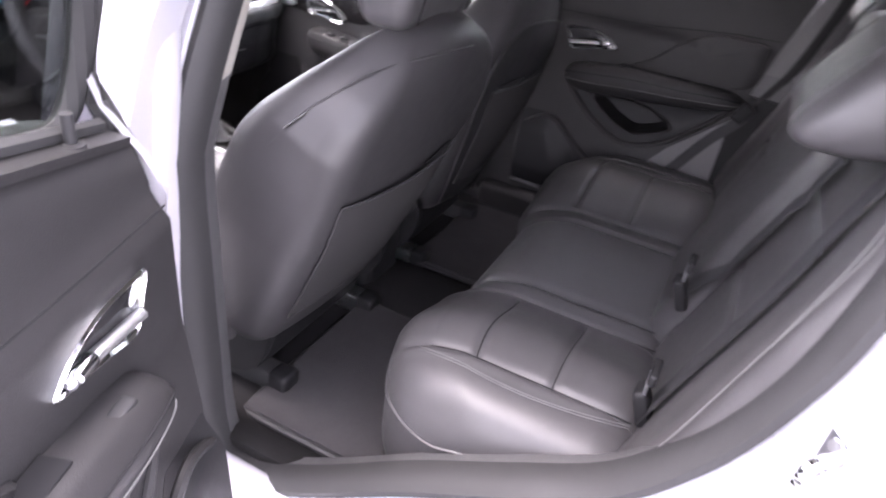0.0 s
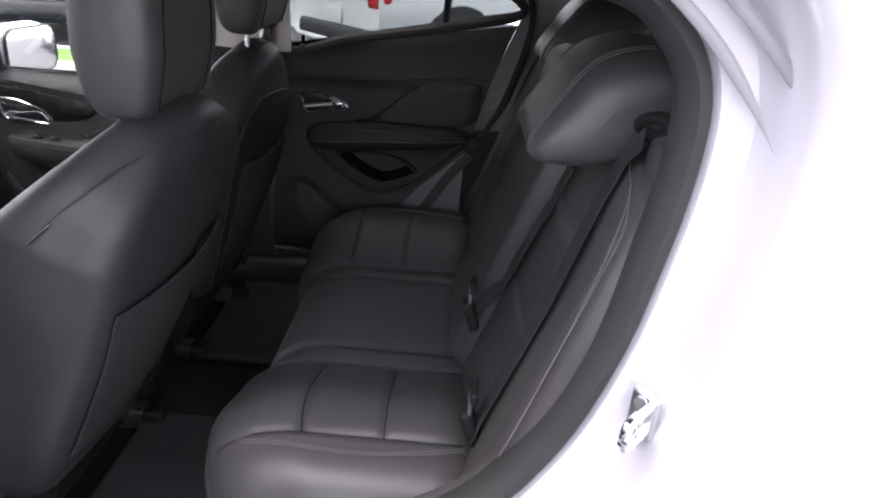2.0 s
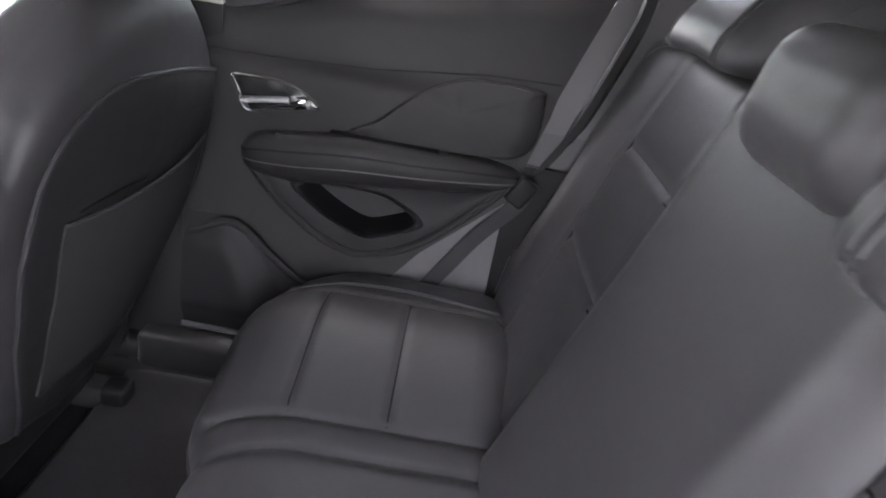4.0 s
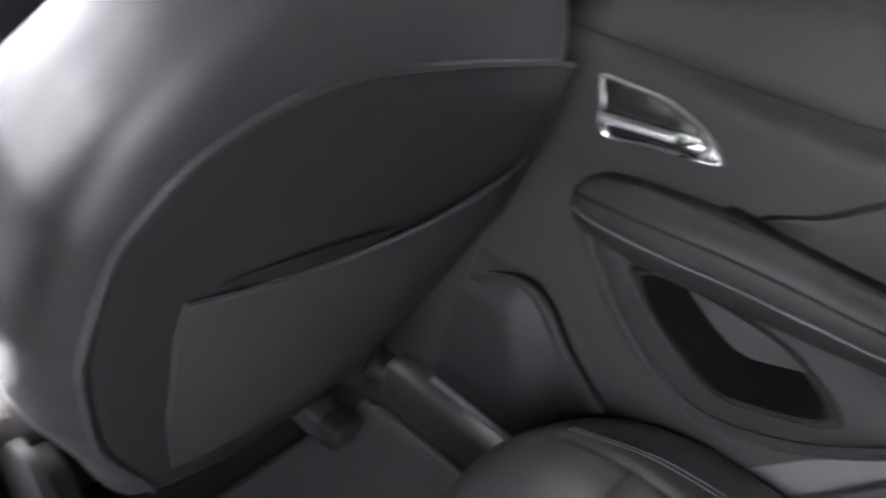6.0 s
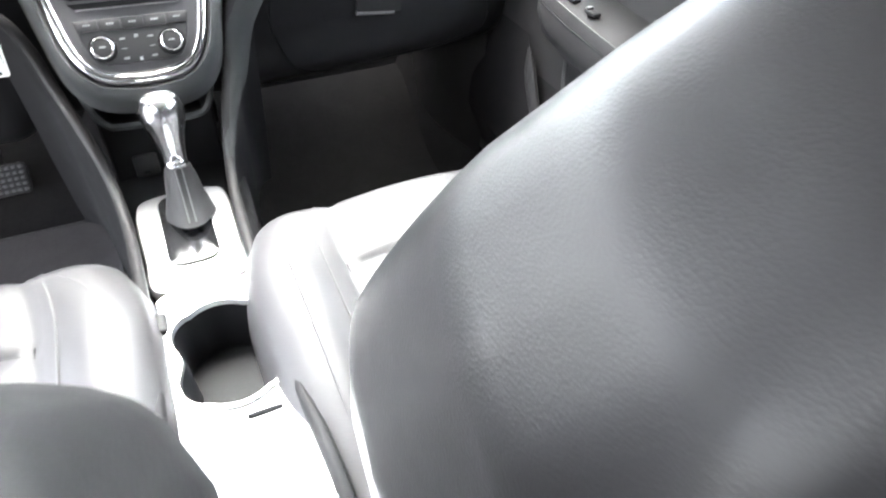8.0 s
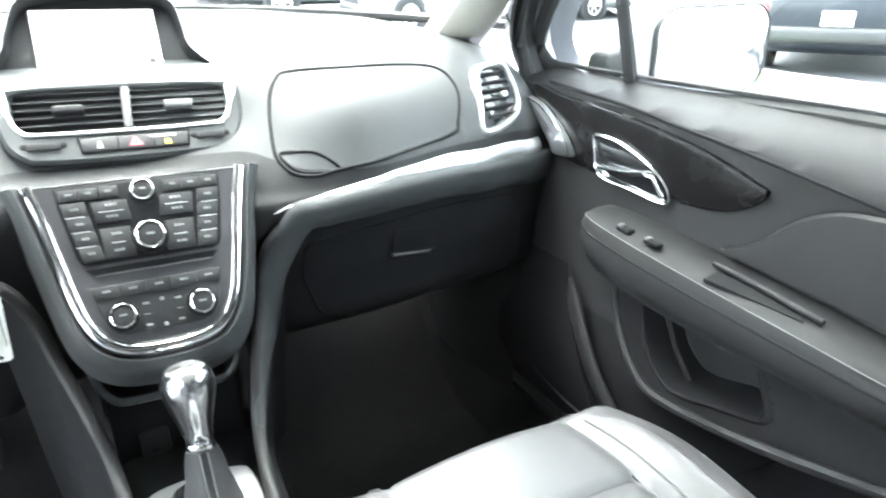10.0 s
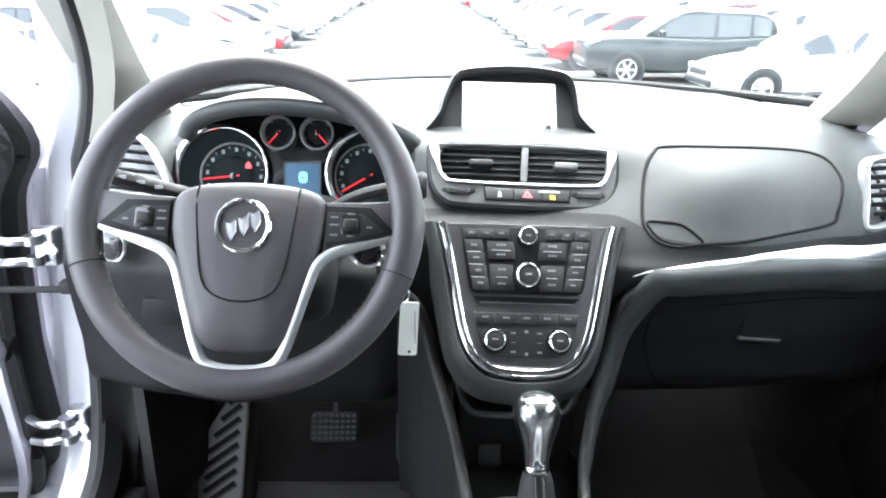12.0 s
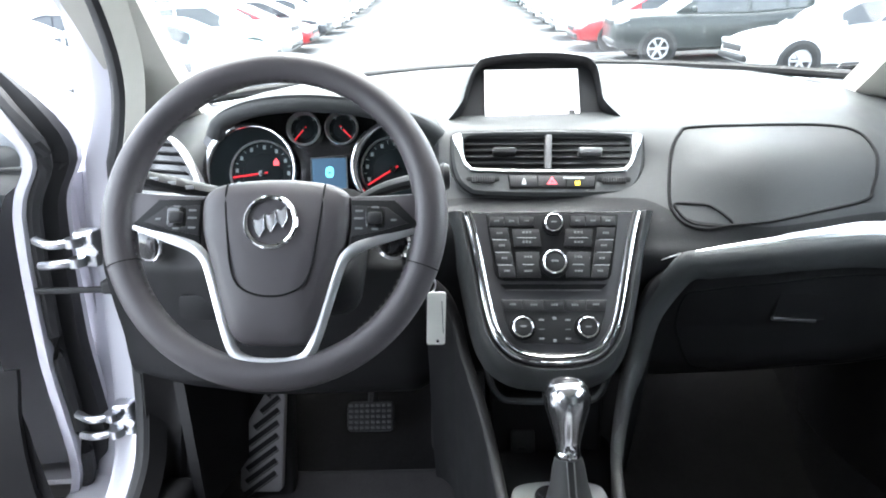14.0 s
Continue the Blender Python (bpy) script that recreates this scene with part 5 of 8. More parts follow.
# silver spokes: two arms that run into the lower v
for sd in (-1, 1):
    arm = cat([(HX + sd * a, b, h) for a, b, h in ((0.1540, -0.0125, 0.006), (0.1320, -0.0195, 0.008), (0.1076, -0.0270, 0.010), (0.0865, -0.0345, 0.011), (0.0735, -0.0460, 0.011), (0.0665, -0.0620, 0.010), (0.0545, -0.1020, 0.008), (0.0450, -0.1320, 0.006), (0.0360, -0.1475, 0.005), (0.020, -0.1540, 0.005), (0.0, -0.1555, 0.005))], 56)
    part("spoke_trim", sweep([Mw @ p for p in arm], 1.0, 10, flat=0.5, up=Mw.to_3x3() @ Vector((0, 0, 1)), taper=lambda t: 0.0036 + 0.0026 * smooth(0.0, 0.3, t)), SATIN, wheel, "satin silver spoke trim")
    so = [(HX + sd * x, y) for x, y in ((0.076, 0.0215), (0.120, 0.0235), (0.158, 0.0260), (0.164, 0.0), (0.160, -0.0130), (0.132, -0.0200), (0.1076, -0.0275), (0.0865, -0.0350), (0.076, -0.042))]
    part("spoke", plate(so if sd < 0 else list(reversed(so)), 0.022, 0.006, Mw @ Matrix.Translation((0, 0, -0.014))), WHEELHIDE, wheel, "black spoke")
    bo = [(HX + sd * x, y) for x, y in ((0.0795, 0.0170), (0.1260, 0.0170), (0.1530, -0.0100), (0.1320, -0.0165), (0.0795, -0.0315))]
    pod = part("switch_pod", plate(bo if sd < 0 else list(reversed(bo)), 0.004, 0.002, Mw @ Matrix.Translation((0, 0, 0.0065))), DASH_LOW, wheel, "spoke switch pod")
    ko = [(HX + sd * x, y) for x, y in ((0.0805, 0.0105), (0.1180, 0.0085), (0.1400, -0.0080), (0.1120, -0.0165), (0.0805, -0.0225))]
    part("key_field", plate(ko if sd < 0 else list(reversed(ko)), 0.0025, 0.001, Mw @ Matrix.Translation((0, 0, 0.0100))), KNOB, pod, "dark key field")
    part("thumb_recess", plate(rrect(0.020, 0.021, 0.003, 3), 0.001, 0.0004, Mw @ Matrix.Translation((HX + sd * 0.1055, -0.0030, 0.0123))), GLOSS, pod)
    part("thumb_wheel", rbox((0.015, 0.0125, 0.010), 0.003, (1, 2, 1)).moved(Mw @ Matrix.Translation((HX + sd * 0.1055, -0.0030, 0.0125))), KNOB, pod, "grey thumb wheel")
    for px, py, pw in ((0.0885, 0.0045, 0.008), (0.0885, -0.0035, 0.010), (0.0885, -0.0140, 0.008), (0.1250, -0.0050, 0.006), (0.1055, 0.0085, 0.008), (0.1055, -0.0148, 0.007)):
        part("pod_print", rbox((pw, 0.0022, 0.0006), 0.0002, (1, 1, 1)).moved(Mw @ Matrix.Translation((HX + sd * px, py, 0.0127))), SYMBOL, pod)
for dy_, wd_ in ((-0.1065, 0.008), (-0.1135, 0.014)):
    part("hub_mark", rbox((wd_, 0.0016, 0.0004), 0.0001, (1, 1, 1)).moved(Mw @ Matrix.Translation((HX, dy_, 0.0190))), GREYTRIM, wheel)
# column shroud and stalks
col = thing("steering_column", "black steering column shroud with stalks", "steering column", (-0.312, 0.15, 0.95))
part("shroud", rbox((0.13, 0.20, 0.09), 0.035, (4, 4, 3)).moved(Matrix.Translation((-0.305, 0.135, 0.958)) @ Matrix.Rotation(radians(22), 4, 'X')), DASH_LOW, col)
part("column_tube", sweep([Mw @ Vector((0, -0.012, -0.02)), Vector((-0.312, 0.10, 0.965))], 0.040, 20), DASH_LOW, col)
part("indicator_stalk", sweep(cat([(-0.35, 0.09, 1.030), (-0.42, 0.068, 1.058), (-0.510, 0.055, 1.086)], 12), 0.0125, 10, flat=0.8), DASH_LOW, col, "indicator stalk")
for i in range(4):
    part("stalk_print", rbox((0.009, 0.001, 0.004), 0.0004, (1, 1, 1), (-0.43 - 0.019 * i, 0.0535 - 0.002 * i, 1.0665 + 0.0062 * i)), PRINT, col)
part("wiper_stalk", sweep(cat([(-0.26, 0.09, 1.02), (-0.20, 0.065, 1.055), (-0.135, 0.04, 1.073)], 12), 0.010, 10, flat=0.8), DASH_LOW, col, "wiper stalk")
part("stalk_end", rev([(0.013, 0), (0.016, 0.006), (0.013, 0.012), (0, 0.013)], 18, axes((-0.137, 0.038, 1.072), (0, 1, 0), (0, 0, 1))), KNOB, col)
part("ignition", rev([(0.020, 0), (0.020, 0.014), (0.015, 0.018), (0, 0.018)], 24, axes((-0.196, 0.075, 0.985), (1, 0, 0), (0, 0.25, 1))), GLOSS, col, "ignition lock barrel")
part("ignition_ring", rev([(0.021, 0.012), (0.021, 0.017), (0.017, 0.019), (0.017, 0.012)], 24, axes((-0.196, 0.075, 0.985), (1, 0, 0), (0, 0.25, 1))), CHROME, col)
# key with its paper tag
key = thing("key_tag", "white plastic key tag hanging from the ignition", "key tag", (-0.146, 0.0, 0.91))
TAGW = mat("tag_white", (0.85, 0.85, 0.80), 0.5, 0, 0.06, 50, 0.05, 300)
part("key", rbox((0.006, 0.04, 0.022), 0.002, (1, 1, 1), (-0.180, 0.035, 0.975)), GLOSS, key, "black key head")
part("split_ring", sweep([Vector((-0.155 + 0.010 * math.cos(a), 0.006, 0.955 + 0.012 * math.sin(a))) for a in [2 * math.pi * i / 24 for i in range(24)]], 0.0011, 5, True), STEEL, key)
part("ring_link", sweep(cat([(-0.178, 0.02, 0.968), (-0.168, 0.012, 0.965), (-0.158, 0.006, 0.966)], 8), 0.0015, 5), STEEL, key)
part("tag", plate(rrect(0.0215, 0.066, 0.003, 3), 0.0015, 0.0005, axes((-0.146, 0.002, 0.914), (1, 0.1, -0.06), (0.06, 0, 1))), TAGW, key, "white rectangular tag")
part("tag_hole", rev([(0.0018, 0), (0.0018, 0.0006), (0, 0.0006)], 10, axes((-0.1455, 0.0002, 0.886), (1, 0, 0), (0, 0, 1))), SEAM, key)
part("tag_print", rbox((0.0008, 0.0006, 0.040), 0.0002, (1, 1, 1), (-0.1385, 0.0004, 0.916)), GREYTRIM, key)

# pedals and footrest
ped = thing("brake_pedal", "ribbed rubber brake pedal", "pedal", (-0.32, 0.52, 0.45), "pedals")
Mp = axes((-0.322, 0.515, 0.459), (1, 0, 0), (0, 0.55, 0.83))
part("pad", plate(rrect(0.098, 0.062, 0.012), 0.014, 0.004, Mp), RUBBER, ped)
for i in range(8):
    for j in range(5):
        part("rib", rbox((0.008, 0.006, 0.004), 0.0015, (1, 1, 1)).moved(Mp @ Matrix.Translation(((i - 3.5) * 0.0115, (j - 2) * 0.0112, 0.015))), GREYTRIM, ped)
part("arm", sweep(cat([(-0.32, 0.52, 0.47), (-0.315, 0.56, 0.56), (-0.31, 0.58, 0.70), (-0.31, 0.55, 0.82)], 12), 0.010, 8), RUBBER, ped)
gas = thing("accelerator", "narrow ribbed accelerator pedal", "pedal", (-0.17, 0.52, 0.42), "pedals")
Mg = axes((-0.174, 0.515, 0.436), (1, 0, 0), (0, 0.5, 0.86))
part("pad", plate(rrect(0.042, 0.10, 0.010), 0.012, 0.004, Mg), RUBBER, gas)
for i in range(4):
    part("rib", rbox((0.004, 0.085, 0.004), 0.0015, (1, 1, 1)).moved(Mg @ Matrix.Translation(((i - 1.5) * 0.009, 0, 0.013))), GREYTRIM, gas)
part("arm", sweep(cat([(-0.172, 0.53, 0.47), (-0.17, 0.57, 0.58), (-0.17, 0.58, 0.75)], 10), 0.008, 8), RUBBER, gas)
frs = thing("footrest", "slotted grey footrest pad", "footrest", (-0.53, 0.42, 0.43))
Mf = axes((-0.5215, 0.435, 0.475), (1, 0, 0), (0.22, 0.30, 0.93))
FRG = mat("footrest_grey", (0.36, 0.35, 0.36), 0.42, 0, 0.2, 60, 0.2, 500)
FR_O = [(0.0250, -0.1120), (0.0330, -0.1040), (0.0450, 0.0780), (0.0400, 0.0860), (0.0090, 0.0860), (0.0020, 0.0810), (-0.0420, 0.0140), (-0.0450, 0.0050), (-0.0520, -0.1020), (-0.0460, -0.1110)]
part("pad", plate(FR_O, 0.016, 0.005, Mf), FRG, frs, "slotted grey pad")
part("backing", rbox((0.10, 0.05, 0.30), 0.015, (1, 1, 1)).moved(Mf @ Matrix.Rotation(radians(90), 4, 'X') @ Matrix.Translation((0, -0.03, 0))), RUBBER, frs)
for i in range(8):
    y0 = -0.092 + 0.0250 * i
    x0 = -0.040 + 0.0020 * i + max(0.0, 0.012 * (i - 4))
    x1 = 0.021 + 0.0020 * i
    if i == 7:
        x1 = 0.030
    a, b = Vector((x0, y0 - 0.022 + 0.55 * max(0.0, 0.012 * (i - 4)), 0.0165)), Vector((x1, y0 + 0.020, 0.0165))
    part("slot", sweep([Mf @ a, Mf @ b], 0.0052, 8, flat=0.4, up=Mf.to_3x3() @ Vector((0, 0, 1))), RUBBER, frs)
    part("slot_edge", sweep([Mf @ (a + Vector((0.004, -0.006, 0))), Mf @ (b + Vector((0.004, -0.006, 0)))], 0.0012, 5), GREYTRIM, frs)
# lower left trim: side pocket, bonnet catch, fuse cover
low = thing("lower_trim", "black knee trim under the wheel", "trim panel", (-0.5, 0.25, 0.8))
part("fuse_cover", plate(rrect(0.06, 0.04, 0.012), 0.008, 0.003, axes((-0.505, 0.197, 0.855), (1, -0.1, 0), (0, 0.05, 1))), DASH_LOW, low)
part("lamp_knob", rev([(0.022, 0), (0.022, 0.010), (0.017, 0.014), (0, 0.014)], 24, axes((-0.565, 0.205, 0.952), (1, -0.2, 0), (0, 0.1, 1))), GLOSS, low, "round lamp switch")
part("lamp_knob_ring", rev([(0.024, 0.0), (0.024, 0.009), (0.021, 0.011)], 24, axes((-0.565, 0.205, 0.952), (1, -0.2, 0), (0, 0.1, 1))), CHROME, low)
part("bonnet_catch", rbox((0.05, 0.03, 0.02), 0.008, (1, 1, 1), (-0.575, 0.285, 0.70)), DASH_LOW, low)
part("kick_panel", surf(lambda u, v: (lerp(-0.652, -0.592, u) - 0.035 * v, lerp(0.272, 0.300, u) + 0.03 * math.sin(math.pi * u) * v - 0.02 * v, lerp(0.735, 0.430, v)), 10, 14, 0.012), TRIM, low, "black kick panel beside the pedals")
part("kick_return", surf(lambda u, v: (-0.592 - 0.035 * v + 0.012 * u, lerp(0.300 - 0.02 * v, 0.44, u), lerp(0.735, 0.430, v)), 6, 14, 0.010), TRIM, low)
part("bonnet_lever", rbox((0.016, 0.012, 0.010), 0.003, (1, 1, 1), (-0.572, 0.270, 0.700)), GREYTRIM, low, "bonnet release mark")


# ---- doors ----
def DM(x):
    """Frame on a door's inner face: first axis to the rear, second up, third into the cabin."""
    return axes((x, 0, 0), (0, -1, 0), (0, 0, 1))


def yz(pts, n=0, closed=True):
    """Door outline points (y, z) as (-y, z), smoothed to n points."""
    q = [(-y, z, 0) for y, z in pts]
    return [(p.x, p.y) for p in (cat(q, n, closed) if n else [Vector(v) for v in q])]


def door_x(tab):
    return lambda z: table(tab, z)


def inside(y, z, poly):
    hit = False
    for (a, b), (c, e) in zip(poly, poly[1:] + poly[:1]):
        if (b > z) != (e > z) and y < (c - a) * (z - b) / (e - b) + a:
            hit = not hit
    return hit


def cut(geo, poly):
    """geo without the faces whose middle lies in poly, given as (y, z)."""
    keep = []
    for f in geo.f:
        c = sum((geo.v[i] for i in f), Vector()) / len(f)
        if not inside(c.y, c.z, poly):
            keep.append(f)
    return Geo(geo.v, keep)


def door_bin(d, m, ln, top, poly, bulge):
    """A bulging lower bin with a real pocket cut into its face."""
    fn = lambda u, v: ln[min(len(ln) - 1, round(u * (len(ln) - 1)))].lerp(top(u), v) + Vector((-bulge * math.sin(math.pi * v), 0, 0))
    wide = [(sum(p[0] for p in poly) / len(poly) * -0.12 + y * 1.12, sum(p[1] for p in poly) / len(poly) * -0.12 + z * 1.12) for y, z in poly]
    part("bin_face", cut(surf(fn, len(ln) - 1, 40), wide), DASH_LOW if bulge > 0.011 else DOORLOW, d, "curved lower bin", m=m)
    S = [fn(i / 120, j / 60) for i in range(121) for j in range(61)]

    def hug(y, z, dx):
        q = min(S, key=lambda p: (p.y - y) ** 2 + (p.z - z) ** 2)
        return Vector((q.x + dx, y, z))
    cy, cz = sum(p[0] for p in poly) / len(poly), sum(p[1] for p in poly) / len(poly)
    gr = lambda k: [(cy + (y - cy) * k, cz + (z - cz) * k) for y, z in poly]
    ringp = [[hug(y, z, dx) for y, z in gr(k)] for k, dx in (((1.19, 0.006), (1.12, -0.002), (1.05, -0.006), (0.99, -0.001), (0.95, 0.012), (0.92, 0.085)) if bulge > 0.011 else ((1.17, 0.005), (1.11, -0.001), (1.05, -0.0035), (1.01, -0.001), (0.97, 0.010), (0.93, 0.070)))]
    part("pocket_rim", bands(ringp[:4]), TRIM if bulge > 0.011 else DOORLOW, d, "rounded pocket rim", m=m)
    part("pocket", bands(ringp[3:], True, (False, True)), DASH_LOW, d, "deep dark door pocket", m=m)
    return hug


def pad_on(d, m, X, o):
    """A soft pad that follows the door's own face; o is (-y, z)."""
    cy, cz = sum(p[0] for p in o) / len(o), sum(p[1] for p in o) / len(o)
    lp = lambda k, dx: [Vector((X(min(1.10, cz + (p[1] - cz) * k)) + dx, -(cy + (p[0] - cy) * k), cz + (p[1] - cz) * k)) for p in o]
    part("insert_pad", bands([lp(1.0, 0.006), lp(0.985, -0.005), lp(0.95, -0.009), lp(0.7, -0.010), lp(0.4, -0.010), lp(0.05, -0.010)], True, (False, True)), TRIM, d, "black padded insert", m=m)
    part("insert_seam", sweep(lp(1.0, 0.0005), 0.0014, 6, True), SEAM, d, m=m)


def door_common(d, m, X, yf, yr, zs, zb, outline, win, kind, hole=()):
    """Panel, shell, seal, glass and window frame; outline and win are (y, z)."""
    def panel(u, v):
        y0 = lerp(yf(1.0), yr(1.0), u)
        z = lerp(zb, zs(y0), v)
        y = lerp(yf(z), yr(z), u)
        if kind == 'front':
            zl = table([(-0.61, 0.955), (-0.45, 0.962), (-0.3, 0.978), (-0.12, 1.0), (0.08, 1.018), (0.27, 1.030)], y)
            cap = max(0.0, (z - zl) / (zs(y0) - zl))
            return Vector((X(z) + 0.082 * cap ** 1.1, y, z - 0.006 * smooth(0.93, 1.0, v)))
        return Vector((X(z) + 0.010 * smooth(0.93, 1.0, v), y, z - 0.006 * smooth(0.97, 1.0, v)))
    if hole:
        cy, cz = sum(p[0] for p in hole) / len(hole), sum(p[1] for p in hole) / len(hole)
        pg = cut(surf(panel, 80, 60), [(y * 1.1 - cy * 0.1, z * 1.1 - cz * 0.1) for y, z in hole])
    else:
        pg = surf(panel, 40, 40, 0.012)
    # Below this height the front panel takes the plastic darkened for shade.
    low = 0.70 if kind == "front" else 0.0
    up_f = [f for f in pg.f if sum(pg.v[i].z for i in f) / len(f) >= low]
    dn_f = [f for f in pg.f if sum(pg.v[i].z for i in f) / len(f) < low]
    part("inner_panel", Geo(pg.v, up_f), DOORHIDE if kind == "front" else TRIM, d, "black grained door trim", m=m)
    if dn_f:
        part("lower_panel", Geo(list(pg.v), dn_f), DOORLOW, d, "black lower trim with shade put into its colour", m=m)
    c = cat([(0, y, z) for y, z in outline], 90, True)
    o = [(p.y, p.z) for p in c]
    slim = 1.0 if m.determinant() < 0 else 0.0
    def loop(g, x):
        return [Vector((lerp(x, max(x, min(0.785, x + 0.120)), smooth(1.10, 1.26, p.y) * slim) - max(0.0, p.y - 1.05) * 0.28, p.x, p.y)) for p in inset(o, -g)]
    part("door_shell", bands([loop(-0.012, 0.676 if kind == "front" else 0.664), loop(0.0, 0.679 if kind == "front" else 0.667), loop(0.002, 0.70)], True), PAINT if m.determinant() < 0 else RUBBER, d, "silver painted door flange" if m.determinant() < 0 else "black inner door edge", m=m)
    # Where black, the edge holds both plastic moulding and shadow in its colour.
    part("door_edge", bands([loop(0.0, 0.70), loop(0.002, 0.735), loop(0.022, 0.745), loop(0.022, 0.775)], True), RUBBER if kind == "front" or m.determinant() > 0 else PAINT, d, "dark door edge behind the seal", m=m)
    part("outer_edge", bands([loop(0.022, 0.775), loop(0.022, 0.790), loop(0.0, 0.805), loop(-0.018, 0.812)], True), PAINT, d, m=m)
    part("door_seal", sweep(loop(0.004, 0.703), 0.013, 8, True), RUBBER, d, "black door seal", m=m)
    def skin(u, v):
        z = lerp(outline_low, zs(lerp(yf(1.0), yr(1.0), u)) - 0.01, v)
        return Vector((0.800 + 0.045 * math.sin(math.pi * v) , lerp(yf(z), yr(z), u), z))
    outline_low = min(z for y, z in outline) + 0.01
    part("outer_skin", surf(skin, 16, 14, 0.01), PAINT, d, "silver door skin", m=m)
    wx = (lambda z: 0.752 - (z - 1.04) * 0.30) if kind == "front" else (lambda z: 0.715 + 0.055 * slim - (z - 1.10) * 0.28)
    w = cat([(wx(z), y, z) for y, z in win], 70, True)
    part("window_frame", sweep(w, 0.014, 8, True), RUBBER, d, "black window frame", m=m)
    gp = Geo(w, [tuple(range(len(w)))])
    gp.v += [p + Vector((0.004, 0, 0)) for p in w]
    gp.f.append(tuple(range(len(w), 2 * len(w))))
    n = len(w)
    gp.f += [(i, (i + 1) % n, n + (i + 1) % n, n + i) for i in range(n)]
    pane = part("pane", gp, TINT if kind == "rear" else PANE, d, "privacy-tinted door glass" if kind == "rear" else "clear door glass", 0, m=m)
    pane.visible_shadow = False
    return panel


R_X = door_x([(0.54, 0.600), (0.72, 0.612), (0.86, 0.628), (0.95, 0.640), (1.04, 0.642), (1.094, 0.643), (1.100, 0.650), (1.120, 0.662), (1.20, 0.676), (1.38, 0.690)])
R_REAR = [(0.54, -1.00), (0.715, -1.108), (0.80, -1.176), (0.93, -1.324), (1.0, -1.340), (1.13, -1.374), (1.26, -1.419), (1.35, -1.455), (1.40, -1.48)]


RB = [(p.y, p.z) for p in cat([(0, -0.935, 0.897), (0, -0.985, 0.858), (0, -1.055, 0.828), (0, -1.10, 0.835), (0, -1.160, 0.866), (0, -1.10, 0.899), (0, -1.0, 0.906)], 44, True)]
FB = [(p.y, p.z) for p in cat([(0, -0.029, 0.770), (0, -0.045, 0.735), (0, -0.066, 0.702), (0, -0.098, 0.679), (0, -0.130, 0.6735), (0, -0.190, 0.689), (0, -0.250, 0.708), (0, -0.232, 0.740), (0, -0.206, 0.761), (0, -0.150, 0.775), (0, -0.079, 0.779)], 54, True)]


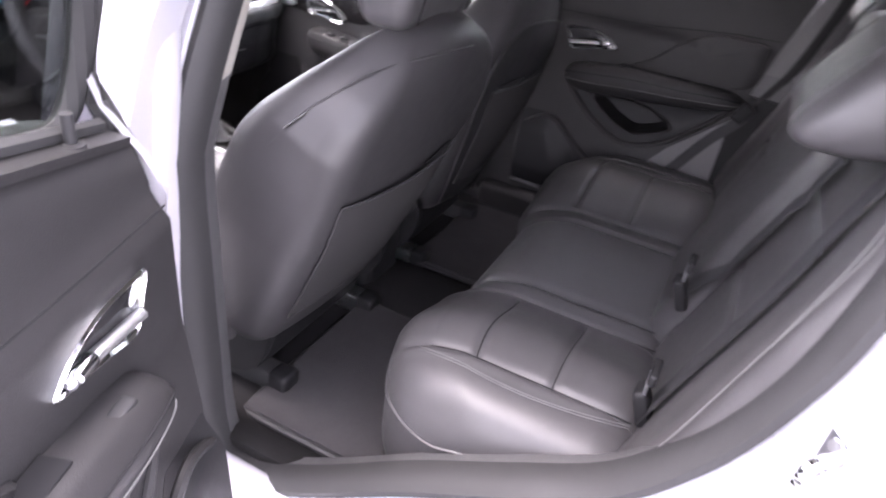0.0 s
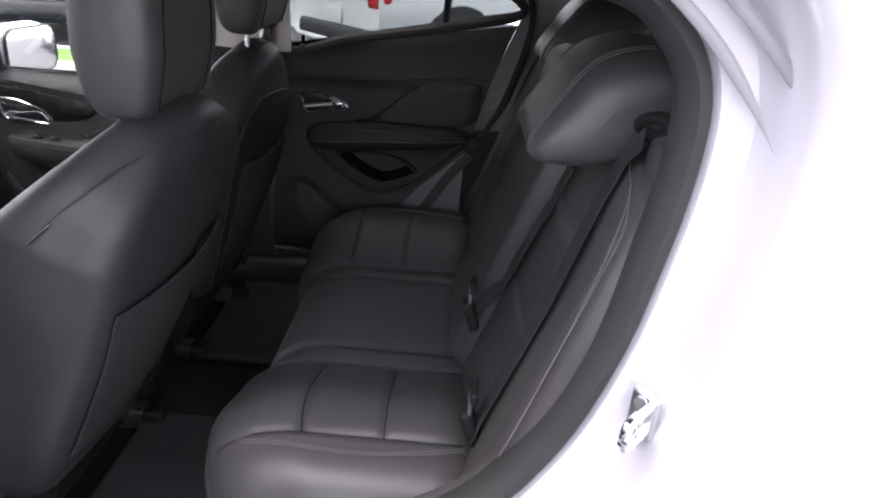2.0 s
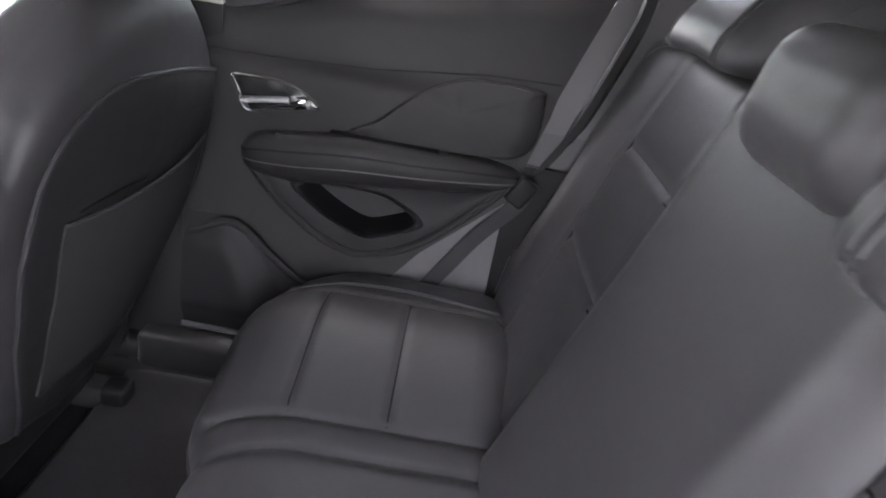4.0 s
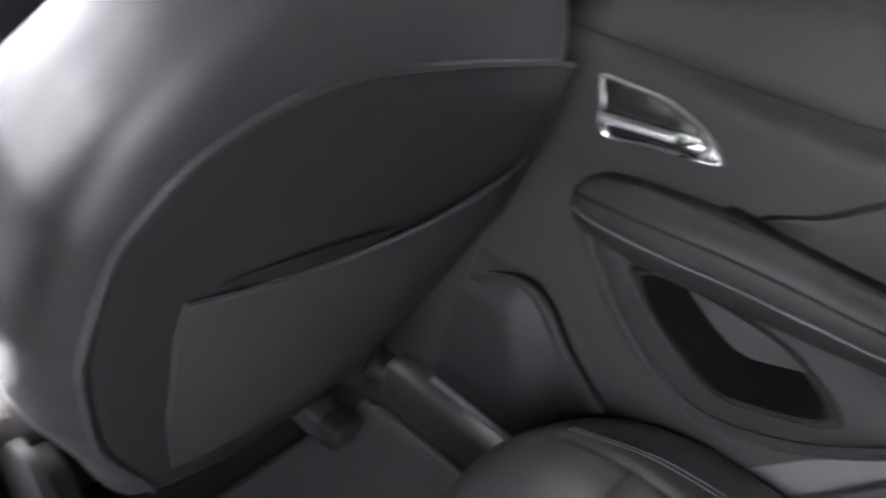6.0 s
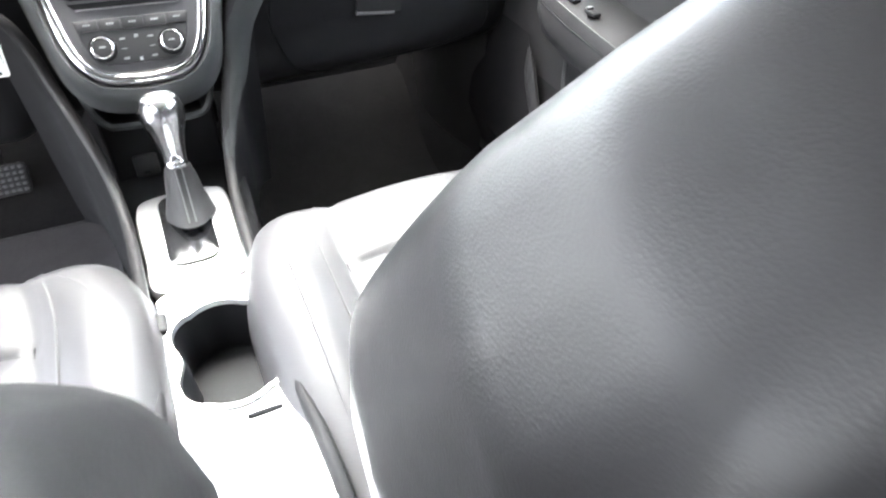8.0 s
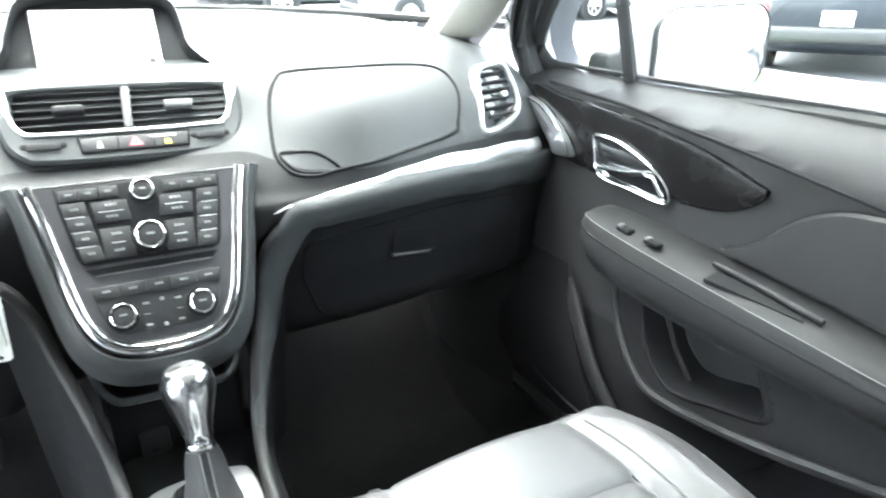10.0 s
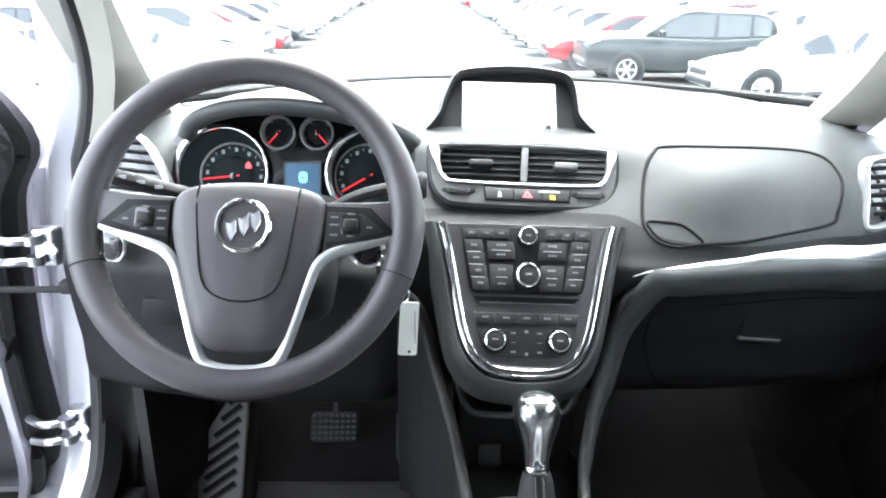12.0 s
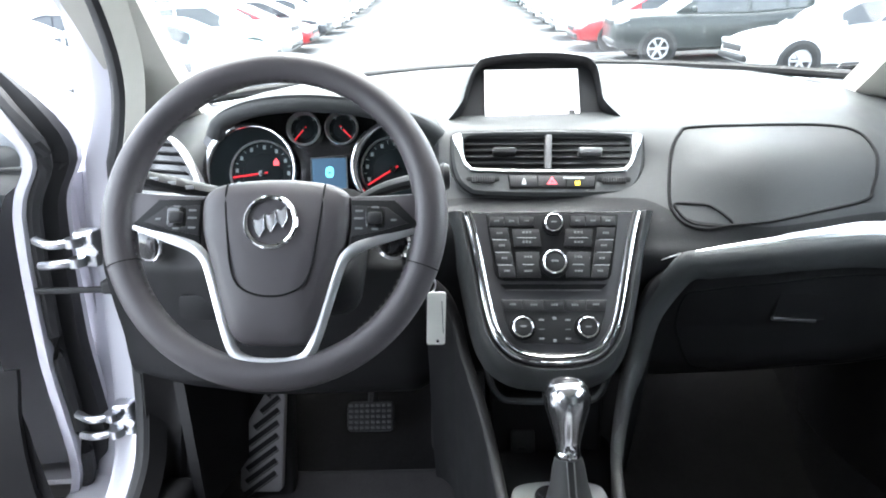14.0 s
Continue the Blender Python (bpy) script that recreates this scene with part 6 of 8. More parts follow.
def rear_door(name, label, at, m):
    d = thing(name, label, "car door", at, "rear doors")
    yf = lambda z: -0.722
    yr = lambda z: table(R_REAR, z)
    zs = lambda y: 1.190 + (-0.74 - y) * 0.215
    panel = door_common(d, m, R_X, yf, yr, zs, 0.555,
                        [(-0.70, 0.54), (-0.70, 0.9), (-0.705, 1.16), (-0.745, 1.43), (-1.0, 1.485), (-1.30, 1.475), (-1.44, 1.42), (-1.475, 1.33), (-1.45, 1.18), (-1.40, 1.03), (-1.28, 0.86), (-1.08, 0.70), (-0.97, 0.57), (-0.9, 0.52), (-0.76, 0.51)],
                        [(-0.73, 1.19), (-0.765, 1.42), (-1.0, 1.455), (-1.28, 1.445), (-1.40, 1.405), (-1.44, 1.345), (-1.20, 1.285), (-0.95, 1.235)], "rear", RB)
    part("window_bar", sweep([(0.690 + (0.055 if m.determinant() < 0 else 0.0), -1.225, 1.295), (0.64 + (0.055 if m.determinant() < 0 else 0.0), -1.235, 1.455)], 0.011, 8), RUBBER, d, "black quarter-light bar", m=m)
    part("window_sill_seal", sweep([Vector((0.705, y, zs(y) + 0.004)) for y in (-0.73, -0.9, -1.1, -1.3, -1.44)], 0.008, 6), RUBBER, d, m=m)
    if m.determinant() < 0:
        part("sill_cap", surf(lambda u, v: (lerp(0.676, 0.785, v), lerp(-0.724, -1.43, u), zs(lerp(-0.724, -1.43, u)) + 0.004 * math.sin(math.pi * v) - 0.004), 14, 5, 0.010), TRIM, d, "smooth black sill cap", m=m)
    # lever in its bezel
    bz = yz([(-0.794, 1.072), (-0.803, 1.045), (-0.824, 1.010), (-0.88, 1.020), (-0.951, 1.034), (-0.945, 1.050), (-0.918, 1.066), (-0.875, 1.077), (-0.83, 1.076)], 48)
    hd = part("handle_bezel", frame_ring(bz, 0.0055, 0.010, 0.003, DM(0.644)), CHROME, d, "chrome handle surround", m=m)
    part("handle_cavity", plate(inset([Vector(p) for p in bz], 0.004), 0.004, 0.001, DM(0.645)), GLOSS, hd, m=m)
    part("release_lever", sweep([Vector((0.634, y, z)) for y, z in ((-0.815, 1.030), (-0.85, 1.036), (-0.89, 1.042), (-0.925, 1.046), (-0.938, 1.042))], 0.0075, 8, flat=0.8), SATIN, hd, "satin lever", m=m)
    part("lever_end", rbox((0.014, 0.034, 0.016), 0.006, (1, 1, 1), (0.631, -0.918, 1.046)), CHROME, hd, m=m)
    # soft insert above the armrest
    ins = yz([(-1.015, 1.000), (-1.060, 1.035), (-1.12, 1.090), (-1.193, 1.130), (-1.25, 1.138), (-1.335, 1.136), (-1.350, 1.118), (-1.335, 1.02), (-1.20, 1.0)], 50)
    pad_on(d, m, R_X, ins)
    part("trim_line", sweep([Vector((0.647, y, z)) for y, z in ((-0.725, 1.108), (-0.9, 1.113), (-1.04, 1.121), (-1.15, 1.135), (-1.25, 1.147), (-1.37, 1.152))], 0.0013, 6), SEAM, d, m=m)
    # armrest: a long shelf with a padded edge
    S = [(-0.822, 0.938, 0.950, 0.640), (-0.832, 0.918, 0.965, 0.600), (-0.86, 0.905, 0.980, 0.588), (-0.93, 0.905, 0.992, 0.582), (-1.03, 0.915, 1.003, 0.582), (-1.16, 0.928, 1.002, 0.586), (-1.27, 0.942, 1.002, 0.597), (-1.322, 0.955, 0.992, 0.612), (-1.338, 0.962, 0.982, 0.640)]
    def sec(y, zb, zt, x):
        h = zt - zb
        return [Vector(p) for p in ((0.650, y, zt - h * 0.02), (x + 0.022, y, zt), (x + 0.008, y, zt - 0.10 * h), (x, y, zt - 0.30 * h), (x + 0.001, y, zt - 0.6 * h), (x + 0.010, y, zb + 0.12 * h), (x + 0.026, y, zb), (0.650, y, zb - 0.004))]
    rows = [cat(c, 33) for c in zip(*[sec(*s) for s in S])]
    ar = part("armrest", bands([list(r) for r in rows], False), TRIM, d, "padded black armrest", m=m)
    part("armrest_stitching", sweep([p + Vector((-0.001, 0, 0)) for p in rows[4]], 0.0014, 5), STITCH, ar, m=m)
    part("armrest_crease", sweep([p + Vector((0.001, 0, 0)) for p in rows[3]], 0.0022, 5), SEAM, ar, m=m)
    # The pull recess is not hollow: a dark plate gives its shade.
    part("pull_cup_shade", rbox((0.030, 0.20, 0.004), 0.0015, (1, 1, 1), (0.625, -1.08, 1.0015)), SEAM, ar, "dark plate for the shade in the pull recess", m=m)
    part("window_switch", rbox((0.018, 0.034, 0.010), 0.004, (1, 1, 1), (0.612, -0.905, 0.985)), KNOB, ar, "window switch", m=m)
    # lower bin with its curved lip
    lip = [Vector((x, y, z)) for x, y, z in ((0.618, -0.845, 0.915), (0.605, -0.885, 0.880), (0.596, -0.940, 0.838), (0.592, -1.010, 0.800), (0.592, -1.075, 0.790), (0.597, -1.160, 0.822), (0.608, -1.245, 0.890), (0.622, -1.315, 0.960))]
    ln = cat(lip, 90)
    door_bin(d, m, ln, lambda u: Vector((0.640, lerp(-0.87, -1.30, u), lerp(0.925, 0.960, u))), RB, 0.012)
    part("bin_lip", sweep(ln, 0.008, 8), TRIM, d, m=m)
    # speaker swelling
    part("speaker_cover", surf(lambda u, v: Vector((R_X(lerp(0.57, 0.80, v)) - 0.022 * smooth(0, 0.25, v) * smooth(1.0, 0.75, v) * smooth(1.0, 0.55, u), lerp(-0.728, lerp(-0.985, -0.83, v), u), lerp(0.565, 0.805, v))), 16, 16, 0.01), DASH_LOW, d, "smooth speaker cover", m=m)
    part("speaker_ridge", sweep(cat([(0.608, -0.735, 0.762), (0.603, -0.80, 0.800), (0.600, -0.845, 0.792), (0.598, -0.90, 0.745), (0.600, -0.965, 0.700)], 24), 0.008, 8), TRIM, d, m=m)
    part("kick_edge", sweep([(0.602, -0.725, 0.562), (0.600, -0.85, 0.560), (0.602, -0.98, 0.560)], 0.006, 8), GREYTRIM, d, m=m)
    part("lock_pin", sweep([(0.690, -0.800, 1.195), (0.690, -0.800, 1.232)], 0.006, 10), KNOB, d, "lock pin", m=m)
    part("lock_ferrule", rev([(0.014, 0), (0.012, 0.006), (0.007, 0.008)], 16, Matrix.Translation((0.690, -0.800, 1.196))), TRIM, d, m=m)
    return d


F_X = door_x([(0.44, 0.600), (0.62, 0.606), (0.76, 0.628), (0.86, 0.648), (0.95, 0.660), (1.02, 0.666), (1.06, 0.676), (1.12, 0.69)])


def front_door(name, label, at, m):
    d = thing(name, label, "car door", at, "front doors")
    yf = lambda z: table([(0.44, 0.36), (0.65, 0.335), (0.80, 0.30), (0.95, 0.325), (1.12, 0.40)], z)
    yr = lambda z: -0.615
    zs = lambda y: 1.044 + 0.010 * smooth(0.3, -0.6, y)
    door_common(d, m, F_X, yf, yr, zs, 0.45,
                [(0.345, 0.48), (0.350, 0.75), (0.365, 0.98), (0.40, 1.10), (0.25, 1.27), (0.05, 1.43), (-0.15, 1.50), (-0.45, 1.50), (-0.63, 1.45), (-0.645, 1.2), (-0.645, 0.8), (-0.63, 0.52), (-0.5, 0.46), (0.2, 0.45)],
                [(0.39, 1.040), (0.24, 1.25), (0.04, 1.40), (-0.15, 1.465), (-0.42, 1.465), (-0.595, 1.42), (-0.61, 1.25), (-0.61, 1.050), (-0.2, 1.036)], "front", FB)
    part("window_bar", sweep([(0.748, 0.168, 1.035), (0.672, 0.160, 1.31)], 0.012, 8), RUBBER, d, "black quarter-light bar", m=m)
    part("window_sill_seal", sweep([Vector((0.750, y, zs(y))) for y in (0.38, 0.1, -0.2, -0.4, -0.6)], 0.004, 6), RUBBER, d, m=m)
    # dark veneer leaf round the handle
    wd = yz([(0.300, 1.022), (0.22, 1.014), (0.05, 1.003), (-0.06, 0.988), (-0.150, 0.966), (-0.172, 0.956), (-0.150, 0.932), (-0.105, 0.914), (-0.03, 0.906), (0.10, 0.905), (0.215, 0.917), (0.26, 0.955)], 64)
    part("veneer", plate(wd, 0.012, 0.005, DM(0.664)), WOODTRIM, d, "dark glossy wood-look trim", m=m)
    part("veneer_edge", sweep([DM(0.6525) @ Vector((p[0], p[1], 0.0)) for p in wd[:30]], 0.0012, 6), SEAM, d, m=m)
    part("veneer_line", sweep([Vector((0.664, y, z)) for y, z in ((0.27, 1.030), (0.08, 1.018), (-0.12, 0.996), (-0.3, 0.972), (-0.45, 0.955), (-0.61, 0.945))], 0.003, 6), SEAM, d, m=m)
    part("corner_trim", plate(yz([(0.304, 1.003), (0.264, 0.9945), (0.235, 0.979), (0.208, 0.962), (0.188, 0.943), (0.178, 0.925), (0.197, 0.920), (0.226, 0.919), (0.238, 0.935), (0.262, 0.957), (0.285, 0.982)], 44), 0.010, 0.004, DM(0.651)), SATIN, d, "satin silver corner leaf", m=m)
    part("leaf_edge", sweep([Vector((0.640, y, z)) for y, z in ((0.304, 1.003), (0.264, 0.9945), (0.235, 0.979), (0.208, 0.962), (0.188, 0.943), (0.178, 0.925))], 0.0022, 6), CHROME, d, m=m)
    bz = yz([(0.131, 0.968), (0.128, 0.945), (0.112, 0.908), (0.04, 0.903), (-0.024, 0.900), (-0.033, 0.915), (-0.018, 0.935), (0.015, 0.953), (0.07, 0.970), (0.11, 0.973)], 48)
    hd = part("handle_bezel", frame_ring(bz, 0.0042, 0.012, 0.002, DM(0.656)), CHROME, d, "chrome handle surround", m=m)
    part("handle_cavity", plate(inset([Vector(p) for p in bz], 0.004), 0.004, 0.001, DM(0.654)), GLOSS, hd, m=m)
    part("release_lever", sweep([Vector((0.641, y, z)) for y, z in ((0.108, 0.925), (0.08, 0.926), (0.04, 0.930), (0.015, 0.936), (-0.005, 0.934), (-0.024, 0.912))], 0.0052, 8, flat=0.8), CHROME, hd, "chrome lever", m=m)
    ins = yz([(-0.128, 0.872), (-0.147, 0.882), (-0.174, 0.899), (-0.211, 0.935), (-0.250, 0.957), (-0.293, 0.966), (-0.345, 0.963), (-0.60, 0.925), (-0.60, 0.84), (-0.35, 0.858), (-0.2, 0.866)], 66)
    pad_on(d, m, F_X, ins)
    # armrest
    S = [(0.098, 0.842, 0.852, 0.650), (0.090, 0.812, 0.866, 0.602), (0.055, 0.790, 0.872, 0.578), (-0.02, 0.782, 0.871, 0.566), (-0.11, 0.780, 0.866, 0.562), (-0.28, 0.784, 0.856, 0.560), (-0.42, 0.791, 0.845, 0.566), (-0.53, 0.802, 0.838, 0.592), (-0.56, 0.812, 0.830, 0.650)]
    def sec(y, zb, zt, x):
        h = zt - zb
        return [Vector(p) for p in ((0.662, y, zt), (x + 0.024, y, zt), (x + 0.008, y, zt - 0.08 * h), (x, y, zt - 0.28 * h), (x + 0.001, y, zt - 0.6 * h), (x + 0.010, y, zb + 0.12 * h), (x + 0.026, y, zb), (0.655, y, zb - 0.004))]
    rows = [cat(c, 41) for c in zip(*[sec(*s) for s in S])]
    ar = part("armrest", bands([list(r) for r in rows], False), DOORHIDE, d, "padded black armrest", m=m)
    part("armrest_stitching", sweep([p + Vector((-0.0002, 0, 0)) for p in rows[2]], 0.0008, 5), STITCH, ar, m=m)
    part("armrest_crease", sweep([p + Vector((0.0012, 0, 0)) for p in rows[3]], 0.0022, 5), SEAM, ar, m=m)
    part("armrest_crease", sweep([p + Vector((0.0012, 0, 0)) for p in rows[5]], 0.0022, 5), SEAM, ar, m=m)
    pc = [Vector((x, y, 0.8668 + (y + 0.11) * 0.059)) for y, x in ((-0.167, 0.5725), (-0.162, 0.606), (-0.22, 0.6035), (-0.282, 0.599), (-0.285, 0.590))]
    # Flat dark plate on the armrest top, coloured like a shaded hollow.
    part("pull_cup_shade", bands([[p + Vector((0, 0, -0.004)) for p in pc], [p + Vector((0, 0, 0.0006)) for p in pc]], True, (True, True)), SEAM, ar, "dark plate for the shade in the pull recess", m=m)
    part("pull_ledge", sweep([(0.609, -0.150, 0.869), (0.607, -0.22, 0.8655), (0.601, -0.30, 0.8605)], 0.0036, 8), TRIM, ar, "raised ledge behind the pull recess", m=m)
    for y0, x0 in ((-0.015, 0.583), (-0.071, 0.579)):
        bed = part("window_switch", rbox((0.013, 0.026, 0.006), 0.0025, (1, 1, 1), (x0 + 0.006, y0, 0.8725)), SEAM, ar, "window switch", m=m)
        part("switch_tip", rbox((0.010, 0.007, 0.004), 0.0015, (1, 1, 1), (x0 + 0.006, y0 + 0.008, 0.8765)), GREYTRIM, bed, m=m)
    # bin
    lip = [Vector(p) for p in ((0.636, 0.04, 0.765), (0.612, 0.0, 0.710), (0.600, -0.045, 0.667), (0.594, -0.10, 0.648), (0.594, -0.23, 0.668), (0.600, -0.36, 0.70), (0.615, -0.50, 0.735))]
    ln = cat(lip, 90)
    door_bin(d, m, ln, lambda u: Vector((0.650, lerp(0.06, -0.55, u), lerp(0.795, 0.80, u))), FB, 0.010)
    part("bin_lip", sweep(ln, 0.008, 8), TRIM, d, m=m)
    part("bin_rib", sweep([(0.626, -0.070, 0.765), (0.622, -0.098, 0.720), (0.618, -0.132, 0.684)], 0.004, 6), TRIM, d, m=m)
    # Dark plate paints the shade of the lower bottle pocket, which is not cut.
    part("low_recess_shade", plate(yz([(-0.1145, 0.644), (-0.150, 0.648), (-0.208, 0.654), (-0.278, 0.672), (-0.233, 0.609), (-0.179, 0.589), (-0.140, 0.612)], 34), 0.004, 0.002, DM(0.608)), SEAM, d, m=m)
    part("speaker_ridge", sweep(cat([(0.604, 0.112, 0.745), (0.598, 0.090, 0.705), (0.593, 0.060, 0.660), (0.590, 0.024, 0.6135), (0.590, -0.019, 0.574), (0.596, -0.062, 0.552)], 30), 0.017, 10, flat=0.45, up=(-1, 0, 0), taper=lambda t: 0.25 + 0.75 * smooth(0, 0.2, t) * smooth(1.0, 0.75, t)), TRIM, d, "moulded ridge", m=m)
    part("speaker_cover", surf(lambda u, v: Vector((F_X(lerp(0.48, 0.75, v)) - 0.014 * smooth(0, 0.3, v) * smooth(1, 0.7, v), lerp(0.33, lerp(-0.02, 0.15, v), u), lerp(0.48, 0.75, v))), 12, 12, 0.01), DOORLOW, d, "speaker cover", m=m)
    part("lower_line", sweep([(0.598, 0.30, 0.545), (0.594, 0.1, 0.52), (0.594, -0.2, 0.51), (0.598, -0.58, 0.52)], 0.004, 6), SEAM, d, m=m)
    return d


I4 = Matrix.Identity(4)
EYE_SCALE = Matrix.Translation((-0.203, -1.121, 1.313)) @ Matrix.Scale(0.971, 4) @ Matrix.Translation((0.203, 1.121, -1.313))
rear_door("rear_door", "closed rear passenger door with black trim and chrome handle", (0.7, -1.0, 0.5), EYE_SCALE)
front_door("front_door", "closed front passenger door with wood-look trim and stitched armrest", (0.7, -0.1, 0.5), I4)


ML_R = Matrix.Translation((0.0215, -1.149, 0)) @ Matrix.Rotation(radians(-70), 4, 'Z') @ Matrix.Diagonal((-1, 1, 1, 1)) @ EYE_SCALE
rear_door("rear_door", "wide open rear door on the driver's side, grey in bright daylight", (-0.95, -0.8, 0.5), ML_R)
ML_F = Matrix.Translation((-1.094, -0.4425, 0)) @ Matrix.Rotation(radians(-85), 4, 'Z') @ Matrix.Diagonal((-1, 1, 1, 1))
front_door("front_door", "wide open driver's door with bare silver edge", (-1.0, 0.2, 0.5), ML_F)
# hinges and check strap on the driver's door
for z in (0.925, 0.617):
    hg = part("door_hinge", rbox((0.035, 0.03, 0.06), 0.006, (1, 1, 1), (-0.705, 0.285, z)), STEEL, car_body, "bright steel door hinge")
    for dz in (-0.016, 0.016):
        part("knuckle", sweep([(-0.715, 0.262, z + dz - 0.007), (-0.715, 0.262, z + dz + 0.007)], 0.013, 14), STEEL, hg)
        part("arm", sweep(cat([(-0.715, 0.262, z + dz), (-0.745, 0.250, z + dz), (-0.775, 0.262, z + dz * 1.3)], 10), 0.007, 8, flat=1.0), STEEL, hg)
    part("bolt", rev([(0.009, 0), (0.009, 0.006), (0, 0.006)], 6, Matrix.Translation((-0.69, 0.269, z)) @ Matrix.Rotation(radians(90), 4, 'X')), STEEL, hg)
chk = thing("check_strap", "black door check strap", "check strap", (-0.72, 0.28, 0.86))
part("strap", rbox((0.13, 0.008, 0.010), 0.003, (1, 1, 1), (-0.755, 0.272, 0.858)), RUBBER, chk)
part("strap_buffer", rbox((0.02, 0.022, 0.022), 0.005, (1, 1, 1), (-0.682, 0.276, 0.862)), RUBBER, chk)
# striker on the body behind the rear opening
stk = thing("door_striker", "polished steel door striker", "striker", (-0.735, -1.50, 1.03))
part("plate", rbox((0.035, 0.012, 0.055), 0.004, (1, 1, 1)).moved(Matrix.Translation((-0.742, -1.512, 1.030)) @ Matrix.Rotation(radians(35), 4, 'Z')), STEEL, stk)
part("loop", sweep(cat([(-0.75, -1.515, 1.045), (-0.785, -1.485, 1.046), (-0.79, -1.48, 1.03), (-0.785, -1.485, 1.014), (-0.75, -1.515, 1.015)], 20), 0.006, 8), CHROME, stk)
for dz in (-0.02, 0.02):
    part("screw", rev([(0.008, 0), (0.008, 0.004), (0, 0.004)], 6, axes((-0.752, -1.502, 1.03 + dz), (0.6, 0.8, 0), (0, 0, 1))), STEEL, stk)
# door mirrors outside
for s in (1, -1):
    mt = thing("door_mirror", "silver door mirror on the car's flank", "mirror", (s * 0.85, 0.42, 1.05), "door mirrors")
    mm = I4 if s > 0 else ML_F
    part("housing", rbox((0.29, 0.12, 0.165), 0.050, (4, 3, 3), (0.960, 0.255, 1.068), 4, lambda p: Vector((p.x, p.y, p.z - 0.05 * max(0.0, p.x - 0.90) * (p.z > 1.07)))), PAINT, mt, "silver housing", m=mm)
    part("mirror_glass", plate(rrect(0.272, 0.146, 0.046, 8), 0.006, 0.002, axes((0.960, 0.196, 1.068), (1, 0, 0), (0, 0, 1))), CHROME, mt, "mirror glass", m=mm)
    part("mirror_rim", frame_ring(rrect(0.282, 0.156, 0.050, 8), 0.006, 0.012, 0.003, axes((0.960, 0.200, 1.068), (1, 0, 0), (0, 0, 1))), RUBBER, mt, "dark housing rim", m=mm)
    part("foot", rbox((0.14, 0.06, 0.05), 0.02, (1, 1, 1), (0.83, 0.27, 1.05)), RUBBER, mt, m=mm)


# ---- seats ----
def groove(d, w=0.006):
    return math.exp(-(d / w) ** 2)


SX = 0.318


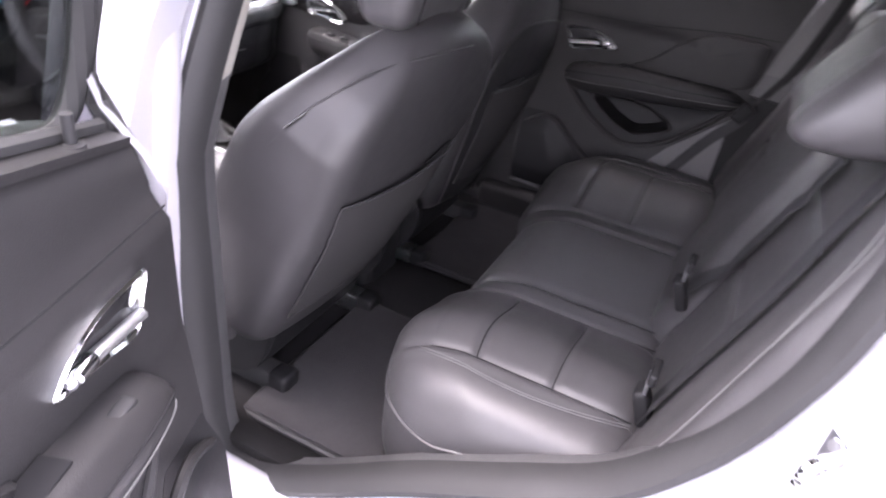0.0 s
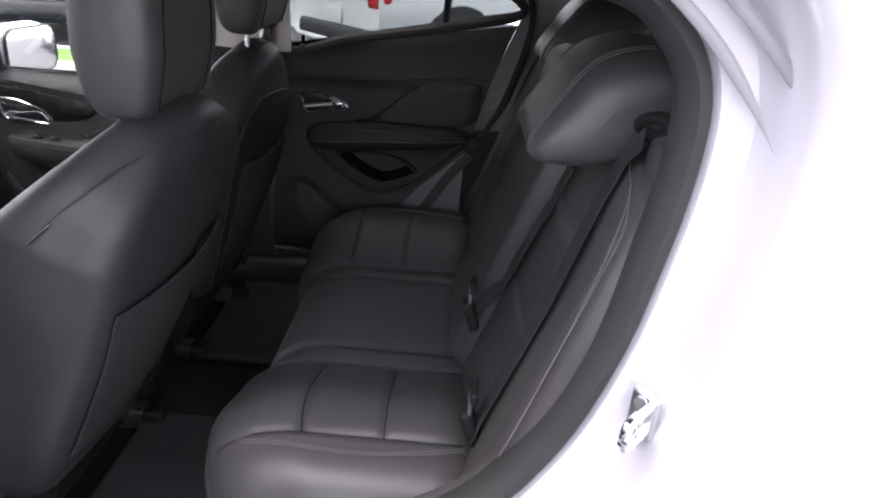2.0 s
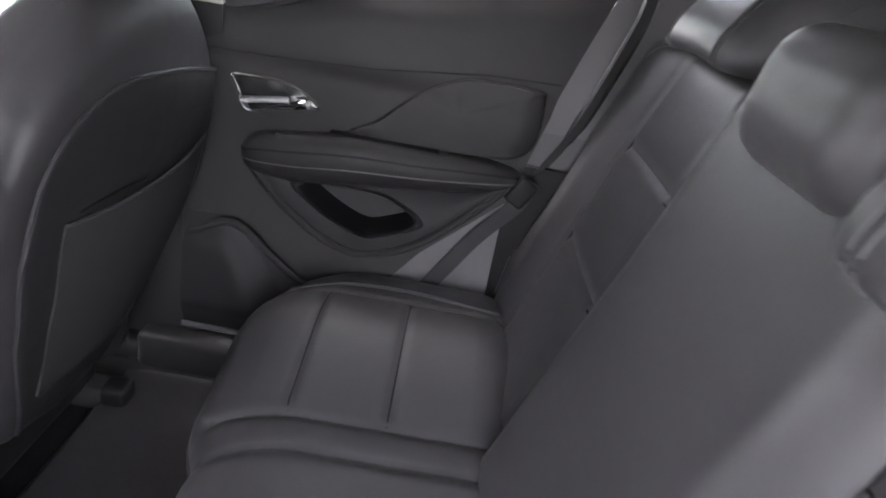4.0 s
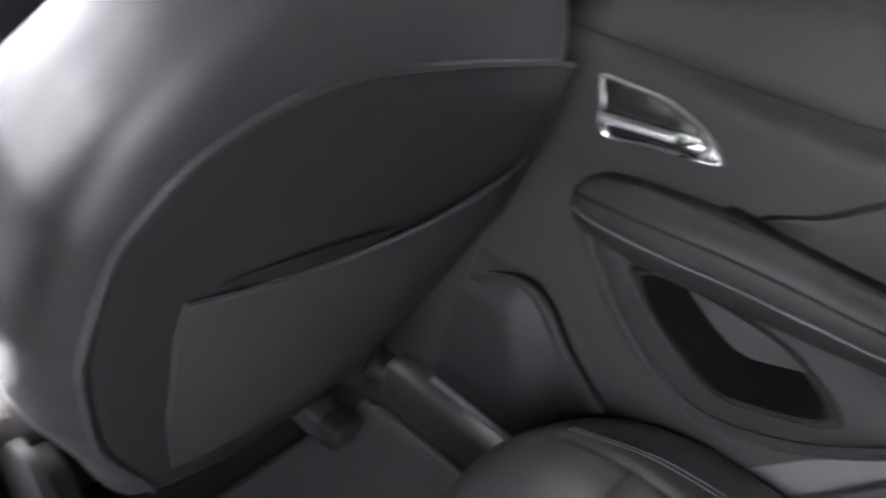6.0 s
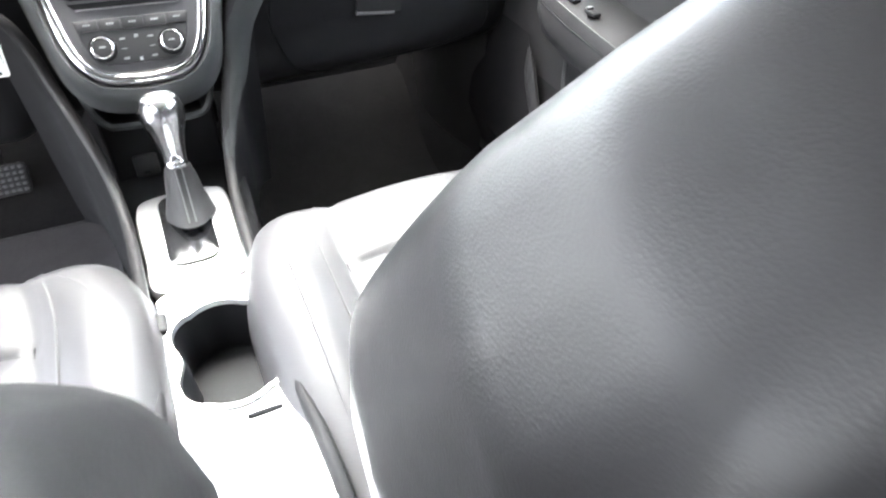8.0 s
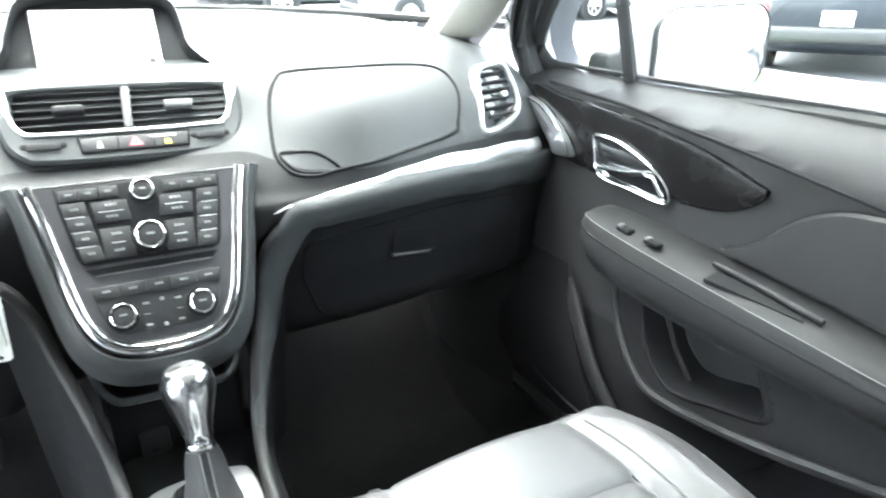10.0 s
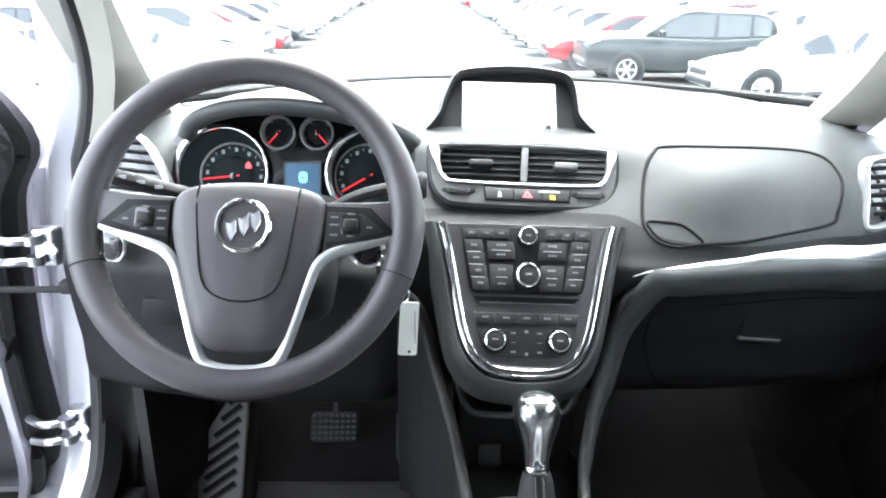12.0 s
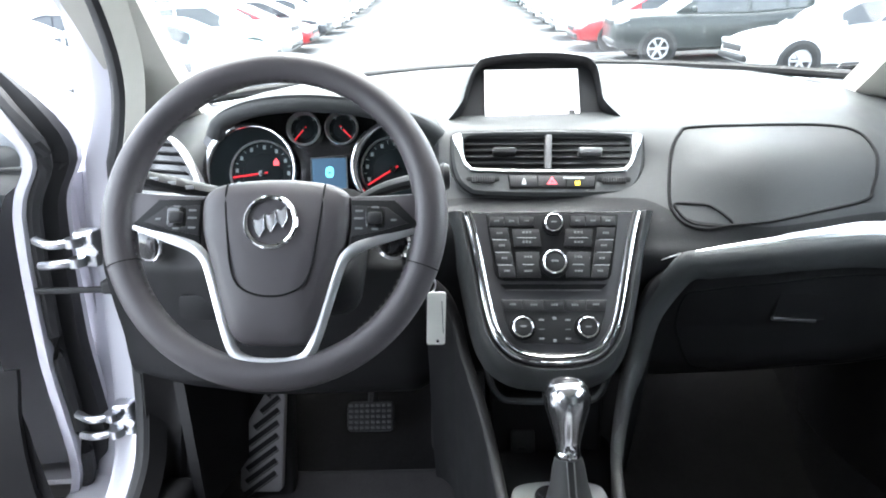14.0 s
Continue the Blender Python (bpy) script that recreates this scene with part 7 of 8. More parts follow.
def front_seat(sx, who, dy, lean, head_y, head_z):
    """A front seat round x = 0; inboard side is -x for the right seat."""
    st = thing("front_seat", "black leather front seat with stitched bolsters, " + who, "car seat", (sx, -0.36 + dy, 0.43), "front seats")
    place = Matrix.Translation((sx, dy, 0))
    inb = 1 if sx < 0 else -1

    place_c = Matrix.Translation((sx - (0.038 if sx > 0 else 0), dy, 0))

    def cush(p):
        x, y, z = p
        top = smooth(-0.02, 0.06, z)
        f = smooth(0.05, 0.25, y)
        x2 = x * (1 - 0.16 * f * f) * (1 - (0.10 * smooth(0.05, 0.2, x) if sx > 0 else 0))
        z2 = z + top * (0.028 * smooth(0.12, 0.19, abs(x)) * (1 - 0.7 * f) + 0.012 * math.cos(x * 11) + 0.030 * smooth(-0.25, 0.2, y))
        z2 -= 0.045 * smooth(0.19, 0.25, y) * top
        z2 -= top * 0.0045 * (groove(abs(x) - 0.127) + groove(y - 0.085) * (abs(x) < 0.127) + groove(y + 0.06) * (abs(x) < 0.127))
        return Vector((x2, y, z2))
    part("seat_cushion", rbox((0.50, 0.50, 0.14), 0.055, (54, 54, 4), (0, -0.345, 0.615), 4, cush).moved(place_c), LEATHER, st, "black leather cushion with raised bolsters")
    for sd in (-1, 1):
        pts = [Vector(cush(Vector((sd * 0.150, y / 100, 0.07)))) + Vector((0, -0.345, 0.6155)) for y in range(-22, 20, 2)]
        part("stitching", sweep(pts, 0.0016, 5).moved(place_c), STITCH, st)
        pts = [Vector(cush(Vector((sd * (0.19 - 0.06 * smooth(0.14, 0.24, y / 100)), y / 100, 0.068)))) + Vector((0, -0.345, 0.6155)) for y in range(-22, 23, 2)]
        part("piping", sweep(pts, 0.0022, 5).moved(place_c), LEATHER, st)
    CU = lambda x, y: Vector(cush(Vector((x, y, 0.07)))) + Vector((0, -0.345, 0.6148))
    for line in ([(-0.127, -0.22 + 0.01 * i) for i in range(43)], [(0.127, -0.22 + 0.01 * i) for i in range(43)], [(-0.126 + 0.012 * i, 0.085) for i in range(22)], [(-0.126 + 0.012 * i, -0.06) for i in range(22)]):
        part("seam", sweep([CU(x, y) for x, y in line], 0.0013, 5).moved(place_c), SEAM, st)
    # backrest
    tilt = Matrix.Translation((0, -0.575, 0.63)) @ Matrix.Rotation(radians(lean), 4, 'X')

    def back(p):
        x, y, z = p                      # z from -0.33 to 0.33 along the backrest, y > 0 faces forward
        h = (z + 0.33) / 0.66
        w = table([(0, 0.62), (0.17, 0.72), (0.42, 0.93), (0.6, 1.0), (0.74, 0.96), (0.82, 0.87), (0.88, 0.76), (0.94, 0.62), (1, 0.50)], h)
        if sx < 0 and x > 0:
            w = table([(0, 0.55), (0.17, 0.60), (0.42, 0.66), (0.55, 0.74), (0.62, 0.82), (0.66, 0.94), (0.70, 1.05), (0.75, 1.08), (0.83, 1.02), (0.90, 0.92), (0.96, 0.74), (1, 0.55)], h)
        if sx < 0 and x < 0:
            w = table([(0, 0.94), (0.17, 0.97), (0.42, 1.0), (0.6, 1.0), (0.74, 0.96), (0.82, 0.87), (0.88, 0.76), (0.94, 0.62), (1, 0.50)], h)
        th = table([(0, 1.1), (0.5, 1.05), (0.85, 0.8), (1, 0.6)], h)
        fr = smooth(-0.02, 0.05, y)
        if sx > 0 and x < 0:
            w *= 1 - 0.17 * smooth(0.40, 0.98, h) * lerp(0.15, 1.0, min(1.0, max(0.0, (y + 0.065) / 0.12)))
        bk = 1 - fr
        y2 = y * th + fr * ((0.080 if sx < 0 and x < 0 else 0.045) * smooth(0.13, 0.20, abs(x)) * smooth(1.0, 0.6, h) - 0.008 * groove(abs(x) - 0.13))
        y2 -= bk * (0.020 * math.cos(x * 5.5) + 0.012 * math.sin(math.pi * h))
        y2 += 0.035 * h * h
        return Vector((x * w, y2, z + 0.016 * math.cos(x * 8) * smooth(0.8, 1, h)))
    B = lambda q: place @ tilt @ Matrix.Translation((0, -0.01, 0.31)) @ q
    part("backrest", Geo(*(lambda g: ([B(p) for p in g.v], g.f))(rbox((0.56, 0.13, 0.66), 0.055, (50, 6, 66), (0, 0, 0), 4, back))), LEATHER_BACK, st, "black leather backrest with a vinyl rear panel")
    # raised seam round the rear panel: the driver's runs high round the shoulder
    if sx < 0:
        sm = cat([(-0.245, -0.600, 0.905), (-0.259, -0.633, 0.962), (-0.270, -0.691, 1.036), (-0.257, -0.734, 1.094), (-0.222, -0.779, 1.139), (-0.176, -0.816, 1.171), (-0.098, -0.859, 1.188), (0.020, -0.874, 1.186), (0.098, -0.858, 1.172), (0.170, -0.818, 1.140), (0.215, -0.770, 1.085), (0.225, -0.72, 1.00)], 70)
        part("panel_piping", sweep([p + Vector((sx, dy, 0)) for p in sm], 0.0026, 6), LEATHER_BACK, st, "raised seam round the seat back")
    else:
        ap = cat([(inb * k, h, 0) for k, h in ((0.215, 0.08), (0.243, 0.35), (0.250, 0.62), (0.238, 0.765), (0.198, 0.842), (0.12, 0.872), (0.0, 0.868), (-0.10, 0.855), (-0.20, 0.832), (-0.262, 0.808))], 70)
        arch = [(q.x, -0.066, -0.33 + 0.66 * q.y) for q in ap]
        part("panel_piping", sweep([B(Vector(back(Vector(p))) + Vector((0, -0.001, 0))) for p in arch], 0.0032, 6), LEATHER_BACK, st, "raised seam round the seat back")
        # dark vinyl panel inside the seam
        loop = [Vector((q.x, q.y)) for q in ap] + [Vector((-inb * k, h)) for k, h in ((0.266, 0.70), (0.268, 0.50), (0.262, 0.30), (0.24, 0.10), (0.12, 0.06), (-0.10, 0.06))]
        mid_p = Vector((0, 0.45))
        rings = [[B(Vector(back(Vector((c.x, -0.066, -0.33 + 0.66 * c.y)))) + Vector((0, -0.0016 if i else 0.001, 0))) for c in (mid_p.lerp(q, k) for q in loop)] for i, k in enumerate((1.0, 0.985, 0.93, 0.86, 0.78, 0.68, 0.56, 0.44, 0.3, 0.15, 0.03))]
        part("back_panel", bands(rings, True, (False, True)), VINYL, st, "dark vinyl rear panel")
    # map pocket
    def pocket(u, v):
        x = lerp(-0.192 if inb < 0 else -0.240, 0.225 if inb < 0 else 0.192, u)
        h = lerp(0.20, 0.652 - 0.012 * (sx < 0), v)
        q = back(Vector((x, -0.065, -0.33 + 0.66 * h)))
        return B(q + Vector((0, -0.005 - 0.008 * math.sin(math.pi * u) ** 0.7 * v * v, 0)))
    part("map_pocket", surf(pocket, 20, 14, 0.003), RIBBED, st, "ribbed fabric map pocket")
    part("pocket_hem", sweep([Vector(pocket(i / 24, 1.0)) for i in range(25)], 0.0026, 6), LEATHER_BACK, st)
    # No opening is modelled: a solid dark strip paints the mouth's shade.
    part("pocket_mouth_shade", sweep([Vector(pocket(k, 1.0)) + Vector((0, 0.002, 0.009)) for k in ([0.05 + 0.02 * i for i in range(20)] if inb < 0 else [0.95 - 0.02 * i for i in range(20)])], 0.008, 6, flat=0.35, up=(0, -1, 0), taper=lambda t: 0.05 + math.sin(math.pi * t) ** 0.7), SEAM, st, "dark strip for the shade in the sagging pocket's mouth")
    # outer seam along the shoulder, with the small sewn tag
    tag_m = axes((sx + inb * -0.256, -0.7345 + dy, 1.0945), (0.03, -0.045, 0.045), (-0.8, -0.5, 0.2))
    part("sewn_tag", rbox((0.040, 0.014, 0.004), 0.0015, (1, 1, 1)).moved(tag_m), GLOSS, st, "small black sewn-in tag")
    # headrest on two posts
    H = lambda q: Matrix.Translation((sx, head_y, head_z)) @ Matrix.Rotation(radians(2), 4, 'X') @ q

    def head(p):
        x, y, z = p
        k = 1 - 0.07 * smooth(0.0, -0.11, z) - 0.06 * smooth(0.02, 0.12, z)
        return Vector((x * k, y * (1 - 0.25 * smooth(0.0, -0.11, z)) + 0.012 * math.cos(x * 9), z - 0.006 * groove(abs(x) - 0.088)))
    part("headrest", Geo(*(lambda g: ([H(p + Vector((0, 0, 0.10))) for p in g.v], g.f))(rbox((0.292, 0.125, 0.215), 0.040, (30, 8, 16), (0, 0, 0), 4, head))), LEATHER, st, "black leather headrest")
    for sd in (-1, 1):
        part("headrest_post", sweep([H(Vector((sd * 0.062, 0.0, z))) for z in (0.05, 0.0, -0.05, -0.12)], 0.0065, 10), CHROME, st, "notched chrome post")
        part("post_collar", rev([(0.016, 0), (0.016, 0.006), (0.010, 0.012)], 14, Matrix.Translation((sx + sd * 0.062, head_y + 0.004, 1.185))), DASH_LOW, st)
        part("headrest_seam", sweep([H(head(Vector((sd * 0.094, yy, zz))) + Vector((0, 0, 0.10))) for yy, zz in [(-0.063, -0.09 + 0.01 * i) for i in range(17)] + [(-0.055 + 0.01 * i, 0.1065) for i in range(11)]], 0.0018, 5), SEAM, st)
    # base, side shields, rails and hinge caps
    part("seat_base", rbox((0.40, 0.46, 0.10), 0.02, (2, 2, 1), (0, -0.37, 0.515)).moved(place), DASH_LOW, st)
    for sd in (-1, 1):
        part("side_shield", plate(cat([(-0.60, 0.50), (-0.66, 0.62), (-0.60, 0.68), (-0.45, 0.64), (-0.20, 0.60), (-0.13, 0.54), (-0.20, 0.49), (-0.4, 0.48)], 32, True), 0.03, 0.01, place @ axes((sd * 0.20, 0, 0), (0, 1, 0), (0, 0, 1)) if sd > 0 else place @ axes((-0.23, 0, 0), (0, 1, 0), (0, 0, 1))), DASH_LOW, st, "black plastic seat shield")
        part("seat_rail", rbox((0.05, 0.62, 0.05), 0.008, (1, 1, 1), (sd * 0.17, -0.36, 0.455)).moved(place), STEEL if sd == inb else RUBBER, st, "steel seat runner")
        part("rail_cover", rbox((0.055, 0.05, 0.05), 0.012, (1, 1, 1), (sd * 0.17, -0.650, 0.458)).moved(place), DASH_LOW, st)
        part("hinge_cap", rev([(0.045, 0), (0.045, 0.012), (0.036, 0.02), (0.0, 0.022)], 24, place @ Matrix.Translation((sd * 0.225, -0.605, 0.655)) @ Matrix.Rotation(radians(90 * sd), 4, 'Y')), TRIM, st)
    return st


front_seat(-SX + 0.020, "driver's side", 0.0, 25, -0.795, 1.225)
front_seat(SX, "passenger side", 0.0, 20, -0.772, 1.285)

# rear bench
bench = thing("rear_bench", "black leather rear bench with quilted seams for three", "car seat", (0, -1.2, 0.43))


NEAR = [(0.0, 0.0), (0.205, 0.120), (0.262, 0.185), (0.515, 0.472), (0.625, 0.625)]


def canon(x):
    """Bench width as panels: the driver's side is sewn a little further out."""
    return table(NEAR, -x) if x < 0 else x


def uncanon(a, sd):
    return sd * (table([(q, p) for p, q in NEAR], a) if sd < 0 else a)


def bench_fn(p):
    x, y, z = p                                   # y > 0 to the front
    bx = abs(x)
    ax = abs(canon(x))
    top = smooth(-0.05, 0.09, z)
    f = smooth(0.08, 0.235, y)
    seat = smooth(0.13, 0.22, ax)
    ys = 0.0 if x < 0 else 0.028
    y2 = y - 0.03 * (1 - seat) * smooth(-0.1, 0.235, y) - 0.11 * max(0.0, (bx - 0.40) / 0.225) ** 2.6 * smooth(-0.15, 0.235, y)
    z2 = z + top * (0.020 * seat * math.sin(math.pi * min(1, max(0, (ax - 0.17) / 0.34))) + 0.006 * (1 - seat) + 0.034 * smooth(0.22, 0.42, ax) - 0.030 * f)
    inner = smooth(0.195, 0.21, ax) * smooth(0.475, 0.46, ax)
    z2 -= top * 0.0055 * (groove(ax - 0.472, 0.007) + groove(ax - 0.185) + 1.3 * groove(ax - 0.120, 0.009) * (y > -0.3) + inner * (groove(y - 0.07 - ys, 0.007) + groove(y + 0.07 - ys, 0.007)))
    z2 -= top * 0.006 * inner * groove(y - 0.19)
    z2 += top * 0.0022 * inner * (math.sin(23 * x + 3 * y) * math.sin(17 * y + 5 * x))
    return Vector((x, y2, z2))


part("bench_cushion", rbox((1.25, 0.47, 0.27), 0.075, (160, 56, 6), (0, -1.135, 0.600), 4, bench_fn), LEATHER, bench, "black leather bench cushion, sewn in panels")
for sd in (-1, 1):
    for off in (0.486, 0.493):
        pts = [Vector(bench_fn(Vector((uncanon(off + 0.032 * math.sin(math.pi * (y + 20) / 38), sd), y / 100, 0.136)))) + Vector((0, -1.135, 0.6003)) for y in range(-20, 19)]
        part("stitching", sweep(pts, 0.0010, 5), STITCH, bench)
    rim_p = [(x / 100, 0.2355) for x in range(14, 55, 2)] + [(0.55 + 0.0755 * math.sin(radians(a)), 0.16 + 0.0755 * math.cos(radians(a))) for a in range(0, 91, 9)] + [(0.6255, 0.15 - 0.02 * i) for i in range(18)]
    part("front_piping", sweep([Vector(bench_fn(Vector((sd * x, y, 0.045)))) + Vector((0, -1.135, 0.600)) for x, y in rim_p], 0.0032, 6), LEATHER, bench, "sewn piping round the cushion front")

for sd in (-1, 1):
    SB = lambda x, y: Vector(bench_fn(Vector((uncanon(x, sd), y, 0.135)))) + Vector((0, -1.135, 0.6004))
    ys = 0.0 if sd < 0 else 0.028
    for line in ([(0.472, -0.2 + 0.01 * i) for i in range(37)], [(0.185, -0.2 + 0.01 * i) for i in range(37)], [(0.120, -0.2 + 0.01 * i) for i in range(37)],
                 [(0.19 + 0.014 * i, 0.07 + ys) for i in range(21)], [(0.19 + 0.014 * i, -0.07 + ys) for i in range(21)]):
        part("seam", sweep([SB(x, y) for x, y in line], 0.0013, 5), SEAM, bench)

RAKE = radians(18.5)
BK = Matrix.Translation((0, -1.306, 0.68)) @ Matrix.Rotation(RAKE, 4, 'X')


def back_fn(lo, hi):
    mid, hw = (lo + hi) / 2, (hi - lo) / 2

    def fn(p):
        x, y, z = p                               # z from 0, y > 0 forward
        X = x + mid
        ax = abs(X)
        fr = smooth(-0.02, 0.05, y)
        seat = smooth(0.16, 0.24, ax)
        y2 = y + fr * (0.018 * (1 - seat) + 0.014 * smooth(0.50, 0.58, ax) - 0.012 * seat)
        inner = smooth(0.235, 0.25, ax) * smooth(0.49, 0.475, ax)
        y2 -= fr * 0.0070 * (groove(ax - 0.485, 0.008) + 0.6 * groove(ax - 0.645, 0.008) + groove(ax - 0.225, 0.008) + inner * (groove(z - 0.15, 0.008) + groove(z + 0.02, 0.008)))
        y2 += fr * 0.0020 * math.sin(21 * X + 4 * z) * math.sin(15 * z + 6 * X)
        X -= 0.07 * smooth(0.55, 0.685, X) * smooth(-0.13, -0.24, z)
        return Vector((X * (1 - 0.025 * smooth(0.1, 0.3, z)), y2, z - 0.006 * smooth(0.50, 0.64, ax) * smooth(0.2, 0.32, z)))
    return fn


for lo, hi, nm in ((-0.69, 0.195, "backrest_wide"), (0.20, 0.685, "backrest_narrow")):
    g = rbox((hi - lo, 0.15, 0.66), 0.045, (int((hi - lo) * 130), 6, 80), (0, 0, 0.01), 4, back_fn(lo, hi))
    part("backrest", Geo([BK @ (p + Vector((0, -0.075, 0.30))) for p in g.v], g.f), LEATHER, bench, "black leather split backrest")
for sd in (-1, 1):
    fn = back_fn(-0.66, 0.66)
    fp = lambda x, s_, lift: BK @ (fn(Vector((sd * x, 0.075, s_ - 0.30))) + Vector((0, -0.075 + lift, 0.30)))
    for k in (0.0, 0.009):
        line = cat([(0.548 + k * 0.3, 0.612, 0), (0.600 + k * 0.5, 0.600 - k * 0.3, 0), (0.628 + k, 0.570, 0), (0.638 + k, 0.52, 0), (0.642 + k, 0.44, 0), (0.648 + k, 0.34, 0), (0.650 + k, 0.20, 0), (0.648 + k, 0.08, 0)], 60)
        part("stitching", sweep([fp(p.x, p.y, 0.0010) for p in line], 0.0011, 5), STITCH, bench)
    for line in ([(0.485, 0.06 + 0.0142 * i) for i in range(38)], [(0.225, 0.06 + 0.0142 * i) for i in range(38)], [(0.226 + 0.0130 * i, 0.45) for i in range(21)], [(0.226 + 0.0130 * i, 0.28) for i in range(21)]):
        part("seam", sweep([fp(x, z, 0.0008) for x, z in line], 0.0014, 5), SEAM, bench)
    # headrests that sit low over the backrest
    prof = cat([(0, -1.385, 1.235), (0, -1.44, 1.232), (0, -1.50, 1.245), (0, -1.58, 1.29), (0, -1.62, 1.355), (0, -1.585, 1.388), (0, -1.52, 1.395), (0, -1.455, 1.372), (0, -1.408, 1.31), (0, -1.380, 1.262)], 44, True)
    if sd > 0:
        prof = [p + Vector((0, -0.085, 0.035)) for p in prof]
    mid = sum(prof, Vector()) / len(prof)

    def slice_at(x, grow=1.0):
        k = max(0.02, 1 - abs(x / 0.157) ** 7) ** 0.33 * (1 - 0.018 * groove(abs(x) - 0.097, 0.004)) * grow
        return [mid + (p - mid) * k + Vector((sd * 0.345 + x, 0, -0.010 * (x / 0.147) ** 2)) for p in prof]
    xs = [0.157 * math.sin(math.pi / 2 * (i / 24 - 1)) for i in range(49)]
    hb = part("rear_headrest", bands([slice_at(x) for x in xs], True, (True, True)), LEATHER, bench, "low wedge-shaped black leather rear headrest")
    for k in (-1, 1):
        for off in (0.091, 0.103):
            lp = slice_at(k * off, 1.004)
            part("headrest_stitching", sweep(lp[26:44] + lp[:2], 0.0011, 5), STITCH, hb)
part("centre_headrest", rbox((0.22, 0.11, 0.13), 0.045, (12, 6, 6), (0, 0, 0), 4).moved(Matrix.Translation((0.0, -1.50, 1.27)) @ Matrix.Rotation(radians(10), 4, 'X')), LEATHER, bench)
# light grey trim between the bench and the closed rear door, crossed by the lap belt
qt = thing("wheel_arch_trim", "light grey moulded trim beside the rear bench", "trim panel", (0.64, -1.25, 0.55))
LGT = mat("light_grey_trim", (0.10, 0.098, 0.102), 0.5, 0, 0.08, 30, 0.15, 500)
part("moulding", surf(lambda u, v: (0.624 + 0.006 * v, lerp(lerp(-1.00, -1.22, v), -1.312, u), lerp(0.50, 0.98, v)), 10, 14, -0.015), LGT, qt)
part("gap_backing", surf(lambda u, v: (0.648, lerp(-1.29, -1.60, u), lerp(0.50, 1.0, v)), 4, 4, 0.012), DASH_LOW, qt, "black trim behind the bench")
part("upper_moulding", surf(lambda u, v: (0.668 + 0.01 * v, lerp(-1.34, -1.66, u) - 0.14 * v, lerp(1.06, 1.44, v)), 6, 10, 0.012), LGT, qt, "light grey pillar trim")
part("lower_moulding", surf(lambda u, v: (0.664 + 0.004 * v, lerp(-1.30, -1.62, u) - 0.03 * v, lerp(0.94, 1.062, v)), 6, 4, 0.012), GREYTRIM, qt, "grey pillar trim")
bt = thing("lap_belt", "black lap belt webbing with its anchor", "seat belt", (0.6, -1.28, 0.75), "seat belts")
w = cat([(0.606, -1.340, 0.955), (0.600, -1.329, 0.935), (0.598, -1.272, 0.866), (0.596, -1.215, 0.775), (0.594, -1.17, 0.71)], 14)
part("webbing", sweep(w, 0.016, 8, flat=0.12, up=(1, 0, 0)), WEB, bt)
part("anchor_sleeve", rbox((0.022, 0.04, 0.055), 0.008, (1, 1, 1)).moved(Matrix.Translation((0.600, -1.335, 0.965)) @ Matrix.Rotation(radians(30), 4, 'X')), DASH_LOW, bt)
bg = thing("belt_guide", "grey plastic seat belt guide on the seat shoulder", "belt guide", (-0.60, -1.51, 1.30))
part("loop", sweep(cat([(-0.555, -1.495, 1.312), (-0.60, -1.505, 1.330), (-0.64, -1.515, 1.328), (-0.65, -1.54, 1.314), (-0.61, -1.54, 1.300), (-0.565, -1.515, 1.298)], 30, True), 0.008, 8, True), DASH_LOW, bg)
part("foot", rbox((0.08, 0.05, 0.06), 0.018, (1, 1, 1), (-0.60, -1.53, 1.275)), LEATHER, bg)
# belts that lie against the backrest, with buckles
fnb = back_fn(-0.625, 0.625)


def on_back(x, s, lift=0.004):
    q = fnb(Vector((x, 0.075, s - 0.30)))
    return BK @ (q + Vector((0, -0.075 + lift, 0.30)))


BELTS = (("black centre seat belt lying against the backrest", [(-0.300, 0.53), (-0.272, 0.42), (-0.243, 0.313), (-0.205, 0.195), (-0.198, 0.150)], 0.022),
         ("black outer seat belt slanting from its shoulder guide to the buckle", [(-0.590, 0.655), (-0.545, 0.610), (-0.515, 0.562), (-0.508, 0.47), (-0.518, 0.365), (-0.522, 0.25), (-0.518, 0.175), (-0.520, 0.120)], 0.023))
for lab, way, wd in BELTS:
    sb = thing("seat_belt", lab, "seat belt", (way[-1][0], -1.42, 0.85), "seat belts")
    pts = [on_back(p.x, p.y, 0.012) for p in cat([(a, b, 0) for a, b in way], 36)]
    part("webbing", sweep(pts, wd, 8, flat=0.06, up=(0, 1, 0.3)), WEB, sb, "black woven webbing")
    e = on_back(way[-2][0], way[-2][1], 0.012)
    part("buckle", rbox((0.040, 0.022, 0.065), 0.008, (1, 1, 1)).moved(Matrix.Translation(e + Vector((0, 0.018, -0.03))) @ Matrix.Rotation(radians(-20), 4, 'X')), DASH_LOW, sb, "black buckle")
    part("tongue", rbox((0.034, 0.006, 0.026), 0.002, (1, 1, 1), tuple(e + Vector((0, 0.022, 0.012)))), STEEL, sb, "steel belt tongue")
    part("tongue_grip", rbox((0.050, 0.012, 0.020), 0.004, (1, 1, 1), tuple(e + Vector((0, 0.018, 0.032)))), DASH_LOW, sb, "black tongue grip")


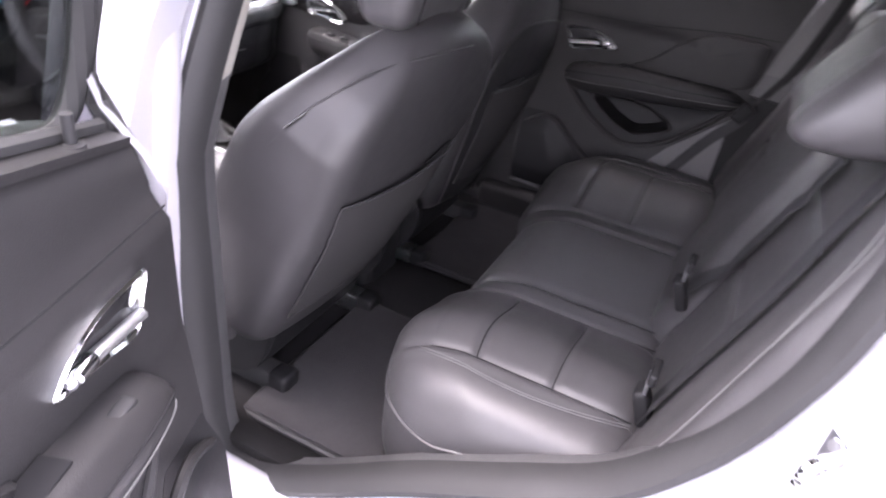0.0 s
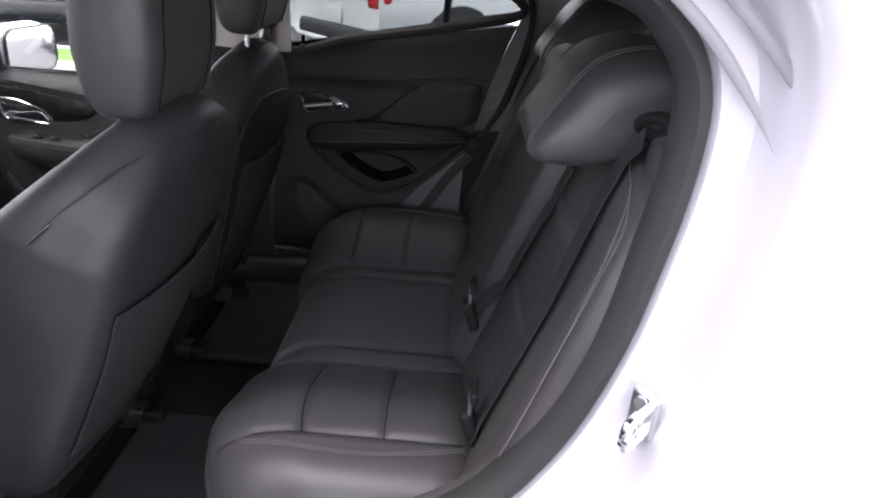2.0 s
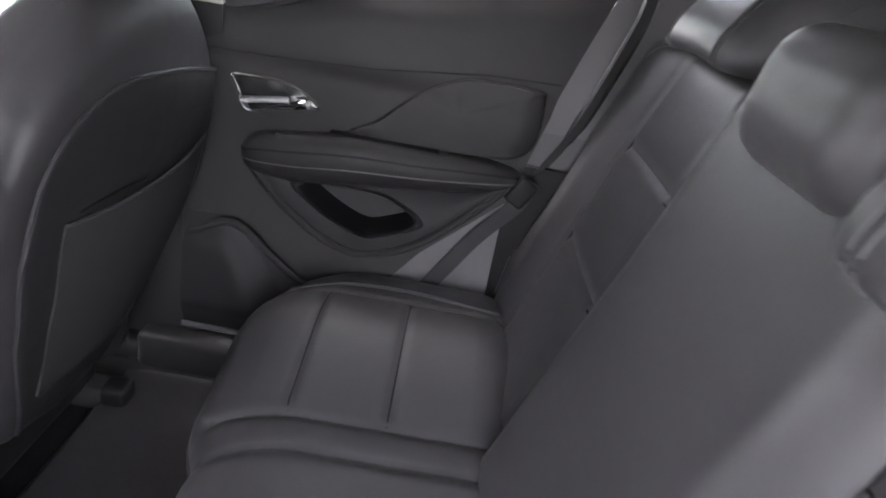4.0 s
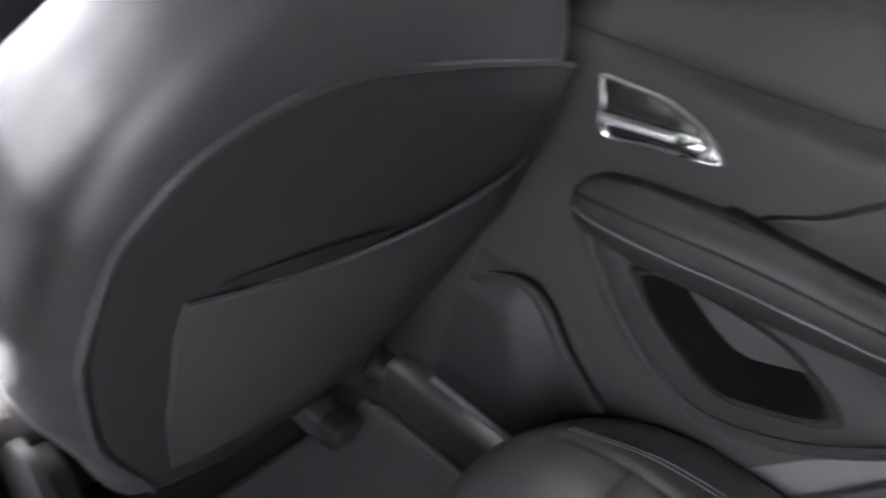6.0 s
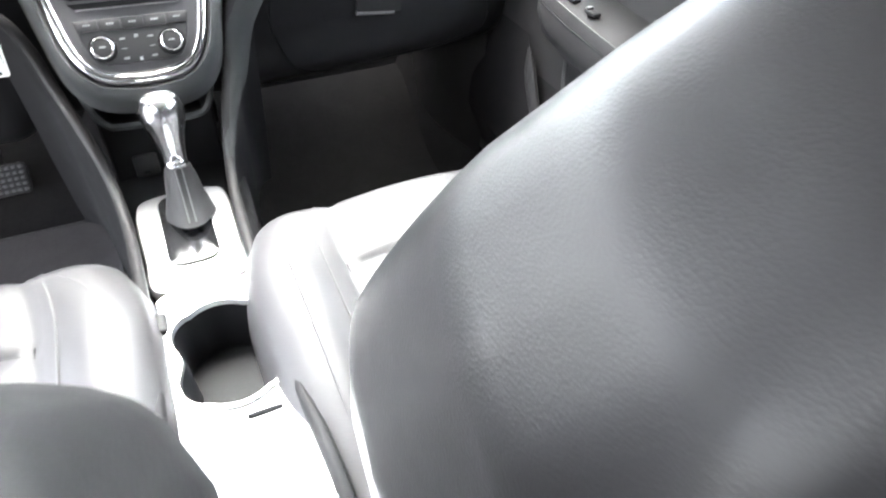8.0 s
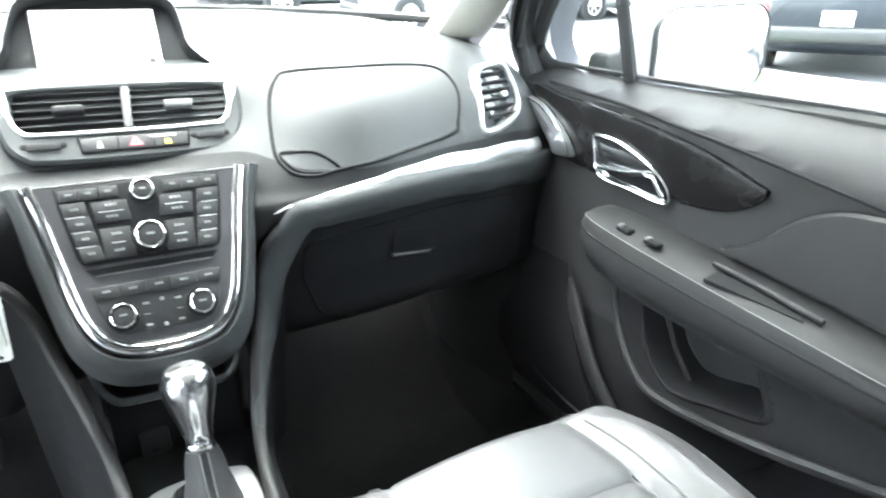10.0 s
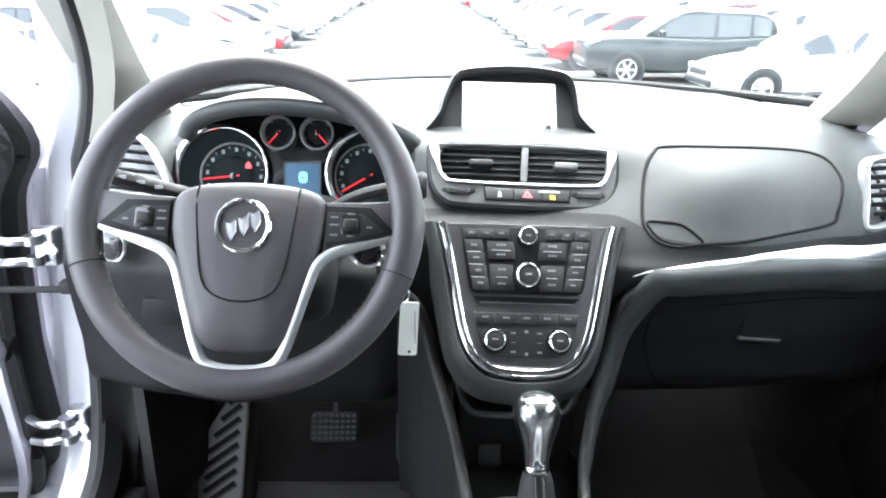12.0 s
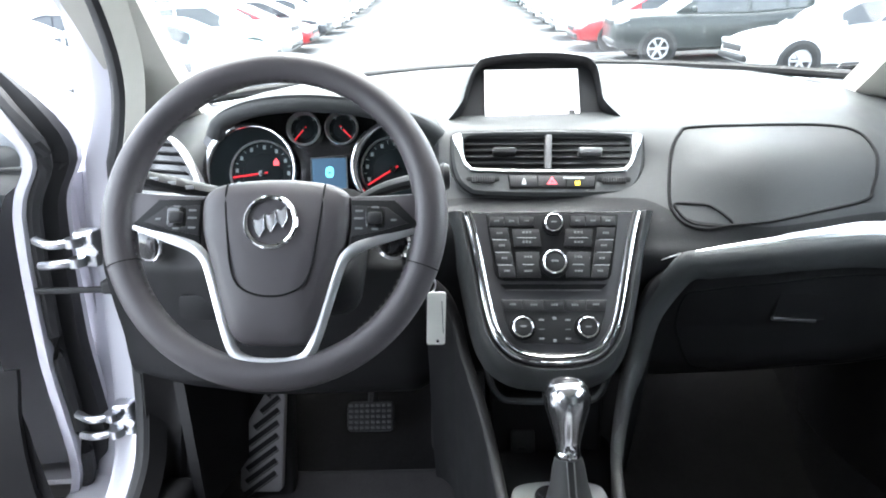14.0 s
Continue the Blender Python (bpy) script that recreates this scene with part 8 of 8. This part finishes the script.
# ---- the lot outside ----
GLASSD = mat("dark_car_glass", (0.02, 0.025, 0.03), 0.06, 0, 0.1, 5, 0, coat=0.5)
TYRE = mat("tyre_rubber", (0.018, 0.018, 0.018), 0.85, 0, 0.2, 20, 0.3, 90)
ALLOY = mat("alloy_rim", (0.60, 0.60, 0.62), 0.35, 1, 0.05, 20, 0)
LAMPR = mat("red_lamp_lens", (0.55, 0.02, 0.02), 0.15, 0, 0.1, 30, 0, coat=0.6)
LAMPW = mat("clear_lamp_lens", (0.6, 0.62, 0.65), 0.12, 0.3, 0.1, 30, 0, coat=0.6)
BLACKP = mat("black_bumper_plastic", (0.03, 0.03, 0.032), 0.6, 0, 0.2, 20, 0.1, 200)
PLATE = mat("number_plate_white", (0.7, 0.7, 0.7), 0.5, 0, 0.05, 20, 0)


def car_paint(name, col, metal=0.2):
    return mat(name, col, 0.32, metal, 0.05, 20, 0, coat=0.25, rvar=0.04, spec=0.35)


def stand(x, y, rz):
    """Where a car stands on the lot: level or tilted with the rise."""
    return Matrix.Translation((x, y, gz(y))) @ Matrix.Rotation(math.atan((gz(y + 0.1) - gz(y - 0.1)) / 0.2), 4, 'X') @ Matrix.Rotation(radians(rz), 4, 'Z')


# stations: x, half width, underside, belt, roof (0: none), roof half width
SHAPES = {
    "saloon": ([(-2.30, 0.62, 0.45, 0.85), (-2.22, 0.78, 0.30, 0.98), (-1.7, 0.88, 0.22, 1.02), (-0.8, 0.91, 0.20, 0.96), (0.3, 0.91, 0.20, 0.93), (1.0, 0.90, 0.20, 0.90), (1.7, 0.87, 0.22, 0.82), (2.15, 0.78, 0.26, 0.70), (2.32, 0.58, 0.32, 0.60)],
               [(-1.85, 0.99, 0.70), (-1.15, 1.36, 0.58), (-0.4, 1.45, 0.57), (0.25, 1.41, 0.56), (1.15, 0.92, 0.72)], 0.33, 1.38),
    "crossover": ([(-2.25, 0.66, 0.50, 1.00), (-2.20, 0.82, 0.36, 1.10), (-1.6, 0.91, 0.30, 1.10), (-0.8, 0.93, 0.28, 1.06), (0.4, 0.93, 0.28, 1.08), (1.1, 0.92, 0.28, 1.10), (1.8, 0.91, 0.30, 1.09), (2.15, 0.88, 0.34, 1.04), (2.28, 0.74, 0.42, 0.94)],
                  [(-2.12, 1.10, 0.74), (-1.85, 1.58, 0.62), (-0.8, 1.68, 0.62), (0.15, 1.65, 0.61), (1.05, 1.05, 0.76)], 0.37, 1.36),
    "pickup": ([(-2.75, 0.86, 0.62, 1.22), (-2.72, 0.93, 0.50, 1.24), (-1.6, 0.95, 0.45, 1.24), (-0.8, 0.95, 0.42, 1.22), (0.5, 0.95, 0.42, 1.10), (1.3, 0.95, 0.42, 1.10), (2.3, 0.93, 0.45, 1.05), (2.7, 0.86, 0.50, 0.95), (2.8, 0.70, 0.55, 0.85)],
               [(-0.75, 1.28, 0.80), (-0.60, 1.78, 0.68), (0.1, 1.84, 0.68), (0.6, 1.80, 0.66), (1.35, 1.10, 0.80)], 0.40, 1.75),
}


def parked_car(shape, paint, label, at, rz, group="parked cars"):
    """A whole car round its own origin, nose to +x, then set at its place."""
    low, top, rw, base = SHAPES[shape]
    d = thing("parked_car", label, "car", (0, 0, 0), group, local=True)

    def ringb(x, w, z0, z1):
        h = z1 - z0
        half = [(0, z0), (w * 0.80, z0), (w * 0.95, z0 + 0.10 * h), (w, z0 + 0.35 * h), (w * 0.985, z0 + 0.65 * h), (w * 0.97, z0 + 0.80 * h), (w * 0.90, z1 - 0.04), (w * 0.80, z1), (0, z1 + 0.03)]
        return [Vector((x, y, z)) for y, z in half] + [Vector((x, -y, z)) for y, z in reversed(half[1:-1])]
    st = list(zip(*[cat([(s[0], s[k], 0) for s in low], 34) for k in (1, 2, 3)]))
    part("body", bands([ringb(a.x, a.y, b.y, c.y) for a, b, c in st], True, (True, True)), paint, d)
    th = list(zip(*[cat([(s[0], s[k], 0) for s in top], 22) for k in (1, 2)]))
    beltw = lambda x: table([(s[0], s[1] * 0.80) for s in low], x)
    beltz = lambda x: table([(s[0], s[3]) for s in low], x) - 0.02

    def cab(x, zr, wr, g=0.0):
        zb, wb = beltz(x), beltw(x)
        f = min(1.0, max(0.0, (zr - zb) / 0.45))
        wt = lerp(wb, wr, f) + g
        return [Vector((x, wb + g, zb)), Vector((x, lerp(wb, wt, 0.9) , lerp(zb, zr, 0.88))), Vector((x, wt * 0.86, zr - 0.01 + g)), Vector((x, 0, zr + 0.02 + g)), Vector((x, -wt * 0.86, zr - 0.01 + g)), Vector((x, -lerp(wb, wt, 0.9), lerp(zb, zr, 0.88))), Vector((x, -wb - g, zb))]
    part("cabin", bands([cab(a.x, max(a.y, beltz(a.x) + 0.01), b.y) for a, b in th], False), paint, d)
    # panes lie a few millimetres proud of the cabin
    X0, X1, _, X3, X4 = [t[0] for t in top]
    zr_at = lambda x: table([(s[0], s[1]) for s in top], x)
    wr_at = lambda x: table([(s[0], s[2]) for s in top], x)

    def side(x, h, sd):
        zb, wb = beltz(x), beltw(x)
        zr = max(zr_at(x), zb + 0.02)
        f = min(1.0, max(0.0, (zr - zb) / 0.45))
        wt = lerp(wb, wr_at(x), f)
        return Vector((x, sd * (lerp(wb, lerp(wb, wt, 0.9), h) + 0.006), lerp(zb, lerp(zb, zr, 0.88), h)))
    cuts = [(X1 - 0.25 * (X1 - X0), X1 + 0.35), (X1 + 0.42, lerp(X1, X3, 0.58)), (lerp(X1, X3, 0.62), X3 + 0.42 * (X4 - X3))]
    for sd in (-1, 1):
        for a, b in cuts:
            part("side_window", surf(lambda u, v: side(lerp(a, b, u), lerp(0.08, 0.94, v), sd), 6, 3, 0.004 * sd), GLASSD, d)
    def endp(xa, xb, u, v):
        x = lerp(xa, xb, v)
        w = lerp(beltw(xa), wr_at(xb) * 0.86, v) * 0.92
        return Vector((x, lerp(-w, w, u), max(zr_at(x), beltz(x)) + 0.012 + 0.02 * (1 - (2 * u - 1) ** 2)))
    part("windscreen", surf(lambda u, v: endp(X4 - 0.12, X3 + 0.06, u, v), 6, 4, 0.003), GLASSD, d)
    part("rear_window", surf(lambda u, v: endp(X0 + 0.10, X1 - 0.04, u, v), 6, 4, 0.003), GLASSD, d)
    nose, tail = low[-1], low[0]
    for sd in (-1, 1):
        part("headlight", rbox((0.30, 0.36, 0.14), 0.05, (1, 1, 1), (low[-2][0] - 0.02, sd * low[-2][1] * 0.74, low[-2][3] - 0.06)), LAMPW, d)
        part("tail_light", rbox((0.16, 0.30, 0.20), 0.05, (1, 1, 1), (low[1][0] + 0.02, sd * low[1][1] * 0.82, low[1][3] - 0.20)), LAMPR, d)
        part("wing_mirror", rbox((0.10, 0.20, 0.13), 0.04, (1, 1, 1), (X4 - 0.42, sd * (beltw(X4) + 0.20), beltz(X4) + 0.10)), paint, d)
    part("grille", rbox((0.05, 0.90, 0.13), 0.02, (1, 1, 1), (nose[0] - 0.005, 0, nose[3] - 0.03)), BLACKP, d)
    part("front_bumper", rbox((0.14, 1.30, 0.14), 0.05, (1, 1, 1), (nose[0] - 0.04, 0, nose[2] + 0.07)), BLACKP, d)
    part("rear_bumper", rbox((0.16, 1.45, 0.18), 0.06, (1, 1, 1), (tail[0] + 0.02, 0, tail[2] + 0.02)), BLACKP, d)
    part("number_plate", rbox((0.02, 0.32, 0.16), 0.006, (1, 1, 1), (tail[0] - 0.02, 0, tail[2] + 0.20)), PLATE, d)
    for wx in (-base, base):
        for sd in (-1, 1):
            Mw2 = Matrix.Translation((wx, sd * (low[3][1] - 0.10), rw)) @ Matrix.Rotation(radians(-90 * sd), 4, 'X')
            if shape == "pickup":
                part("arch_liner", rev([(rw + 0.22, -0.02), (rw + 0.22, 0.104), (rw * 0.9, 0.104)], 28, Mw2, False), BLACKP, d, "dark wheel arch liner")
            part("wheel_arch", rev([(rw + 0.06, -0.02), (rw + 0.06, 0.095), (rw - 0.02, 0.098), (rw - 0.02, -0.02)], 24, Mw2, False), BLACKP, d)
            ty = part("wheel", rev([(rw * 0.62, -0.10), (rw * 0.96, -0.10), (rw, -0.06), (rw, 0.07), (rw * 0.95, 0.105), (rw * 0.66, 0.11), (rw * 0.62, 0.08)], 28, Mw2, False), TYRE, d)
            part("rim_dish", rev([(rw * 0.60, 0.06), (rw * 0.2, 0.045), (0, 0.045)], 24, Mw2), BLACKP, ty, "dark brake and rim dish")
            rim_g = rev([(rw * 0.66, 0.10), (rw * 0.62, 0.108), (rw * 0.57, 0.10), (rw * 0.57, 0.06)], 24, Mw2, False)
            rim_g.add(rev([(rw * 0.14, 0.05), (rw * 0.13, 0.105), (0, 0.105)], 14, Mw2))
            for j in range(6):
                rim_g.add(rbox((rw * 0.50, rw * 0.15, 0.03), 0.01, (1, 1, 1)).moved(Mw2 @ Matrix.Rotation(2 * math.pi * j / 6, 4, 'Z') @ Matrix.Translation((rw * 0.34, 0, 0.085))))
            part("rim", rim_g, ALLOY, ty)
    d.matrix_basis = stand(at[0], at[1], rz)
    return d


WHITE = car_paint("white_paint", (0.78, 0.78, 0.78))
DARKG = car_paint("dark_grey_paint", (0.018, 0.024, 0.025), 0.1)
BLACK = car_paint("black_paint", (0.015, 0.018, 0.025), 0.2)
REDP = car_paint("red_paint", (0.45, 0.02, 0.03), 0.3)
TEAL = car_paint("pale_teal_paint", (0.35, 0.58, 0.55), 0.3)
SILV = car_paint("silver_paint", (0.55, 0.56, 0.58), 0.6)
parked_car("crossover", DARKG, "dark grey crossover parked nose to the lane", (5.65, 15.95), 180)
wsed = parked_car("saloon", WHITE, "white saloon parked nose to the lane", (7.55, 13.2), 180)
bsed = parked_car("saloon", BLACK, "black saloon showing its red tail lights", (9.43, 5.13), 28)
parked_car("pickup", WHITE, "white pickup truck parked askew behind the kerb", (8.03, -1.93), -48)
redc = parked_car("saloon", REDP, "red saloon parked nose to the lane", (-6.95, 20.9), 0)
tealc = parked_car("saloon", TEAL, "pale teal saloon parked nose to the lane", (-6.75, 15.4), 0)
silc = parked_car("crossover", SILV, "silver crossover parked nose to the lane", (-6.85, 18.15), 0)
copy_thing(wsed, stand(-6.7, 12.65, 0))
copy_thing(silc, stand(-5.6, 6.8, 12))
rnd = random.Random(4)
kinds = [wsed, wsed, silc, redc, wsed, silc, bsed, wsed, tealc]
for i in range(24):
    y = 18.7 + 2.75 * i
    for sd in (1, -1):
        if sd < 0 and i < 1:
            continue
        base = kinds[rnd.randrange(len(kinds))]
        yy = y + (2.2 if sd < 0 else 0)
        cx = -0.024 * yy + (5.8 if sd > 0 else -6.45)
        copy_thing(base, stand(cx + rnd.uniform(-0.3, 0.3), yy, (180 if sd > 0 else 0) + rnd.uniform(-2, 2)))
for i in range(9):
    base = kinds[rnd.randrange(len(kinds))]
    copy_thing(base, stand(12.4 + rnd.uniform(-0.3, 0.3), 10.5 + 2.75 * i, 0))
    base = kinds[rnd.randrange(len(kinds))]
    copy_thing(base, stand(-13.0 + rnd.uniform(-0.3, 0.3), 9.9 + 2.75 * i, 180))
copy_thing(redc, stand(12.3, 18.75, 0))
# grass island with its kerb, beside the passenger side
isl = rrect(1.1, 5.6, 0.4, 6, 6.40, 4.2)
solo("kerb", frame_ring(isl, 0.14, 0.13, 0.03, Matrix.Translation((0, 0, -0.03))), KERB, "pale concrete kerb round a grass island", "kerb", "structure")
solo("grass_island", plate(inset(isl, 0.13), 0.12, 0.02, Matrix.Translation((0, 0, -0.03))), GRASS, "bright green mown grass island", "grass", "structure")
# painted bay lines
LINE = mat("worn_white_line", (0.6, 0.6, 0.58), 0.85, 0, 0.3, 6, 0.2, 80)
for i in range(10):
    for sd in (1, -1):
        y = 14.6 + 2.75 * i + (2.2 if sd < 0 else 0)
        solo("bay_line", surf(lambda u, v: (-0.024 * y + (lerp(3.4, 8.2, u) if sd > 0 else lerp(-4.1, -8.9, u)), y + lerp(-0.05, 0.05, v), gz(y + lerp(-0.05, 0.05, v)) + 0.006), 2, 1, -0.004 * sd), LINE, "worn white painted bay line", "road marking", "structure")
